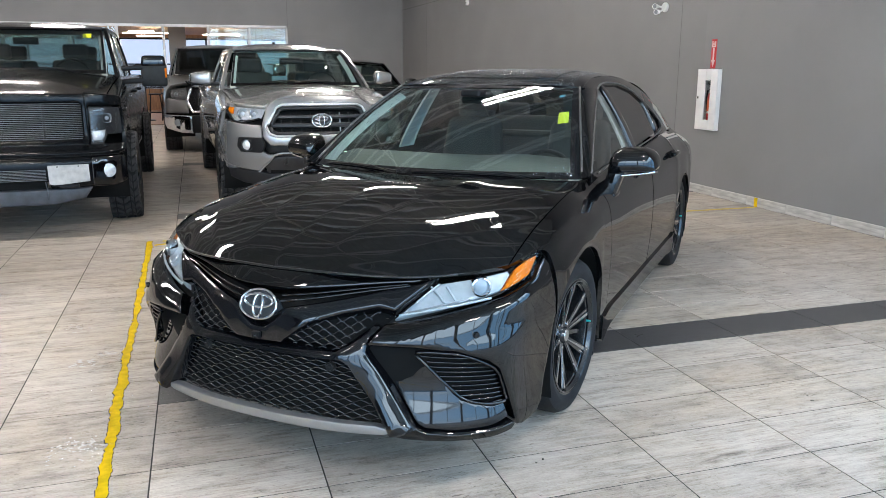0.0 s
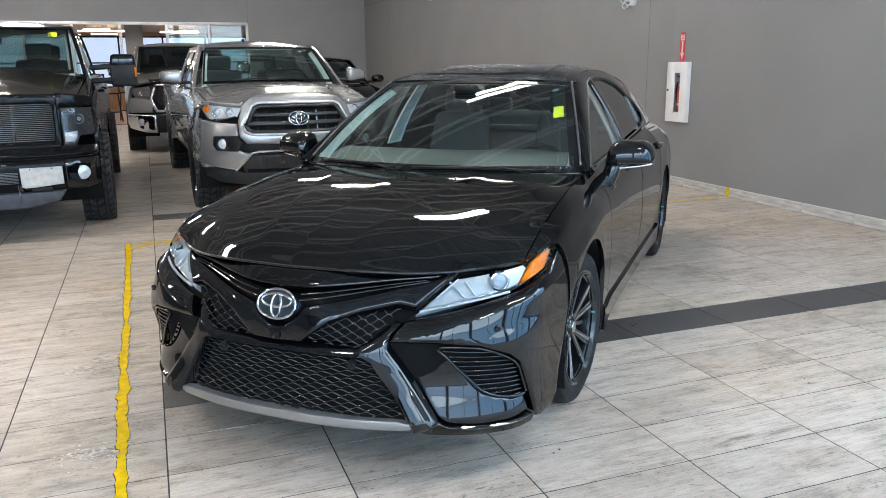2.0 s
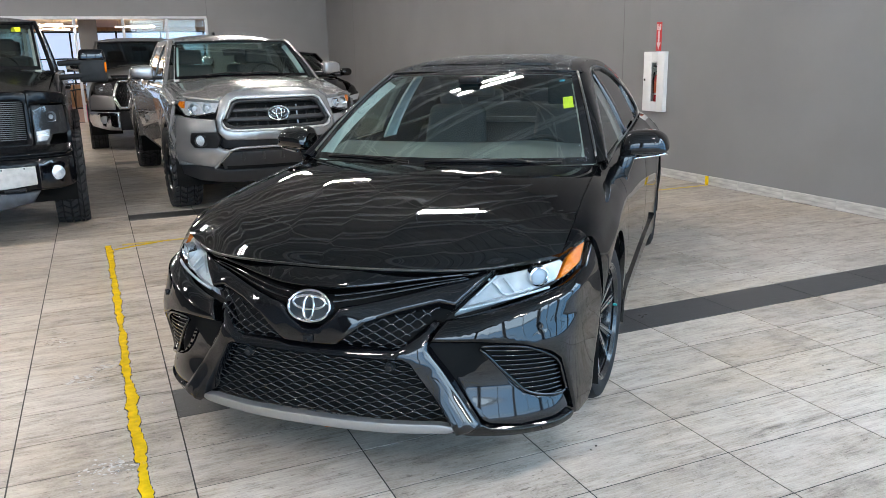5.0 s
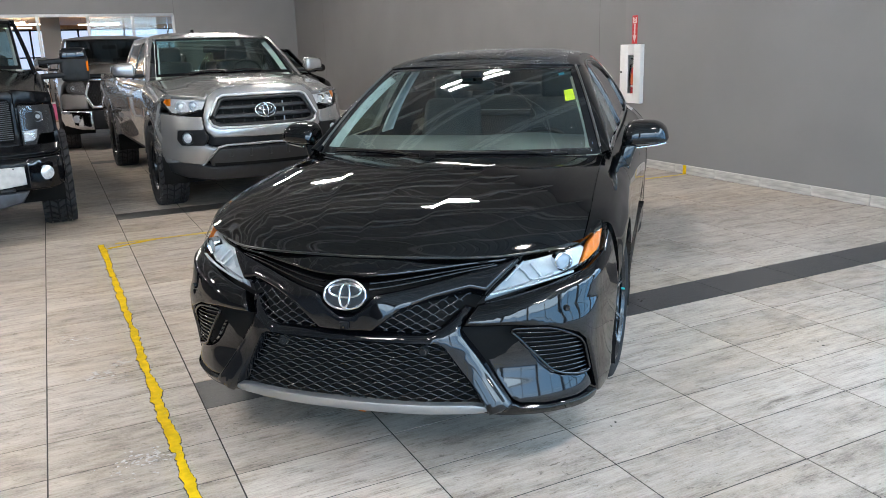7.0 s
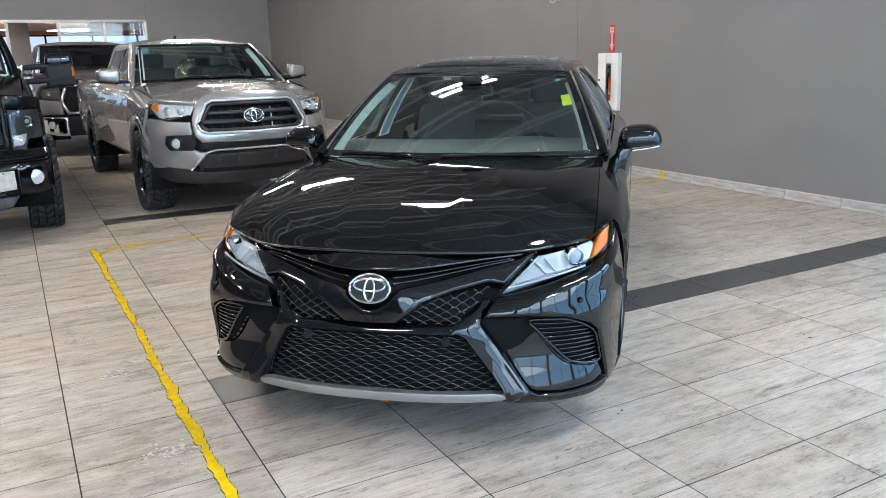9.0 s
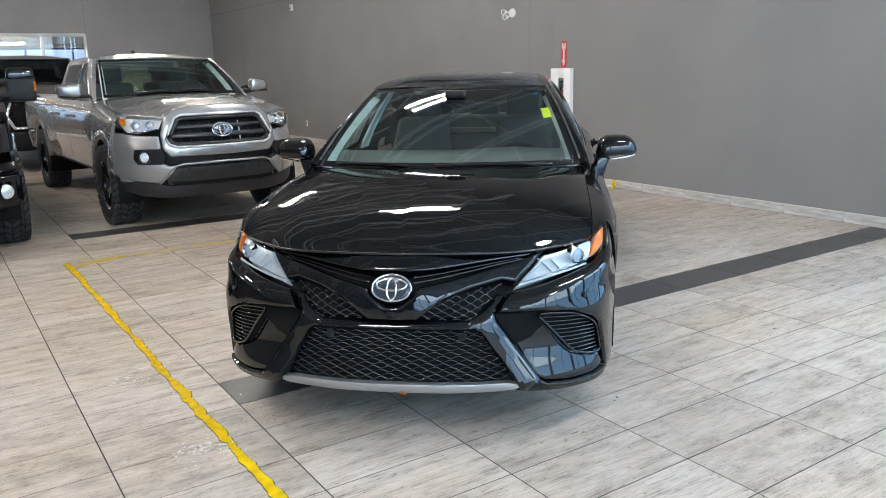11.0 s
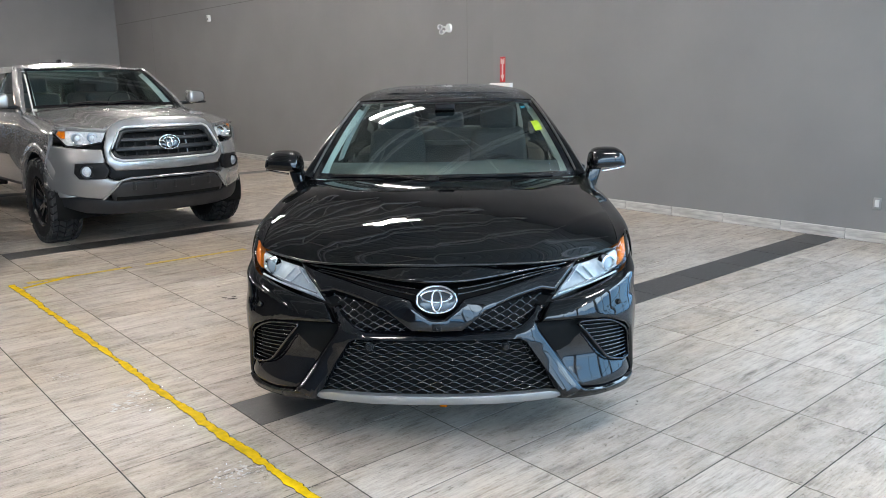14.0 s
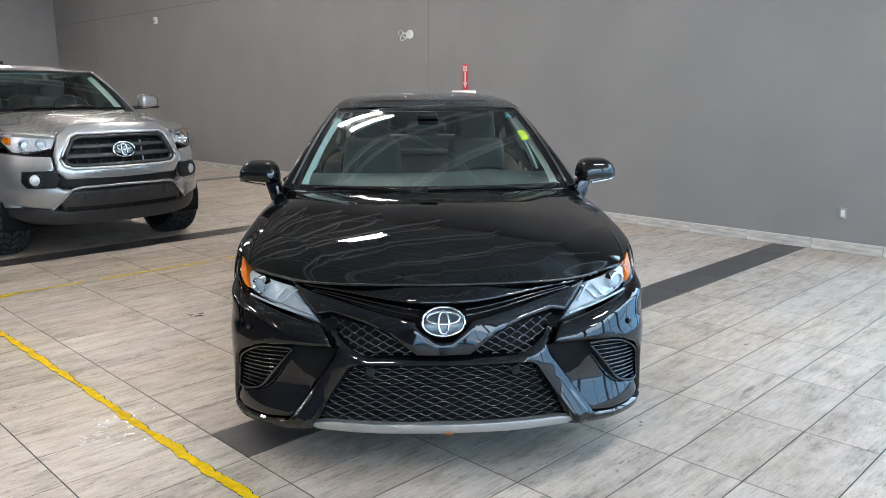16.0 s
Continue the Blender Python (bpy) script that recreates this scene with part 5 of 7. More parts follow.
# inside
inside = empty("cabin_interior", Matrix.Identity(4), "", "")
inside.parent = sedan
tagged(inside, "dark grey interior with pale pillar trim")
panel("dashboard", lambda a, c: Vector((0.72 * c, 1.30 + 0.68 * a + 0.17 * c * c * (1 - a), 0.902 + 0.085 * math.sin(min(1, a * 1.3) * 1.6) - 0.25 * smooth_step(a, 0.8, 1.0) + 0.02 * math.exp(-((c - 0.48) / 0.25) ** 2) * a)), 0, 1, -1, 1, 24, 24, DASH, inside, 0.0)
boxpart("centre_console", (0, 2.2, 0.62), (0.26, 0.9, 0.35), DASH, inside, 0.04, seg=3)
boxpart("cabin_floor", (0, 2.75, 0.35), (1.5, 2.7, 0.1), DASH, inside, 0.02)
boxpart("parcel_shelf", (0, 3.75, 0.98), (1.25, 0.55, 0.04), DASH, inside, 0.015)
tilt = Matrix.Translation((0.37, 2.06, 0.825)) @ Matrix.Rotation(radians(66), 4, "X")
tubes("steering_wheel", [[tilt @ Vector((0.185 * math.cos(2 * math.pi * i / 36), 0.185 * math.sin(2 * math.pi * i / 36), 0)) for i in range(36)]], 0.014, MATTE, inside, 8, True)
tubes("steering_spokes", [[tilt @ Vector((-0.18, 0, 0)), tilt @ Vector((0.18, 0, 0))], [tilt @ Vector((0, 0, 0)), tilt @ Vector((0, -0.18, 0))]], 0.018, MATTE, inside, 8)
boxpart("steering_boss", tilt @ Vector((0, 0, 0.01)), (0.13, 0.05, 0.11), DASH, inside, 0.02, seg=3)
for x, y in ((0.37, 2.72), (-0.37, 2.72)):
    seat = empty("front_seat", Matrix.Identity(4), "", "")
    seat.parent = inside
    boxpart("cushion", (x, y - 0.25, 0.60), (0.50, 0.55, 0.18), FABRIC, seat, 0.06, seg=4)
    boxpart("seat_back", (x, y + 0.08, 0.86), (0.48, 0.14, 0.56), FABRIC, seat, 0.06, Matrix.Rotation(radians(-14), 4, "X"), seg=4, taper=(0.8, 0.8))
    boxpart("headrest", (x, y + 0.17, 1.205), (0.26, 0.09, 0.17), FABRIC, seat, 0.035, Matrix.Rotation(radians(-8), 4, "X"), seg=4)
    for dx in (-0.06, 0.06):
        tubes("headrest_post", [[(x + dx, y + 0.15, 1.06), (x + dx, y + 0.17, 1.16)]], 0.006, CHROME, seat, 6)
boxpart("rear_seat", (0, 3.55, 0.80), (1.25, 0.16, 0.62), FABRIC, inside, 0.06, Matrix.Rotation(radians(-20), 4, "X"), seg=4)
for x in (-0.38, 0, 0.38):
    boxpart("rear_headrest", (x, 3.66, 1.13), (0.24, 0.09, 0.13), FABRIC, inside, 0.03, seg=3)
for s in (1, -1):
    panel("pillar_trim", lambda a, c: screen_pt(s * (0.995 - (0.072 + 0.02 * math.exp(-((a - 0.1) / 0.08) ** 2)) * c), a, -0.03 - 0.03 * c), 0.05, 0.97, 0, 1, 16, 4, TRIM, inside, 0.0)
    patch("b_pillar_trim", [(2.46, .96), (2.50, 1.345), (2.64, 1.345), (2.66, .96)], cabin, TRIM, inside, -0.035, 0.01, 0.1, 0.004, False, s)
panel("headliner", lambda a, c: roof_pt(a, c) + Vector((0, 0.02, -0.035)), 0.02, 1, -0.98, 0.98, 12, 12, TRIM, inside, 0.0)
bm = bmesh.new()
add_box(bm, (0, 2.02, 1.250), (0.22, 0.03, 0.055), 0.014, seg=3)
part("rear_view_mirror", bm, MATTE, inside, smooth=True, angle=50)
boxpart("camera_housing", (0, 1.93, 1.318), (0.12, 0.10, 0.04), MATTE, inside, 0.015, seg=3)
for nm, a, b, w, h, mt in (("price_sticker", 0.865, 0.60, 0.092, 0.125, YELLOW), ("blue_sticker", 0.835, 0.885, 0.060, 0.028, material("blue_label", (0.02, 0.30, 0.42), 0.4))):
    V = [screen_pt(a + dx * w / 1.2, b + dz * h / 0.98 + dx * 0.02, -0.004) for dx, dz in ((-.5, -.5), (.5, -.5), (.5, .5), (-.5, .5))]
    V += [p + Vector((0, 0.001, -0.002)) for p in V]
    link_mesh(nm, V, [(0, 1, 2, 3), (7, 6, 5, 4), (0, 4, 5, 1), (1, 5, 6, 2), (2, 6, 7, 3), (3, 7, 4, 0)], mt, sedan, False, "bright yellow sticker" if a == 0.865 else "small blue label")


def drops():
    """Beads of water on the roof and the windscreen's upper edge."""
    rng = random.Random(11)
    V, F = [], []

    def bead(p, n, r):
        t = n.orthogonal().normalized()
        b = n.cross(t)
        k = len(V)
        for rr, hh in ((1.0, 0.0), (0.75, 0.38), (0.0, 0.55)):
            for j in range(7 if rr else 1):
                w = 2 * math.pi * j / 7
                V.append(p + (t * math.cos(w) + b * math.sin(w)) * r * rr + n * r * hh)
        for j in range(7):
            F.append((k + j, k + (j + 1) % 7, k + 7 + (j + 1) % 7, k + 7 + j))
            F.append((k + 7 + j, k + 7 + (j + 1) % 7, k + 14))
    for _ in range(3000):
        c = rng.uniform(-0.9, 0.9)
        a = rng.random() ** 1.4 * 0.9
        p = roof_pt(a, c)
        n = (roof_pt(a + .01, c) - p).cross(roof_pt(a, c + .01) - p).normalized()
        n = -n if n.z < 0 else n
        on_glass = 0.10 < a < 0.46 and abs(c) < 0.68
        bead(p + n * (0.0045 if on_glass or (0.085 < a < 0.475 and abs(c) < .71) else 0.0), n, rng.uniform(0.0012, 0.0040))
    for _ in range(420):
        if rng.random() < 0.55:
            c, b = -1 + abs(rng.gauss(0, 0.18)) + 0.03, rng.uniform(0.45, 0.99)
        else:
            c, b = rng.uniform(-0.95, 0.95), 1 - abs(rng.gauss(0, 0.07))
        if b > 0.99 or abs(c) > 0.96:
            continue
        p = screen_pt(c, b)
        n = (screen_pt(c + .01, b) - p).cross(screen_pt(c, b + .01) - p).normalized()
        n = -n if n.z < 0 else n
        bead(p + n * (0.0034 if b > 0.955 or abs(c) > 0.925 else 0.0004), n, rng.uniform(0.0014, 0.0036))
    for _ in range(150):
        c, b = 0.95 - abs(rng.gauss(0, 0.13)), 0.02 + abs(rng.gauss(0, 0.07))
        p = screen_pt(c, b)
        n = (screen_pt(c + .01, b) - p).cross(screen_pt(c, b + .01) - p).normalized()
        n = -n if n.z < 0 else n
        bead(p + n * (0.0034 if b < 0.055 or abs(c) > 0.925 else 0.0004), n, rng.uniform(0.0012, 0.0028))
    o = link_mesh("water_drops", V, F, WATER, None, True)
    o.matrix_basis = CAR
    tagged(o, "beads of water on the black car roof", "water drops", kind="stuff")


drops()


# ---- pickup trucks and the car behind ----
def front_surface(a, b, n, zs, ys):
    """A curved vehicle front: plan half width a, depth b, squareness n; ys by height zs. Returns fn(arc, z, off), U(u, z)."""
    t = np.linspace(0, 1, 2001)
    pu, py = a * np.sin(t * np.pi / 2) ** (2 / n), b * (1 - np.cos(t * np.pi / 2) ** (2 / n))
    pa = np.concatenate([[0], np.cumsum(np.hypot(np.diff(pu), np.diff(py)))])
    g = np.linspace(0, pa[-1], 801)
    gu, gy = np.interp(g, pa, pu), np.interp(g, pa, py)
    zz = np.linspace(zs[0], zs[-1], 161)
    dd = np.convolve(np.pad(np.interp(zz, zs, ys), 5, mode="edge"), np.ones(11) / 11, "valid")

    def raw(q, z):
        s = 1 if q >= 0 else -1
        return Vector((s * float(np.interp(abs(q), g, gu)), float(np.interp(abs(q), g, gy)) + float(np.interp(z, zz, dd)), z))

    def fn(q, z, off=0.0):
        p = raw(q, z)
        if off:
            e = 0.005
            p = p + (raw(q + e, z) - raw(q - e, z)).cross(raw(q, z + e) - raw(q, z - e)).normalized() * off
        return p

    def u2(u, z):
        return (float(np.interp(abs(u), gu, g)) * (1 if u >= 0 else -1), z)
    return fn, u2


def pickup(P):
    """Body, cab, bed and wheels of a pickup; the face is added by the caller. Local: x across, y to the rear, z up."""
    o = empty("pickup_truck", P["m"], P["label"], "truck")
    paint, hw = P["paint"], P["hw"]
    fn, u2 = front_surface(*P["front"])
    ya, yr, R, rc = P["ya"], P["yr"], P["arch"], P["tyre"]
    zh0, zh1, yc = P["hood0"], P["hood1"], P["cowl"]     # hood height at its front and at the cowl, the cowl's y
    sill, belt, ce, end = P["sill"], P["belt"], P["cab_end"], P["end"]
    rail = P["rail"]

    def arch(y):
        for c in (ya, yr):
            if abs(y - c) < R:
                return max(sill, rc + math.sqrt(R * R - (y - c) ** 2))
        return sill
    ys = [P["y0"]] + [ya - R + 0.02 + i * (2 * R - 0.04) / 8 for i in range(9)] + [ya + R + 0.02, yc + 0.1]
    ys += list(np.linspace(yc + 0.3, yr - R - 0.02, 6)) + [yr - R + 0.02 + i * (2 * R - 0.04) / 8 for i in range(9)] + [yr + R + 0.02, end]
    rows = []
    for y in ys:
        k = min(1, max(0, (y - P["y0"]) / (yc - P["y0"])))
        top = zh0 - P["drop"] + (belt - (zh0 - P["drop"])) * k if y < yc else belt if y < ce else rail
        inw = 0.14 - 0.06 * k
        zb = arch(y)
        rows.append([(hw - inw, y, top), (hw - 0.045, y, top - 0.05), (hw - 0.012, y, top - 0.17), (hw - 0.002, y, max(zb + 0.02, 0.5 * (top - 0.17) + 0.5 * zb)), (hw - (0.03 if zb == sill else 0.004), y, zb)])
    rows[0] = [tuple(fn(*u2(u, z))) for u, z in P["row0"]]
    fa, fb, fe = P["front"][:3]
    for k, r in enumerate(rows[1:12], 1):
        for j, (x, y, z) in enumerate(r):
            y = max(y, rows[0][j][1] + 0.012 * k)
            lean = float(np.interp(z, P["front"][3], P["front"][4]))
            lim = fa * (1 - max(0.0, 1 - max(0.02, y - lean) / fb) ** fe) ** (1 / fe)
            r[j] = (min(x, lim), y, z)
    sf = loft_fn(rows)
    n = len(rows) - 1
    yi = lambda y: float(np.interp(y, ys, range(len(ys))))
    for s in (1, -1):
        panel("fender", sf, 0, yi(yc + 0.12), 0, 4, 44, 16, paint, o, 0.03, s)
        d1, d2, d3 = yi(yc + 0.14), yi((yc + ce) / 2 + 0.12), yi(ce)
        for a, b, hy in ((d1, d2 - 0.02, (yc + ce) / 2 - 0.02), (d2 + 0.02, d3, ce - 0.14)):
            d = panel("door", sf, a, b, 0, 3.9, 12, 16, paint, o, 0.03, s)
            boxpart("door_handle", (s * (hw + 0.005), hy, belt - 0.17), (0.05, 0.20, 0.035), MATTE if P.get("dark_handles") else paint, d, 0.012)
        panel("bed_side", sf, yi(ce) + 0.03, n, 0, 4, 40, 16, paint, o, 0.03, s)
        panel("rocker", sf, yi(ya + R + 0.02), yi(yr - R - 0.02), 3.86, 4, 10, 3, MATTE, o, 0.05, s)
        for c in (ya, yr):
            V, F = [], []
            m_ = 24
            for i in range(m_ + 1):
                a = math.pi * (-0.10 + 1.20 * i / m_)
                for x, r in ((hw - 0.5, R - 0.01), (hw - 0.01, R - 0.01)):
                    V.append((s * x, c - r * math.cos(a), rc + r * math.sin(a)))
            link_mesh("wheel_liner", V, [(2 * i, 2 * i + 1, 2 * i + 3, 2 * i + 2) for i in range(m_)], UNDER, o)
            if P.get("flare"):
                V, F = [], []
                for i in range(m_ + 1):
                    a = math.pi * (0.02 + 0.96 * i / m_)
                    ca, sa = math.cos(a), math.sin(a)
                    for x, r in ((hw - 0.03, R - 0.005), (hw + 0.006, R), (hw + 0.012, R + 0.02), (hw + 0.004, R + 0.085), (hw - 0.07, R + 0.115)):
                        yy, (fa, fb, fe) = c - r * ca, P["front"][:3]
                        lim = fa * (1 - max(0.0, 1 - yy / fb) ** fe) ** (1 / fe) if 0 < yy else 0.0
                        V.append((s * min(x, lim + 0.022 + x - hw), yy, max(sill - 0.02, rc + r * sa)))
                link_mesh("wheel_flare", V, [(5 * i + j, 5 * i + j + 1, 5 * i + j + 6, 5 * i + j + 5) for i in range(m_) for j in range(4)], P["flare"], o)
            make_wheel(o, pose(s * (hw - 0.12 + P.get("track", 0)), c, rc, 20 * c, 0, P.get("steer", 0) if c == ya else 0), rc, P["rim"], 0.27, truck_spokes(P["rim"]), WHEELBLACK, P.get("wheel_face", WHEELBLACK), s, True)

    # hood: from the face's top edge to the cowl
    def hood(a, c):
        p0 = fn(u2(c * (hw - 0.14), 0)[0], float(np.interp(abs(c), *P["edge"])) if "edge" in P else zh0 - P["drop"] * abs(c) ** 3)
        p1 = Vector((c * (hw - 0.10), yc + 0.10 * c * c, zh1 - (zh1 - belt) * abs(c) ** 4))
        k = a * a * (3 - 2 * a) * 0.35 + a * 0.65
        p = p0.lerp(p1, k)
        bulge = P.get("bulge", 0.02) * math.exp(-((abs(c) - 0.0) / 0.55) ** 4) * smooth_step(a, 0.0, 0.3)
        p.z += 0.022 * math.sin(math.pi * a) * (1 - 0.4 * c * c) + bulge
        return p
    panel("hood", hood, 0, 1, -1, 1, 20, 28, paint, o, 0.03, 1)
    # glasshouse
    yb, yt, zb, zt = yc + 0.02, P["head"], zh1 + 0.005, P["roof"] - 0.085
    wb, wt = hw - 0.19, P["roof_w"]

    def scr(a, b, off=0.0):
        k = 4 * b * (1 - b)
        return Vector((a * (wb + (wt - wb) * b), yb + (yt - yb) * b + 0.11 * a * a * (1 - 0.5 * b) - off * 0.5, zb + (zt - zb) * b + 0.02 * k - 0.01 * a * a + off * 0.85))
    g = panel("windshield", lambda a, c: scr(c, a), 0, 1, -0.98, 0.98, 10, 20, P.get("screen", SCREEN), o, 0)
    g.visible_shadow = False
    for b0, b1, a0, a1 in ((0, 0.06, -0.98, 0.98), (0.94, 1, -0.98, 0.98), (0, 1, -0.98, -0.95), (0, 1, 0.95, 0.98)):
        panel("screen_border", lambda a, c: scr(c, a, 0.004), b0, b1, a0, a1, 10, 16, PIANO, o, 0)

    def side(y, z, off=0.0):
        h = (z - belt) / (P["roof"] - belt)
        return Vector((hw - 0.085 - (hw - 0.085 - wt) * (0.75 * h + 0.25 * h * h) + off, y, z))
    zr = P["roof"] - 0.075
    yf = yt + 0.11
    mid = (yc + ce) / 2 + 0.12
    for s in (1, -1):
        patch("a_pillar", [(yb + 0.06, belt - 0.01), (yb + 0.30, belt), (yt + 0.24, zr - 0.05), (yt + 0.22, zr + 0.01), (yf - 0.02, zr - 0.005), ((yb + yf) / 2 + 0.02, (belt + zr) / 2 + 0.02)], side, paint, o, 0.0, 0.03, 0.1, 0.008, False, s)
        patch("roof_rail", [(yt + 0.22, zr + 0.01), (yt + 0.24, zr - 0.05), (ce - 0.16, zr - 0.06), (ce - 0.10, belt), (ce, belt), (ce - 0.05, zr + 0.005)], side, paint, o, 0.0, 0.03, 0.1, 0.008, False, s)
        patch("b_pillar", [(mid - 0.05, belt), (mid - 0.05, zr - 0.05), (mid + 0.05, zr - 0.05), (mid + 0.05, belt)], side, PIANO, o, -0.002, 0.03, 0.1, 0.004, False, s)
        for poly, mt in (([(yb + 0.33, belt), (yt + 0.27, zr - 0.055), (mid - 0.05, zr - 0.055), (mid - 0.05, belt)], bpy.data.materials["side_glass"]), ([(mid + 0.05, belt), (mid + 0.05, zr - 0.055), (ce - 0.17, zr - 0.065), (ce - 0.12, belt)], DARKGLASS)):
            g = patch("side_window", poly, side, mt, o, -0.012, 0, 0.15, 0, False, s)
            g.visible_shadow = False
        mr = empty("door_mirror", Matrix.Identity(4), "", "")
        mr.parent = o
        mx, my, mz, sx, sz = P["mirror"]
        bm = bmesh.new()
        if P.get("tow_mirror"):
            add_box(bm, (s * (hw + 0.26), my, mz - 0.045), (0.26, 0.10, 0.25), 0.03, seg=3)
            part("mirror_shell", bm, CLADDING, mr, smooth=True, angle=50)
            bm = bmesh.new()
            add_box(bm, (s * (hw + 0.26), my - 0.004, mz + 0.095), (0.255, 0.108, 0.12), 0.03, seg=3, taper=(0.88, 0.9))
            part("mirror_cap", bm, PIANO, mr, smooth=True, angle=50)
            for dz in (-0.105, 0.03):
                bm = bmesh.new()
                add_box(bm, (s * (hw + 0.11), my - 0.015, mz + dz), (0.34, 0.07, 0.055), 0.018, Matrix.Rotation(s * radians(-3), 4, "Y"), 3)
                part("mirror_arm", bm, MATTE, mr, smooth=True, angle=50)
            boxpart("mirror_marker", (s * (hw + 0.378), my - 0.035, mz - 0.025), (0.020, 0.04, 0.10), AMBER, mr, 0.006)
        else:
            bmesh.ops.create_uvsphere(bm, u_segments=20, v_segments=14, radius=1)
            for v in bm.verts:
                x, y, z = (math.copysign(abs(q) ** 0.48, q) for q in v.co)
                v.co = Vector((s * (mx + sx * x), my + 0.09 * min(y, 0.4) + 0.03 * x, mz + sz * z * (1 - 0.15 * x)))
            part("mirror_shell", bm, P.get("mirror_paint", paint), mr, smooth=True, angle=60)
            boxpart("mirror_underside", (s * mx, my - 0.01, mz - sz * 0.86), (sx * 1.8, 0.13, sz * 0.34), MATTE, mr, 0.012, seg=3)
            boxpart("mirror_base", (s * (hw - 0.0), my + 0.02, mz - sz * 0.9), (0.20, 0.08, 0.04), MATTE, mr, 0.015)
    panel("roof", lambda a, c: Vector((c * wt, (yt + (ce - 0.06 - yt) * a) + 0.075 * c * c * (1 - a), zt + (P["roof"] - zt) * (math.sin(min(1, a * 2.2) * math.pi / 2) * 0.75 + 0.25 * math.sin(math.pi * a)) * (1 - 0.75 * abs(c) ** 3) + (zr - zt) * abs(c) ** 3 * min(1, a * 5))), 0, 1, -1, 1, 20, 20, paint, o, 0.03)
    g = panel("rear_window", lambda a, c: Vector((c * (wb + 0.02 + (wt - wb) * a), ce - 0.05 * a - 0.01, belt + (zr - belt) * a)), 0, 1, -0.9, 0.9, 4, 8, bpy.data.materials["side_glass"], o, 0)
    g.visible_shadow = False
    boxpart("cab_back", (0, ce - 0.01, (sill + belt) / 2), (2 * hw - 0.2, 0.05, belt - sill), paint, o, 0.01)
    boxpart("bed_floor", (0, (ce + end) / 2, sill + 0.28), (2 * hw - 0.16, end - ce, 0.06), UNDER, o, 0.01)
    boxpart("tailgate", (0, end - 0.03, (sill + rail) / 2), (2 * hw - 0.08, 0.06, rail - sill), paint, o, 0.02)
    boxpart("chassis", (0, (ya + end) / 2, sill - 0.02), (1.0, end - ya - 0.3, 0.16), UNDER, o, 0.02)
    for y in (ya, yr):
        tubes("axle", [[(-hw + 0.2, y, rc), (hw - 0.2, y, rc)]], 0.05, UNDER, o, 8)
    boxpart("engine_block", (0, ya, 0.75), (hw * 1.1, 0.9, 0.5), UNDER, o, 0.05)
    # inside
    boxpart("dashboard", (0, yb + 0.42, belt - 0.10), (2 * hw - 0.34, 0.5, 0.26), DASH, o, 0.06, seg=3)
    boxpart("cab_floor", (0, (yc + ce) / 2, sill + 0.12), (2 * hw - 0.25, ce - yc - 0.1, 0.08), DASH, o, 0.01)
    for x, y in ((-0.40, yc + 1.05), (0.40, yc + 1.05), (-0.40, ce - 0.35), (0.40, ce - 0.35)):
        st = empty("seat", Matrix.Identity(4), "", "")
        st.parent = o
        boxpart("seat_back", (x, y + 0.1, belt - 0.12), (0.50, 0.15, 0.60), FABRIC, st, 0.05, Matrix.Rotation(radians(-12), 4, "X"), seg=3)
        boxpart("headrest", (x, y + 0.18, belt + 0.27), (0.27, 0.10, 0.17), FABRIC, st, 0.035, seg=3)
        boxpart("cushion", (x, y - 0.22, belt - 0.42), (0.52, 0.55, 0.18), FABRIC, st, 0.05, seg=3)
    tl = Matrix.Translation((0.40, yb + 0.66, belt + 0.01)) @ Matrix.Rotation(radians(66), 4, "X")
    tubes("steering_wheel", [[tl @ Vector((0.19 * math.cos(2 * math.pi * i / 28), 0.19 * math.sin(2 * math.pi * i / 28), 0)) for i in range(28)]], 0.013, MATTE, o, 6, True)
    boxpart("rear_view_mirror", scr(0, 0.84, -0.09), (0.25, 0.03, 0.075), MATTE, o, 0.014, seg=3)
    for s in (1, -1):
        panel("pillar_trim", lambda a, c: scr(s * (0.99 - 0.07 * c), a, -0.04 - 0.03 * c), 0.02, 0.97, 0, 1, 10, 3, TRIM, o, 0)
        tubes("wiper", [[scr(s * 0.25 - 0.3, 0.03, 0.02), scr(s * 0.25, 0.07, 0.02), scr(s * 0.25 + 0.25, 0.05, 0.02)]], 0.009, MATTE, o, 6)
    panel("headliner", lambda a, c: Vector((c * (wt - 0.02), yt + 0.05 + (ce - 0.12 - yt) * a, zr - 0.02)), 0, 1, -1, 1, 4, 4, TRIM, o, 0)
    return o, fn, u2


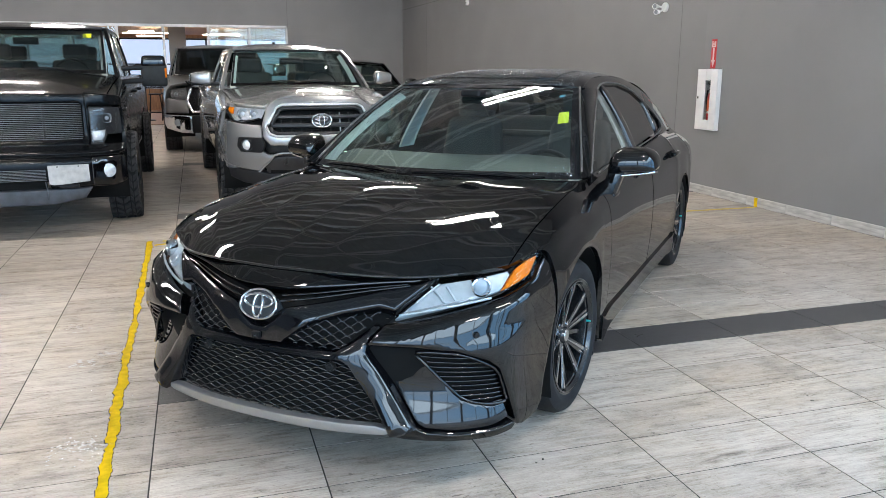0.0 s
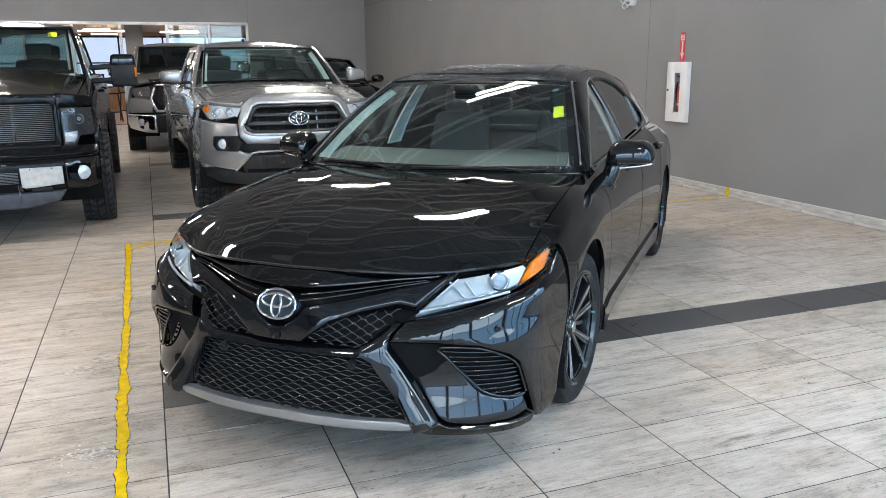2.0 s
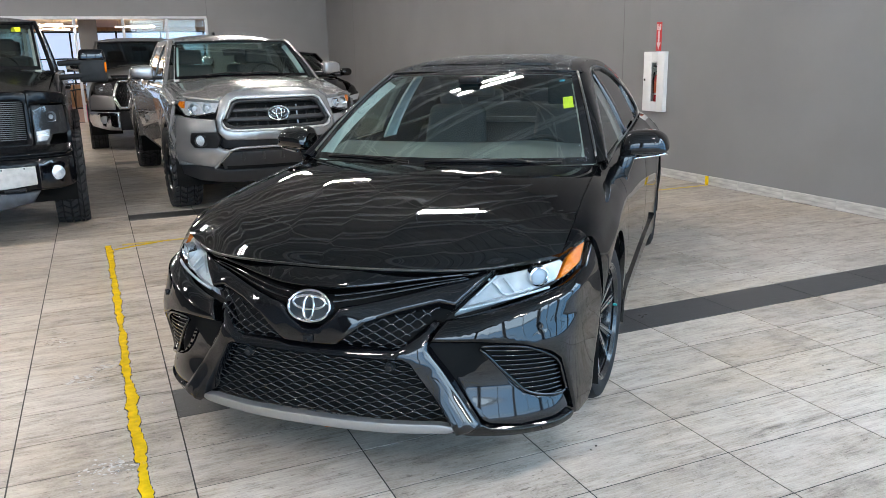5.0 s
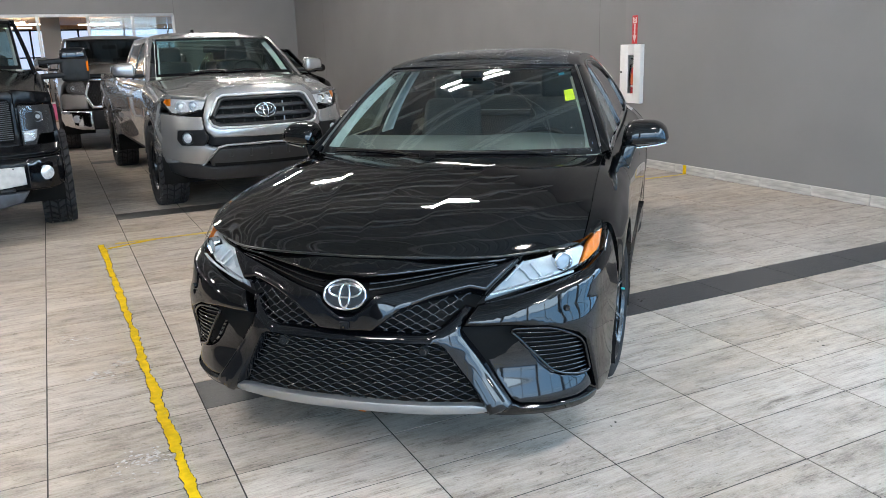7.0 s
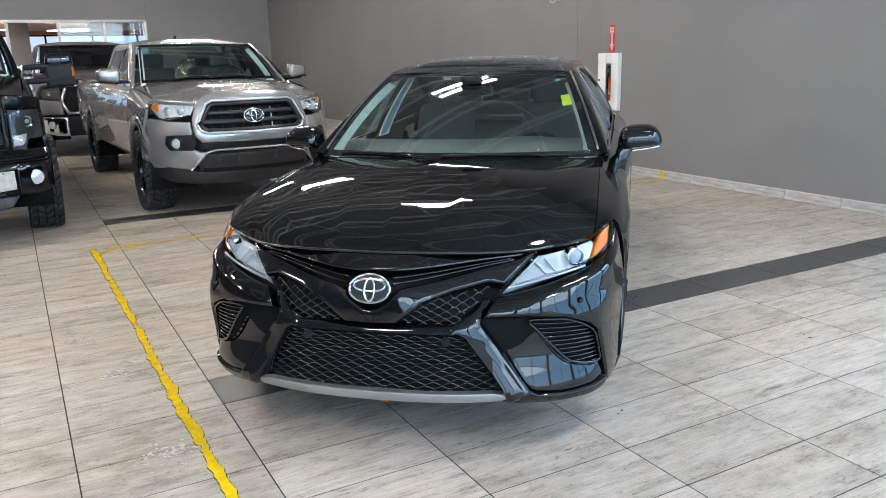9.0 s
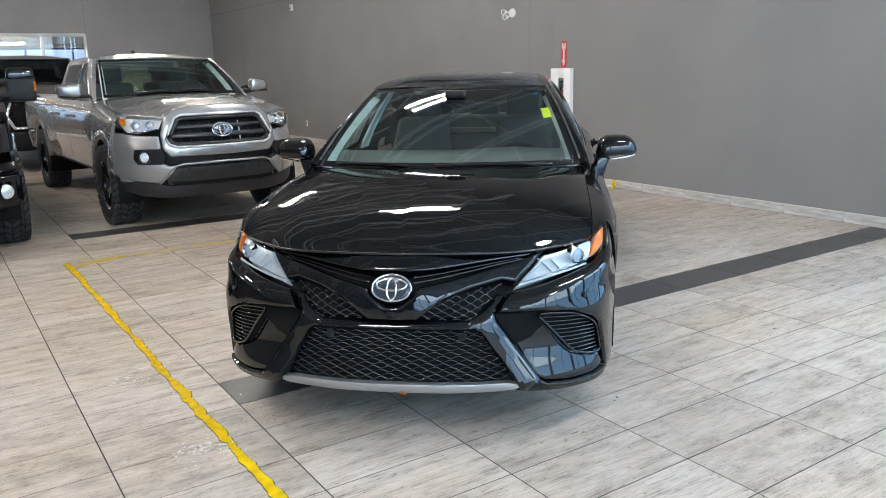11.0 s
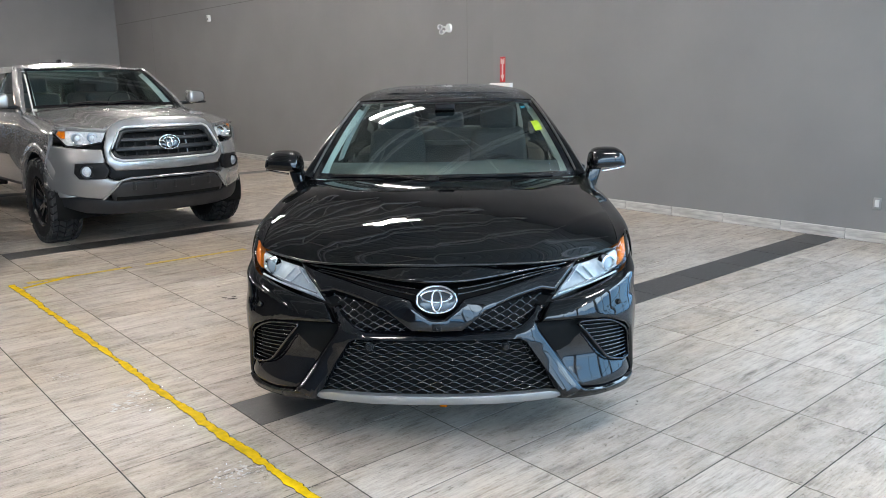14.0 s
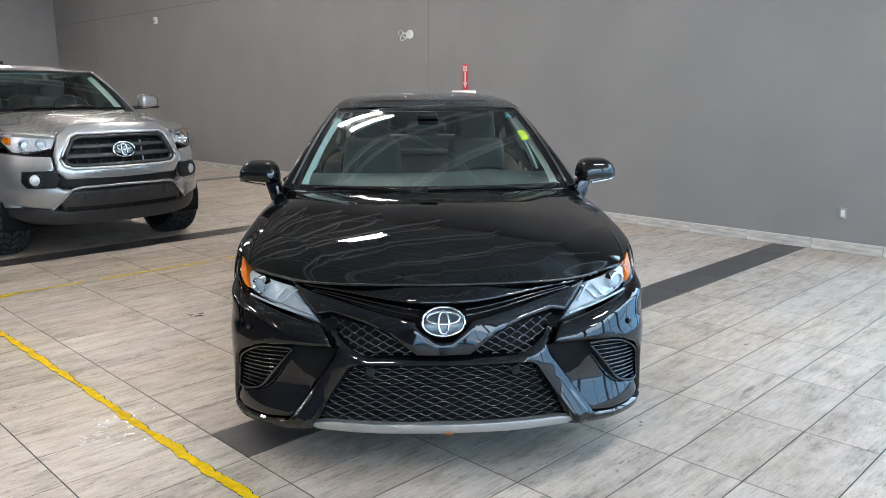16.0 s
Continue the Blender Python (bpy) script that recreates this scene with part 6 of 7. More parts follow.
def lamp_unit(o, fn, u2, poly, s, amber=None, proj=None, dark=False, depth=0.05):
    h = empty("headlight", Matrix.Identity(4), "", "")
    h.parent = o
    pl = [u2(*p) for p in poly]
    patch("headlight_housing", pl, fn, SMOKE if dark else LAMPFACET, h, -0.02 if dark else -0.022, 0.0, 0.06, 0, False, s)
    g = patch("headlight_lens", pl, fn, LENS if not dark else bpy.data.materials["smoked_lens"], h, 0.004, 0.02, 0.06, 0.006, False, s)
    g.visible_shadow = False
    if amber:
        patch("amber_reflector", [u2(*p) for p in amber], fn, AMBER, h, -0.006, 0.02, 0.06, 0.003, False, s)
    if amber:
        tubes("lamp_edge", [[fn(s * u2(u, z)[0], z, 0.002) for u, z in dense([(0.874, 1.045), (0.842, 0.982), (0.822, 0.947), (0.745, 0.930), (0.66, 0.952), (0.582, 0.975)], 0.03, False)]], 0.007, MATTE, h, 6)
        tubes("lamp_fin", [[fn(s * u2(0.60 + 0.02 * i, 0)[0], 0.968 - 0.0022 * i, -0.010) for i in range(10)]], 0.007, CHROME, h, 6)
    for u, z, r in proj or ():
        m = Matrix.Translation(fn(s * u2(u, 0)[0], z, -0.012)) @ Matrix.Rotation(s * 0.35, 4, "Z")
        lathe("reflector_bowl", [(0.004, 0.03), (r * 0.6, 0.022), (r * 0.92, 0.0), (r, -0.004), (r * 1.05, 0.02)], CHROME, h, 28, "y", m=m)
        lathe("lamp_bulb", [(0, -0.004), (r * 0.4, 0.0), (r * 0.45, 0.02)], LAMPBODY, h, 20, "y", m=m)
    return h


def oval_badge(o, fn, z, rx, rz, off, face):
    b = empty("badge", Matrix.Identity(4), "", "")
    b.parent = o
    rg_ = lambda a, c, x, y, q: [fn(x + a * math.cos(2 * math.pi * i / 32), y + c * math.sin(2 * math.pi * i / 32), q) for i in range(32)]
    patch("badge_disc", [(rx * math.cos(2 * math.pi * i / 28), z + rz * math.sin(2 * math.pi * i / 28)) for i in range(28)], fn, face, b, off, 0.04, 0.04, 0.004)
    tubes("badge_ring", [rg_(rx, rz, 0, z, off + 0.004)], 0.0075, CHROME, b, 6, True)
    tubes("badge_oval", [rg_(rx * 0.62, rz * 0.36, 0, z + rz * 0.3, off + 0.006)], 0.0052, CHROME, b, 6, True)
    tubes("badge_oval", [rg_(rx * 0.26, rz * 0.85, 0, z, off + 0.006)], 0.0052, CHROME, b, 6, True)


glass("smoked_lens", (0.62, 0.62, 0.63))


def silver_pickup():
    o, fn, u2 = pickup(dict(m=pose(1.18, 7.75, 0, 0, 0, 2.0), label="silver crew-cab pickup truck with all-terrain tyres, parked", paint=SILVER, hw=0.945,
        front=(0.95, 0.75, 2.2, (0.25, 0.4, 0.6, 0.8, 1.0, 1.15, 1.25), (0.10, 0.05, 0, 0, 0.04, 0.10, 0.16)), y0=0.50, ya=0.90, yr=4.47, arch=0.47, tyre=0.40, rim=0.235,
        hood0=1.185, hood1=1.262, drop=0.085, cowl=1.36, sill=0.50, belt=1.225, cab_end=3.42, end=5.65, rail=1.255, roof=1.755, roof_w=0.64, head=2.0,
        mirror=(1.055, 1.62, 1.345, 0.115, 0.072), flare=SILVER, bulge=0.015, row0=[(0.80, 1.108), (0.872, 1.085), (0.884, 1.03), (0.93, 0.80), (0.94, 0.53)], edge=((0, 0.35, 0.50, 0.58, 0.64, 0.75, 1.0), (1.190, 1.188, 1.165, 1.130, 1.085, 1.092, 1.110))))
    H = lambda pts: [u2(*p) for p in pts]
    patch("face_core", H([(0, 1.13), (0.5, 1.08), (0.86, 1.04), (0.9, 0.6), (0.85, 0.40), (0.5, 0.33), (-0.5, 0.33), (-0.85, 0.40), (-0.9, 0.6), (-0.86, 1.04), (-0.5, 1.08)]), fn, UNDER, o, -0.06, 0, 0.1, 0)
    sur = [(0, 1.190), (0.20, 1.188), (0.42, 1.160), (0.515, 1.09), (0.570, 0.925), (0.566, 0.78), (0.50, 0.712), (0, 0.705), (0, 0.80), (0.44, 0.803), (0.497, 0.826), (0.523, 0.885), (0.425, 1.068), (0.37, 1.094), (0, 1.096)]
    bmp = [(0.875, 0.945), (0.75, 0.922), (0.585, 0.91), (0.575, 0.80), (0.592, 0.78), (0.592, 0.67), (0.525, 0.628), (0.455, 0.624), (0.597, 0.462), (0.70, 0.475), (0.90, 0.520), (0.940, 0.56), (0.944, 0.75), (0.935, 0.95)]
    outer = sur[:8]
    inner = sur[8:]
    ring_ = [(-u, z) for u, z in outer[::-1]][1:] + outer[1:-1] + [(0.002, 0.705), (0.002, 0.80)] + inner[1:-1] + [(0, 1.096)] + [(-u, z) for u, z in inner[1:-1][::-1]] + [(-0.002, 0.80), (-0.002, 0.705)]
    patch("grille_surround", H(ring_), fn, SILVER, o, 0.014, 0.07, 0.04, 0.016)
    patch("surround_joint", H([(-0.03, 0.715), (0.03, 0.715), (0.03, 0.79), (-0.03, 0.79)]), fn, SILVER, o, 0.0146, 0.03, 0.03, 0)
    for s in (1, -1):
        patch("bumper_side", H(bmp), fn, SILVER, o, 0.02, 0.06, 0.03, 0.014, False, s, raised=lambda a, z: 0.11 * (0.74 - max(0.60, min(z, 0.90))))
        patch("lamp_brow", H([(0.50, 1.11), (0.535, 1.072), (0.80, 1.106), (0.86, 1.093), (0.87, 1.112), (0.80, 1.122), (0.535, 1.095), (0.51, 1.125)]), fn, SILVER, o, 0.002, 0.03, 0.04, 0.004, False, s)
        fogz = patch("fog_bezel", H([(0.775, 0.79), (0.57, 0.792), (0.54, 0.715), (0.575, 0.642), (0.755, 0.646), (0.785, 0.70)]), fn, MATTE, o, 0.034, 0.03, 0.04, 0.006, False, s)
        m = Matrix.Translation(fn(s * u2(0.695, 0)[0], 0.716, 0.038)) @ Matrix.Rotation(s * 0.3, 4, "Z")
        lathe("fog_lamp", [(0.0, -0.014), (0.02, -0.012), (0.036, -0.004), (0.042, 0.0), (0.046, 0.0), (0.048, 0.02)], LAMPBRIGHT, fogz, 24, "y", m=m)
        lathe("fog_ring", [(0.048, 0.004), (0.052, -0.012), (0.060, -0.012), (0.066, 0.006)], PIANO, fogz, 24, "y", m=m)
        lamp_unit(o, fn, u2, [(0.878, 1.05), (0.858, 1.09), (0.80, 1.103), (0.53, 1.068), (0.578, 0.975), (0.745, 0.928), (0.822, 0.945), (0.842, 0.98)], s,
                  [(0.868, 1.05), (0.853, 1.078), (0.818, 1.08), (0.828, 1.015), (0.846, 1.015)], [(0.745, 1.015, 0.052), (0.640, 1.018, 0.044)])
    tubes("grille_trim", [[fn(*u2(u, z), 0.018) for u, z in dense([(0, 0.80), (0.44, 0.803), (0.497, 0.826), (0.523, 0.885), (0.425, 1.068), (0.37, 1.094), (0, 1.096), (-0.37, 1.094), (-0.425, 1.068), (-0.523, 0.885), (-0.497, 0.826), (-0.44, 0.803)], 0.04)]], 0.0115, BRIGHTTRIM, o, 6, True)
    for i in range(9):
        u = -0.40 + 0.10 * i
        patch("radiator_post", H([(u - 0.006, 1.04), (u + 0.006, 1.04), (u + 0.006, 0.84), (u - 0.006, 0.84)]), fn, LAMPGREY if i == 6 else CLADDING, o, -0.045, 0.01, 0.1, 0)
    for z, hh, w in ((0.990, 0.034, 0.43), (0.908, 0.040, 0.48)):
        patch("grille_bar", H([(-w, z + hh / 2), (w, z + hh / 2), (w + 0.02, z - hh / 2), (-w - 0.02, z - hh / 2)]), fn, GRILLEGREY, o, -0.004, 0.04, 0.05, 0.006)
    tubes("grille_inner_frame", [[fn(*u2(u, z), -0.004) for u, z in dense([(0, 0.822), (0.43, 0.825), (0.478, 0.843), (0.500, 0.886), (0.408, 1.050), (0.36, 1.071), (0, 1.073), (-0.36, 1.071), (-0.408, 1.050), (-0.500, 0.886), (-0.478, 0.843), (-0.43, 0.825)], 0.04)]], 0.022, GRILLEGREY, o, 8, True)
    oval_badge(o, fn, 0.948, 0.098, 0.064, 0.006, PIANO)
    patch("bumper_slot", H([(-0.59, 0.70), (-0.56, 0.75), (0.56, 0.75), (0.59, 0.70), (0.53, 0.64), (-0.53, 0.64)]), fn, MATTE, o, -0.03, 0.03, 0.06, 0.004)
    patch("skid_panel", H([(-0.45, 0.612), (0.45, 0.612), (0.548, 0.52), (0.53, 0.445), (-0.53, 0.445), (-0.548, 0.52)]), fn, GRILLEGREY, o, 0.030, 0.05, 0.05, 0.012)
    for u in (-0.36, -0.18, 0.0, 0.18, 0.36):
        patch("skid_rib", H([(u - 0.011, 0.607), (u + 0.011, 0.607), (u + 0.016, 0.535), (u - 0.016, 0.535)]), fn, GRILLEGREY, o, 0.040, 0.02, 0.03, 0.005)
    patch("lower_slot", H([(-0.50, 0.478), (0.50, 0.478), (0.50, 0.446), (-0.50, 0.446)]), fn, UNDER, o, 0.032, 0.01, 0.06, 0.0)
    tubes("skid_trim", [[fn(*u2(u, z), 0.03) for u, z in dense([(-0.60, 0.46), (-0.46, 0.624), (-0.385, 0.641), (0, 0.645), (0.385, 0.641), (0.46, 0.624), (0.60, 0.46)], 0.05, False)]], 0.013, SILVER, o, 6)
    patch("front_valance", H([(-0.53, 0.435), (0.53, 0.435), (0.60, 0.455), (0.905, 0.513), (0.89, 0.40), (0.73, 0.325), (0.5, 0.303), (-0.5, 0.303), (-0.73, 0.325), (-0.89, 0.40), (-0.905, 0.513), (-0.60, 0.455)]), fn, GRILLEGREY, o, 0.012, 0.08, 0.06, 0.014)
    boxpart("aerial", (-0.1, 2.6, 1.765), (0.03, 0.10, 0.035), MATTE, o, 0.01)
    return o


def black_pickup():
    o, fn, u2 = pickup(dict(m=pose(-1.632, 7.33, 0, 0, 0, 1.0), label="dusty black pickup truck with billet grille and off-road tyres", paint=DUSTYBLACK, hw=1.0,
        front=(1.005, 0.42, 3.2, (0.25, 0.70, 0.78, 0.84, 1.3), (0.0, 0.0, 0.16, 0.20, 0.24)), y0=0.42, ya=0.98, yr=4.66, arch=0.50, tyre=0.42, rim=0.24,
        hood0=1.245, hood1=1.40, drop=0.05, cowl=1.50, sill=0.52, belt=1.365, cab_end=3.9, end=5.9, rail=1.36, roof=1.96, roof_w=0.76, head=2.15,
        mirror=(1.22, 1.65, 1.43, 0.14, 0.16), track=0.05, screen=glass("tinted_screen", (0.30, 0.37, 0.36), 0.0, 1.6), tow_mirror=True, bulge=0.05, row0=[(0.86, 1.205), (0.95, 1.18), (0.985, 1.10), (0.998, 0.80), (1.0, 0.50)]))
    H = lambda pts: [u2(*p) for p in pts]
    for s in (1, -1):
        patch("fender_face", H([(0.70, 1.245), (0.98, 1.21), (0.995, 1.12), (0.725, 1.125), (0.715, 0.80), (0.69, 0.80), (0.69, 1.20)]), fn, DUSTYBLACK, o, 0.0, 0.05, 0.05, 0.012, False, s)
        lamp_unit(o, fn, u2, [(0.728, 1.115), (0.992, 1.108), (0.998, 0.90), (0.972, 0.872), (0.865, 0.873), (0.83, 0.805), (0.728, 0.805)], s, None, [(0.87, 1.015, 0.045)], True, 0.05)
        lens = patch("turn_signal", H([(0.74, 0.90), (0.85, 0.915), (0.835, 0.85), (0.81, 0.825), (0.74, 0.825)]), fn, LAMPBRIGHT, o, -0.004, 0.01, 0.05, 0.004, False, s)
        fogm = Matrix.Translation(fn(s * u2(0.85, 0)[0], 0.573, 0.024)) @ Matrix.Rotation(s * 0.2, 4, "Z")
        lathe("fog_lamp", [(0.0, -0.012), (0.03, -0.010), (0.05, -0.002), (0.056, 0.0), (0.06, -0.004), (0.062, 0.02)], LAMPBRIGHT, o, 28, "y", m=fogm)
    patch("grille_backing", H([(-0.70, 1.20), (0.70, 1.20), (0.70, 0.80), (-0.70, 0.80)]), fn, UNDER, o, -0.05, 0, 0.1, 0)
    fr = [(0, 1.245), (0.70, 1.235), (0.715, 0.79), (0, 0.79), (0, 0.838), (0.655, 0.838), (0.668, 0.86), (0.668, 1.135), (0.645, 1.158), (0, 1.158)]
    for s in (1, -1):
        patch("grille_frame", H(fr), fn, DUSTYBLACK, o, 0.008, 0.06, 0.05, 0.012, False, s)
    for i in range(20):
        z = 0.846 + i * 0.0160
        tubes("billet_bar", [[fn(u2(-0.665 + 1.33 * k / 12, 0)[0], z, -0.004) for k in range(13)]], 0.0042, BILLET, o, 4)
    for u in (-0.36, 0.36):
        tubes("billet_post", [[fn(*u2(u, 0.84), -0.016), fn(*u2(u, 1.155), -0.016)]], 0.012, MATTE, o, 6)
    bp = empty("front_bumper", Matrix.Identity(4), "", "")
    bp.parent = o
    tagged(bp, "scuffed black steel bumper")
    patch("bumper_face", H([(-0.98, 0.70), (0.98, 0.70), (1.0, 0.62), (0.99, 0.46), (0.90, 0.435), (0.70, 0.44), (0.40, 0.44), (0.37, 0.52), (-0.37, 0.52), (-0.40, 0.44), (-0.90, 0.435), (-0.99, 0.46), (-1.0, 0.62)]), fn, DUSTYBLACK, bp, 0.012, 0.10, 0.05, 0.016)
    patch("bumper_step", H([(-0.98, 0.79), (0.98, 0.79), (0.99, 0.72), (-0.99, 0.72)]), fn, DUSTYBLACK, bp, 0.016, 0.10, 0.05, 0.012)
    for s in (1, -1):
        patch("bumper_end", H([(0.725, 0.690), (0.975, 0.690), (0.992, 0.63), (0.985, 0.470), (0.90, 0.445), (0.725, 0.455)]), fn, PIANO, bp, 0.020, 0.03, 0.05, 0.008, False, s)
    tubes("bumper_crease", [[fn(*u2(-0.97 + 1.94 * i / 24, 0.70), 0.014) for i in range(25)]], 0.007, DUSTYBLACK, bp, 6)
    patch("lower_intake", H([(-0.37, 0.50), (0.37, 0.50), (0.37, 0.42), (-0.37, 0.42)]), fn, UNDER, bp, -0.03, 0.0, 0.1, 0)
    for i in range(8):
        tubes("intake_bar", [[fn(u2(-0.37 + 0.74 * k / 6, 0)[0], 0.525 + 0.0 - i * 0.0125 + 0.08, 0.030) for k in range(7)]], 0.004, BILLET, bp, 4)
    patch("skid_plate", H([(-0.72, 0.435), (0.72, 0.435), (0.66, 0.345), (0.42, 0.30), (-0.42, 0.30), (-0.66, 0.345)]), fn, BUMPERBLACK, bp, 0.016, 0.10, 0.06, 0.012, label="scuffed grey lower plate")
    tubes("hanging_strap", [[fn(*u2(0.36, 0.50), 0.03), fn(*u2(0.368, 0.44), 0.034), fn(*u2(0.372, 0.36), 0.03)]], 0.004, BILLET, bp, 5)
    plate = empty("plate_holder", Matrix.Identity(4), "", "")
    plate.parent = o
    tagged(plate, "blank white plate cover with worn lower edge")
    patch("plate_cover", H([(0.385, 0.640), (0.700, 0.640), (0.703, 0.492), (0.62, 0.486), (0.50, 0.474), (0.42, 0.472), (0.388, 0.482)]), fn, PLATE, plate, 0.030, 0.008, 0.05, 0.003)
    for u in (0.46, 0.62):
        lathe("plate_screw", [(0, -0.004), (0.006, -0.003), (0.007, 0.002)], MATTE, plate, 10, "y", m=Matrix.Translation(fn(*u2(u, 0.628), 0.030)))
    boxpart("tow_bracket", fn(*u2(0.54, 0.455), 0.02), (0.16, 0.04, 0.03), MATTE, plate, 0.006)
    yb, yt, zb, zt = 1.52, 2.15, 1.405, 1.875
    k = 0.80
    px = Vector((0.60, yb + (yt - yb) * k + 0.05, zb + (zt - zb) * k + 0.012))
    st_ = boxpart("price_sticker", px, (0.085, 0.004, 0.075), YELLOW, o, 0.0, Matrix.Rotation(radians(-54), 4, "X"))
    tagged(st_, "bright yellow sticker")
    return o


def grey_pickup():
    o, fn, u2 = pickup(dict(m=pose(0.45, 14.2, 0, 0, 0, 0), label="dark grey pickup truck with chrome bumper parked behind", paint=GUNMETAL, hw=0.99,
        front=(1.0, 0.5, 3.0, (0.25, 0.7, 1.0, 1.3), (0.0, 0.0, 0.06, 0.14)), y0=0.40, ya=0.98, yr=4.68, arch=0.48, tyre=0.41, rim=0.24,
        hood0=1.235, hood1=1.35, drop=0.07, cowl=1.45, sill=0.50, belt=1.32, cab_end=3.9, end=5.8, rail=1.34, roof=1.915, roof_w=0.72, head=2.1,
        mirror=(1.15, 1.6, 1.42, 0.13, 0.11), mirror_paint=CHROME, screen=DARKGLASS, bulge=0.06, row0=[(0.85, 1.165), (0.90, 1.10), (0.93, 1.03), (0.975, 0.80), (0.985, 0.5)]))
    H = lambda pts: [u2(*p) for p in pts]
    for s in (1, -1):
        lamp_unit(o, fn, u2, [(0.86, 1.09), (0.60, 1.135), (0.58, 1.06), (0.60, 0.92), (0.82, 0.955), (0.87, 1.0)], s, None, [(0.76, 1.02, 0.045)], True)
        patch("fender_face", H([(0.58, 0.91), (0.90, 0.95), (0.95, 0.90), (0.95, 0.70), (0.58, 0.70)]), fn, GUNMETAL, o, 0.0, 0.05, 0.06, 0.012, False, s)
        cb = patch("chrome_bumper", H([(0.52, 0.66), (0.955, 0.68), (0.965, 0.56), (0.93, 0.44), (0.70, 0.37), (0.52, 0.36)]), fn, CHROME, o, 0.03, 0.08, 0.05, 0.016, False, s)
        m = Matrix.Translation(fn(s * u2(0.75, 0)[0], 0.541, 0.034)) @ Matrix.Rotation(s * 0.2, 4, "Z")
        lathe("fog_lamp", [(0.0, -0.010), (0.03, -0.006), (0.045, 0.0), (0.06, -0.004), (0.064, 0.01)], LAMPGREY, cb, 22, "y", m=m)
    patch("grille_backing", H([(-0.62, 1.16), (0.62, 1.16), (0.58, 0.40), (-0.58, 0.40)]), fn, UNDER, o, -0.05, 0, 0.1, 0)
    tubes("grille_frame", [[fn(*u2(u, z), 0.01) for u, z in dense([(-0.50, 0.72), (-0.58, 0.90), (-0.50, 1.15), (0.50, 1.15), (0.58, 0.90), (0.50, 0.72)], 0.06)]], 0.028, CHROME, o, 8, True)
    V, F = [], []
    for i in range(9):
        for j in range(24):
            c = fn(u2(-0.52 + j * 0.045 + (i % 2) * 0.0225, 0)[0], 0.76 + i * 0.044, -0.01)
            v, f = tube_data([c + Vector((0.021 * math.cos(k * math.pi / 3), 0, 0.021 * math.sin(k * math.pi / 3))) for k in range(6)], 0.005, 4, True)
            n = len(V)
            V += v
            F += [tuple(a + n for a in q) for q in f]
    link_mesh("grille_mesh", V, F, MESHBLACK, o)
    patch("hood_guard", H([(-0.60, 1.24), (0.60, 1.24), (0.56, 1.18), (-0.56, 1.18)]), fn, PIANO, o, 0.04, 0.03, 0.06, 0.01)
    patch("lower_bumper", H([(-0.52, 0.66), (0.52, 0.66), (0.52, 0.36), (-0.52, 0.36)]), fn, MATTE, o, 0.02, 0.06, 0.08, 0.012)
    return o


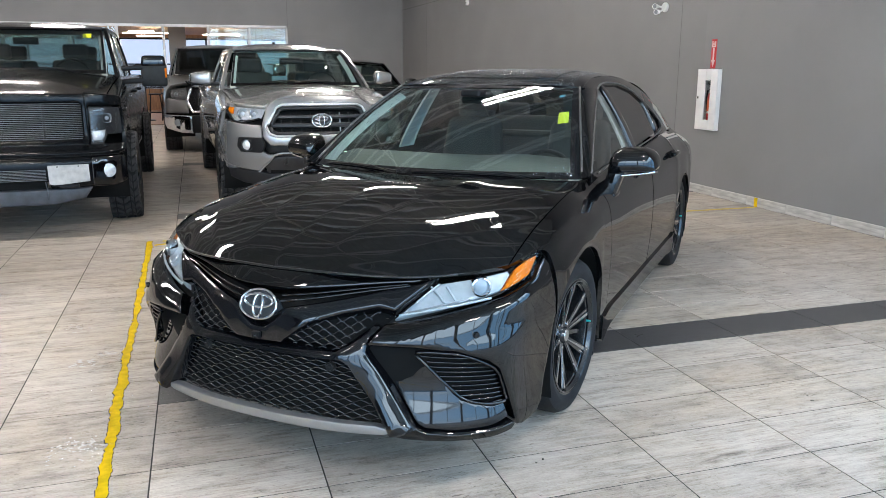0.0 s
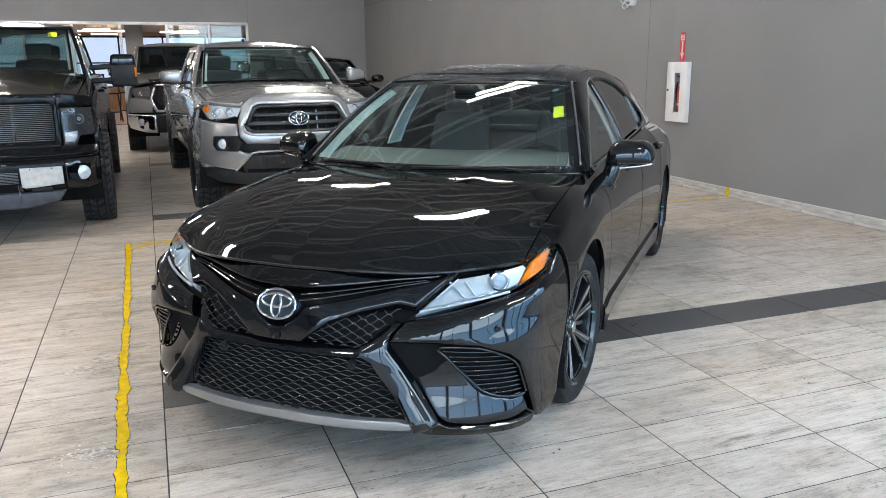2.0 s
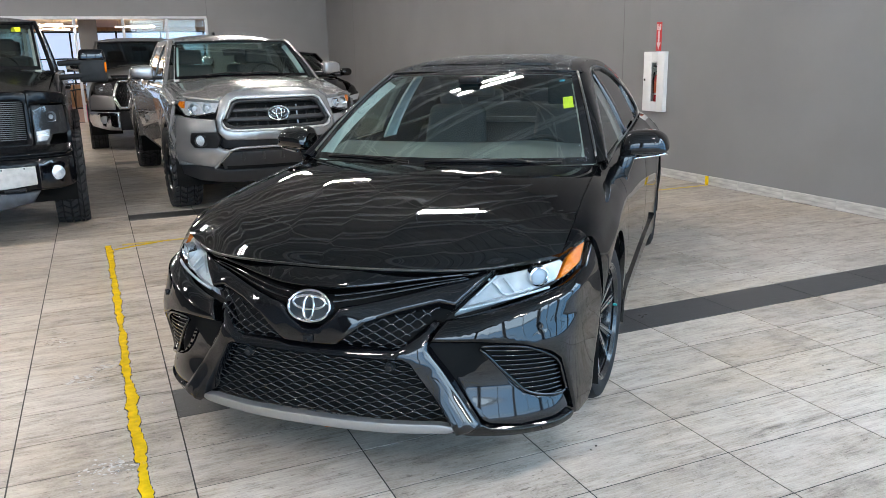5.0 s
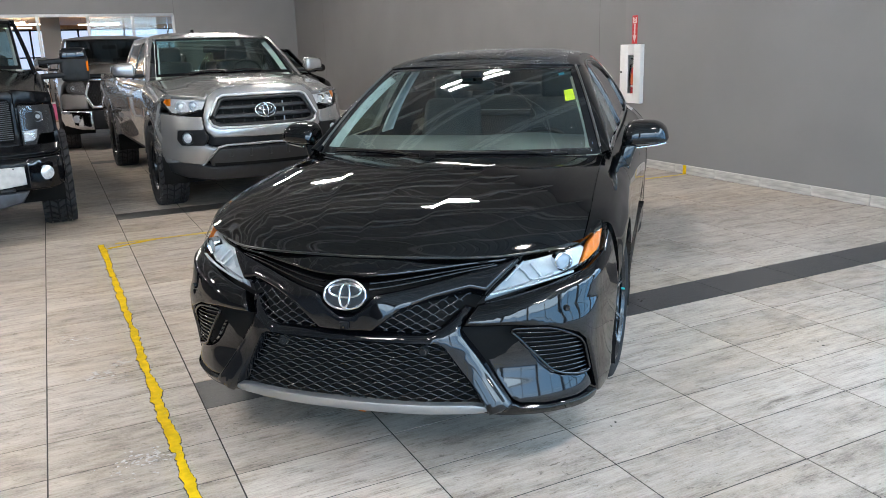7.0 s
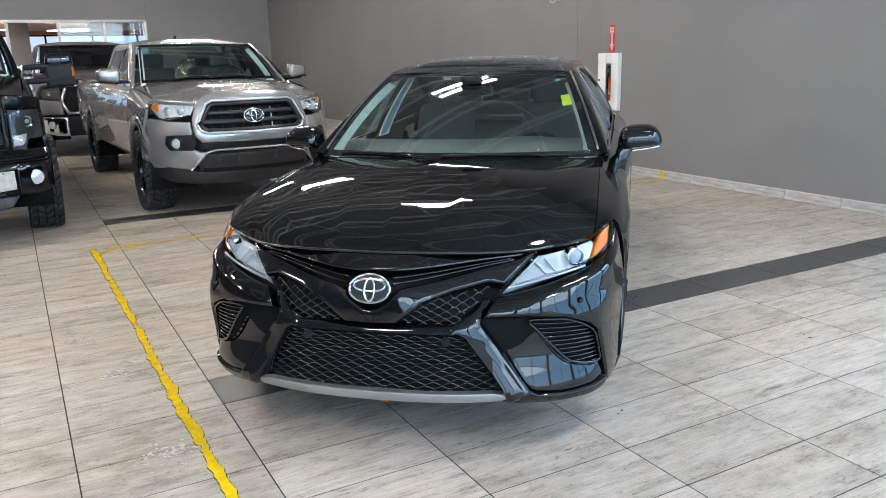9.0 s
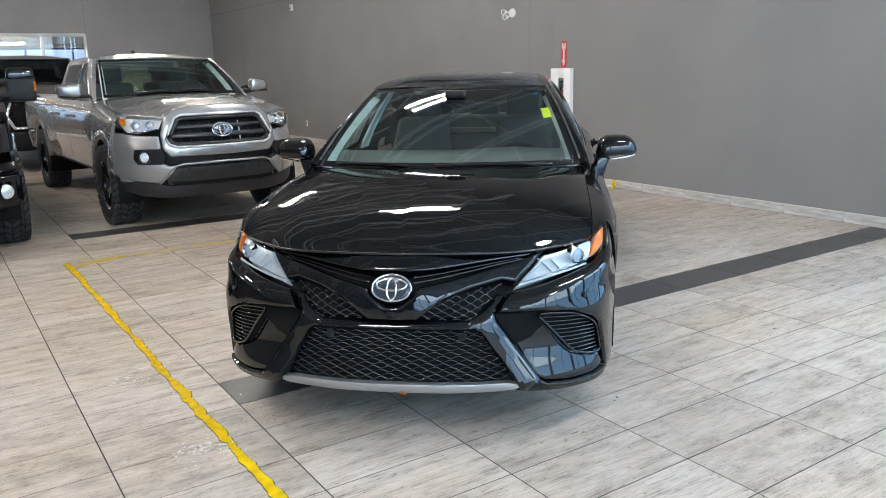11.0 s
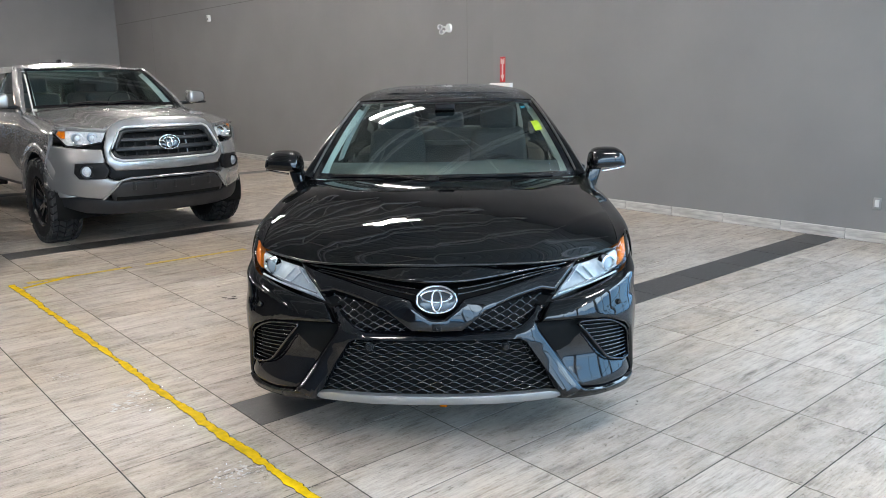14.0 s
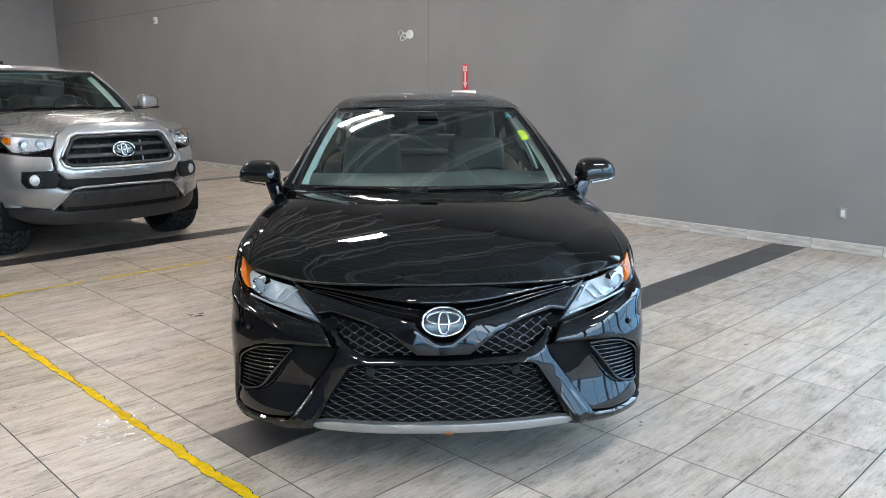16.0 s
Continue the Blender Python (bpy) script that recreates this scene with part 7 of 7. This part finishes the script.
def dark_suv():
    """A dark crossover, of which the hood side, screen and mirror show."""
    o = empty("suv", pose(3.02, 13.4, 0, 0, 0, 0.0), "black crossover car parked behind the silver truck", "car")
    hw = 0.92
    rows = []
    for y, zt, zb in ((0.15, 0.85, 0.30), (0.35, 0.98, 0.45), (0.62, 1.02, 0.66), (0.92, 1.05, 0.73), (1.2, 1.08, 0.66), (1.4, 1.10, 0.25), (2.4, 1.14, 0.25), (3.3, 1.16, 0.25), (3.5, 1.17, 0.6), (3.8, 1.18, 0.72), (4.1, 1.18, 0.6), (4.3, 1.17, 0.3), (4.65, 1.1, 0.4)):
        k = 0.75 if y < 0.2 else 0.93 if y < 0.4 else 0.86 if y > 4.5 else 1
        rows.append([((hw - 0.13) * k, y, zt), ((hw - 0.05) * k, y, zt - 0.06), (hw * k, y, zt - 0.22), (hw * k, y, 0.5 * (zt - 0.22) + 0.5 * zb), ((hw - 0.02) * k, y, zb)])
    sf = loft_fn(rows)
    for s in (1, -1):
        panel("fender", sf, 0, 5.2, 0, 4, 30, 12, PAINT, o, 0.03, s)
        panel("door", sf, 5.22, 6.6, 0, 4, 10, 12, PAINT, o, 0.03, s)
        panel("door", sf, 6.62, 7.7, 0, 4, 10, 12, PAINT, o, 0.03, s)
        panel("rear_quarter", sf, 7.72, 12, 0, 4, 24, 12, PAINT, o, 0.03, s)
        for y in (0.92, 3.8):
            make_wheel(o, pose(s * 0.79, y, 0.35), 0.35, 0.23, 0.23, truck_spokes(0.23), WHEELBLACK, ALLOY, s)
        bm = bmesh.new()
        bmesh.ops.create_uvsphere(bm, u_segments=18, v_segments=12, radius=1)
        for v in bm.verts:
            x, y, z = (math.copysign(abs(q) ** 0.75, q) for q in v.co)
            v.co = Vector((s * (1.03 + 0.12 * x), 1.62 + 0.09 * min(y, .4), 1.19 + 0.075 * z))
        part("door_mirror", bm, PAINT, o, smooth=True, angle=60)
        boxpart("mirror_stalk", (s * 0.90, 1.63, 1.13), (0.14, 0.05, 0.05), MATTE, o, 0.015)
        patch("headlight_lens", [(0.55, 0.72), (0.80, 0.74), (0.86, 0.84), (0.60, 0.80)], lambda a, z, off: Vector((a, 0.02 + 0.25 * (a / 0.9) ** 3 + 0.3 * (z - 0.7), z)) + Vector((0, -off, 0)), LAMPGREY, o, 0.01, 0.03, 0.06, 0.006, False, s)
    panel("hood", lambda a, c: Vector((c * 0.79, 0.15 + 0.22 * c * c * (1 - a) + 1.10 * a + 0.15 * c * c * a, 0.86 + 0.25 * a + 0.05 * math.sin(math.pi * a) - 0.03 * c * c)), 0, 1, -1, 1, 12, 16, PAINT, o, 0.03)
    panel("front_bumper", lambda a, c: Vector((c * 0.88, 0.02 + 0.30 * abs(c) ** 3 + 0.10 * a * a, 0.25 + 0.62 * a)), 0, 1, -1, 1, 8, 16, PAINT, o, 0.03)
    scr = lambda a, c: Vector((c * (0.74 - 0.16 * a), 1.28 + 0.72 * a + 0.15 * c * c, 1.11 + 0.43 * a))
    g = panel("windshield", scr, 0, 1, -1, 1, 8, 12, SCREEN, o, 0)
    g.visible_shadow = False
    panel("roof", lambda a, c: Vector((c * 0.59, 2.0 + 2.1 * a + 0.1 * c * c * (1 - a), 1.54 + 0.10 * math.sin(math.pi * (0.15 + 0.75 * a)) - 0.05 * c * c)), 0, 1, -1, 1, 12, 12, PAINT, o, 0.03)
    for s in (1, -1):
        sd = lambda y, z, off=0.0: Vector((0.80 - 0.44 * (z - 1.12) + off, y, z))
        patch("a_pillar", [(1.40, 1.10), (1.6, 1.13), (2.25, 1.52), (2.1, 1.55)], sd, PAINT, o, 0, 0.03, 0.1, 0.006, False, s)
        patch("roof_rail", [(2.1, 1.55), (2.25, 1.50), (3.6, 1.50), (4.2, 1.15), (4.5, 1.15), (4.1, 1.52), (3.0, 1.60)], sd, PAINT, o, 0, 0.03, 0.1, 0.006, False, s)
        patch("side_window", [(1.6, 1.13), (2.25, 1.51), (3.6, 1.51), (4.2, 1.15)], sd, DARKGLASS, o, -0.02, 0, 0.15, 0, False, s)
    boxpart("dashboard", (0, 1.75, 1.0), (1.4, 0.5, 0.2), DASH, o, 0.05)
    for x in (-0.37, 0.37):
        boxpart("seat_back", (x, 2.55, 1.02), (0.48, 0.15, 0.6), FABRIC, o, 0.05, seg=3)
        boxpart("headrest", (x, 2.6, 1.40), (0.26, 0.09, 0.16), FABRIC, o, 0.03, seg=3)
    boxpart("underbody", (0, 2.4, 0.32), (1.5, 3.8, 0.16), UNDER, o, 0.03)
    boxpart("tailgate", (0, 4.45, 0.75), (1.5, 0.3, 0.8), PAINT, o, 0.05)
    return o


silver_pickup()
black_pickup()
grey_pickup()
dark_suv()


# ---- things on the east wall ----
def extinguisher_cabinet():
    """Front faces -x; the origin is on the wall at the cabinet's foot."""
    o = empty("extinguisher_cabinet", pose(X_WALL, 7.825, 0.757), "white metal fire extinguisher cabinet with narrow glazed slot", "cabinet")
    w, h, d, deep = 0.37, 0.69, 0.045, 0.13
    wi, zi0, zi1 = 0.31, 0.03, 0.65
    for nm, c, sz in (("side_panel", ((deep - d) / 2, -wi / 2 + 0.006, (zi0 + zi1) / 2), (deep + d, 0.012, zi1 - zi0)), ("side_panel", ((deep - d) / 2, wi / 2 - 0.006, (zi0 + zi1) / 2), (deep + d, 0.012, zi1 - zi0)),
                      ("top_panel", ((deep - d) / 2, 0, zi1 - 0.006), (deep + d, wi - 0.026, 0.012)), ("bottom_panel", ((deep - d) / 2, 0, zi0 + 0.006), (deep + d, wi - 0.026, 0.012)), ("back_panel", (deep - 0.005, 0, h / 2), (0.01, wi - 0.026, zi1 - zi0 - 0.026))):
        boxpart(nm, c, sz, WHITE, o, 0.002)
    for nm, c, sz in (("frame_side", (-d / 2, -w / 2 + 0.012, h / 2), (d, 0.024, h)), ("frame_side", (-d / 2, w / 2 - 0.012, h / 2), (d, 0.024, h)), ("frame_top", (-d / 2, 0, h - 0.008), (d, w - 0.05, 0.016)), ("frame_bottom", (-d / 2, 0, 0.008), (d, w - 0.05, 0.016))):
        boxpart(nm, c, sz, WHITE, o, 0.004)
    door = empty("door", Matrix.Identity(4), "", "")
    door.parent = o
    sw, s0, s1 = 0.105, 0.115, 0.565
    sy = -0.010
    x = -d - 0.007
    for c, sz in (((x, (sy + sw / 2 + w / 2) / 2, h / 2), (0.012, w / 2 - sy - sw / 2, h)), ((x, (sy - sw / 2 - w / 2) / 2, h / 2), (0.012, w / 2 + sy - sw / 2, h)), ((x, sy, s0 / 2), (0.012, sw - 0.002, s0)), ((x, sy, (s1 + h) / 2), (0.012, sw - 0.002, h - s1))):
        boxpart("door_panel", c, sz, WHITE, door, 0.0015)
    g = boxpart("door_glass", (x + 0.003, sy, (s0 + s1) / 2), (0.003, sw, s1 - s0), SHOPGLASS, door, 0)
    g.visible_shadow = False
    boxpart("latch", (x - 0.010, 0.155, h * 0.53), (0.010, 0.022, 0.024), MATTE, door, 0.003)
    e = empty("fire_extinguisher", pose(X_WALL + 0.022, 7.818, 0.807), "red fire extinguisher standing in the white cabinet", "extinguisher")
    lathe("cylinder", [(0.0, 0.0), (0.05, 0.0), (0.054, 0.006), (0.054, 0.32), (0.046, 0.36), (0.02, 0.385), (0.018, 0.40), (0.0, 0.40)], RED, e, 28, "z")
    lathe("label_band", [(0.0548, 0.17), (0.0548, 0.30)], material("orange_label", (0.85, 0.16, 0.05), 0.4), e, 28, "z")
    lathe("label_band", [(0.0549, 0.14), (0.0549, 0.165)], WHITE, e, 28, "z")
    lathe("valve", [(0.0, 0.40), (0.02, 0.40), (0.016, 0.44), (0.0, 0.45)], CHROME, e, 16, "z")
    boxpart("lever", (-0.02, 0, 0.465), (0.11, 0.02, 0.012), MATTE, e, 0.003, Matrix.Rotation(radians(12), 4, "Y"))
    tubes("hose", [[(0.0, 0.02, 0.42), (-0.03, 0.05, 0.40), (-0.04, 0.055, 0.3), (-0.02, 0.056, 0.15)]], 0.009, MATTE, e, 8)


extinguisher_cabinet()


def arrow_sign():
    o = empty("arrow_sign", pose(X_WALL - 0.003, 7.820, 1.455), "small red sign with pale downward arrow over the cabinet", "sign")
    boxpart("sign_plate", (0, 0, 0.1625), (0.004, 0.095, 0.325), RED, o, 0.001)
    pale = material("pale_print", (0.80, 0.55, 0.55), 0.5)

    def flat(name, pts):
        n = len(pts)
        V = [(-0.0025, 1.12 * y, 1.12 * z) for y, z in pts] + [(-0.0040, 1.12 * y, 1.12 * z) for y, z in pts]
        F = [tuple(range(n, 2 * n))] + [(i, (i + 1) % n, n + (i + 1) % n, n + i) for i in range(n)]
        link_mesh(name, V, F, pale, o, False)
    flat("arrow_shaft", [(-0.012, 0.085), (0.012, 0.085), (0.012, 0.205), (-0.012, 0.205)])
    flat("arrow_head", [(0, 0.015), (0.032, 0.085), (-0.032, 0.085)])
    flat("sign_border", [(-0.030, 0.21), (0.030, 0.21), (0.030, 0.272), (0.0, 0.262), (-0.030, 0.272)])
    for k in range(3):
        z = 0.254 + k * 0.0145
        V = [(-0.0045, -0.02, z), (-0.0045, 0.02, z), (-0.0045, 0.02, z + 0.006), (-0.0045, -0.02, z + 0.006)]
        link_mesh("text_bar", V, [(0, 1, 2, 3)], RED, o, False)


arrow_sign()


def emergency_lamp():
    o = empty("emergency_lamp", pose(X_WALL, 8.86, 2.20), "white twin-head emergency lamp on a round wall plate", "lamp")
    lathe("wall_plate", [(0.0, -0.03), (0.052, -0.03), (0.058, -0.022), (0.060, 0.0)], WHITE, o, 32, "x")
    for dy, dz in ((0.07, 0.015), (0.035, -0.055)):
        m = Matrix.Translation((-0.10, dy, dz)) @ Matrix.Rotation(radians(20), 4, "Z")
        lathe("lamp_head", [(0.0, 0.04), (0.02, 0.038), (0.028, 0.015), (0.034, -0.028), (0.030, -0.024), (0.0, -0.016)], WHITE, o, 24, "x", m=m)
        lathe("lamp_lens", [(0.0, -0.022), (0.027, -0.024)], LAMPGREY, o, 20, "x", m=m)
        tubes("lamp_arm", [[(-0.02, dy * 0.4, dz * 0.4), (-0.07, dy, dz)]], 0.012, WHITE, o, 8)


emergency_lamp()


def small_box(name, m, size, mat, label, category):
    o = empty(name, m, label, category)
    boxpart("cover", (-size[0] / 2, 0, 0), size, mat, o, 0.004)
    return o


_s = small_box("alarm_box", pose(X_WALL, 16.4, 2.84), (0.05, 0.09, 0.13), WHITE, "small white detector box high on the grey wall", "detector")
boxpart("lens", (-0.052, 0, -0.02), (0.006, 0.05, 0.04), LAMPGREY, _s, 0.002)
_s = small_box("light_switch", pose(X_WALL, 3.132, 0.354), (0.008, 0.070, 0.105), SATIN, "white wall outlet plate low on the grey wall", "outlet")
boxpart("socket", (-0.010, 0, 0.0), (0.006, 0.036, 0.066), WHITE, _s, 0.002)
_s = small_box("wall_outlet", pose(X_WALL, 16.0, 0.40), (0.008, 0.075, 0.12), WHITE, "white wall outlet plate on the grey wall", "outlet")
boxpart("socket", (-0.010, 0, 0.0), (0.006, 0.034, 0.068), LAMPGREY, _s, 0.002)
# panel joints of the walls
SEAM = material("wall_joint", (0.15, 0.15, 0.15), 0.7)
for _y in (8.50, -2.0, 19.6):
    _o = slab("wall_seam", (X_WALL - 0.0012, _y - 0.004, 0.11), (X_WALL, _y + 0.004, CEIL), SEAM, "fine joint between wall boards", "joint")
_o = slab("wall_seam", (X_WALL - 0.0014, 8.504, 3.036), (X_WALL, Y_WALL, 3.050), SEAM, "fine level joint high on the wall", "joint")
_o = slab("wall_seam", (2.49, Y_WALL - 0.0012, GLZ_T + 0.05), (2.50, Y_WALL, CEIL), SEAM, "fine joint between wall boards", "joint")


# ---- the glazed offices beyond the hall ----
def offices():
    g = empty("office_glazing", pose(0, Y_WALL + 0.05, 0), "pale framed glass front of the lit offices", "window")
    g["kind"] = "structure"
    xs = [2.47, 1.48, 0.44, -0.68, -1.80, -2.91, -4.41, -5.9, -7.4, -8.9, -10.4, -11.9, -13.4]
    for x in xs:
        boxpart("mullion", (x, 0, GLZ_T / 2), (0.07, 0.10, GLZ_T), FRAME, g, 0.004)
    boxpart("head_rail", ((2.47 - 14) / 2, 0, GLZ_T + 0.005), (16.47, 0.10, 0.07), FRAME, g, 0.004)
    for x0, x1 in zip(xs[1:], xs):
        if x0 in (-1.80, -0.68):
            continue
        boxpart("bottom_rail", ((x0 + x1) / 2, 0, 0.05), (x1 - x0 - 0.07, 0.09, 0.10), FRAME, g, 0.004)
        p = boxpart("glass_pane", ((x0 + x1) / 2, 0, GLZ_T / 2), (x1 - x0 - 0.08, 0.008, GLZ_T - 0.1), SHOPGLASS, g, 0)
        p.visible_shadow = False
    z0, z1, y0, y1 = -0.004, 2.62, Y_WALL + 0.2, Y_WALL + 8.0
    slab("office_floor", (X_WEST, y0, -0.003), (X_WALL, y1, 0.004), WARMWOOD, "warm brown office floor", "floor")
    slab("office_ceiling", (X_WEST, y0, z1), (X_WALL, y1, z1 + 0.1), material("office_ceiling_paint", (0.56, 0.38, 0.24), 0.6, spread=0.1), "warm office ceiling", "ceiling")
    slab("office_wall_west", (X_WEST - 0.2, y0, z0), (X_WEST, y1, CEIL), WALLPAINT, "grey office wall", "wall")
    slab("office_wall_east", (X_WALL, y0, z0), (X_WALL + 0.2, y1, CEIL), WALLPAINT, "grey office wall", "wall")
    slab("office_wall_low", (X_WEST, y1, z0), (X_WALL, y1 + 0.2, 0.75), WARMWOOD, "wooden dado under the office windows", "wall")
    slab("office_wall_head", (X_WEST, y1, 2.5), (X_WALL, y1 + 0.2, CEIL), WARMWOOD, "wooden panel over the office windows", "wall")
    slab("office_partition", (3.3, y0 + 1.2, 0), (4.6, y0 + 1.4, z1 - 0.002), WARMWOOD, "warm wooden office partition", "wall")
    slab("office_partition", (-0.62, y0 + 2.0, 0.004), (-0.15, y0 + 2.2, z1 - 0.002), WALLPAINT, "grey office partition end", "wall")
    w = empty("office_window", pose(0, y1 + 0.1, 0.75), "wide office windows with dark bars against the sky", "window")
    w["kind"] = "structure"
    x = X_WEST
    while x < X_WALL:
        boxpart("mullion", (x, 0, 0.875), (0.06, 0.08, 1.75), MATTE, w, 0.003)
        x += 1.45
    for z in (0.03, 0.85, 1.72):
        boxpart("transom", ((X_WEST + X_WALL) / 2, 0, z), (X_WALL - X_WEST, 0.07, 0.05), MATTE, w, 0.003)
    b = slab("backdrop", (X_WEST - 6, y1 + 5.0, -1), (X_WALL + 6, y1 + 5.1, 9), OUTSIDE, "pale blue winter sky", "sky")
    # lamps: slim bright bars at different turns
    rng = random.Random(4)
    for x, y in ((-1.3, 23.6), (-1.5, 24.4), (-0.9, 25.0), (-1.2, 25.8), (0.95, 24.0), (0.7, 24.8), (1.1, 25.6), (-4.0, 24.2), (-3.6, 25.2), (-6.5, 24.6)):
        zl = 2.46 - 0.06 * rng.random()
        l = empty("office_lamp", pose(x, y, zl, 0, 0, rng.uniform(-35, 35)), "slim bright bar lamp hung in the office", "lamp", "office lamps")
        boxpart("lamp_bar", (0, 0, 0), (0.75, 0.04, 0.03), OFFICEGLOW, l, 0.006)
        for dx in (-0.3, 0.3):
            tubes("lamp_wire", [[(dx, 0, 0.012), (dx, 0, z1 - zl + 0.002)]], 0.003, MATTE, l, 4)
    # bar stools and a tall table by the opening
    def stool(x, y):
        s = empty("bar_stool", pose(x, y, 0.004), "black metal bar stool in the office", "stool", "office stools")
        lathe("seat", [(0, 0.74), (0.17, 0.74), (0.18, 0.755), (0.17, 0.775), (0, 0.78)], MATTE, s, 24, "z")
        for dx in (-1, 1):
            for dy in (-1, 1):
                tubes("leg", [[(dx * 0.12, dy * 0.12, 0.74), (dx * 0.19, dy * 0.19, 0.0)]], 0.012, MATTE, s, 6)
        tubes("foot_ring", [[(0.165 * math.cos(2 * math.pi * i / 20), 0.165 * math.sin(2 * math.pi * i / 20) , 0.26) for i in range(20)]], 0.009, MATTE, s, 6, True)
        tubes("back", [[(-0.15, 0.15, 0.75), (-0.15, 0.19, 1.02), (0.15, 0.19, 1.02), (0.15, 0.15, 0.75)]], 0.011, MATTE, s, 6)
    stool(-1.05, 23.2)
    stool(-0.75, 23.9)
    t = empty("high_table", pose(-1.35, 23.9, 0.004), "dark high table with wooden top in the office", "table")
    boxpart("tabletop", (0, 0, 1.02), (0.6, 0.6, 0.04), WARMWOOD, t, 0.008)
    tubes("pedestal", [[(0, 0, 0), (0, 0, 1.0)]], 0.04, MATTE, t, 12)
    lathe("foot", [(0, 0), (0.25, 0), (0.25, 0.015), (0.05, 0.04), (0, 0.04)], MATTE, t, 24, "z")
    bx = empty("storage_box", pose(-0.55, 22.9, 0.004), "pink storage box on the office floor", "box")
    boxpart("box_body", (0, 0, 0.20), (0.22, 0.22, 0.40), material("pink_card", (0.55, 0.10, 0.22), 0.5), bx, 0.008)
    boxpart("box_lid", (0, 0, 0.415), (0.235, 0.235, 0.03), WHITE, bx, 0.006)
    dk = empty("office_desk", pose(-3.4, 25.2, 0.004), "warm wooden office desk", "desk")
    boxpart("desktop", (0, 0, 0.74), (1.6, 0.7, 0.04), WARMWOOD, dk, 0.006)
    for dx in (-0.7, 0.7):
        boxpart("side_panel", (dx, 0, 0.36), (0.04, 0.62, 0.72), WARMWOOD, dk, 0.004)


offices()
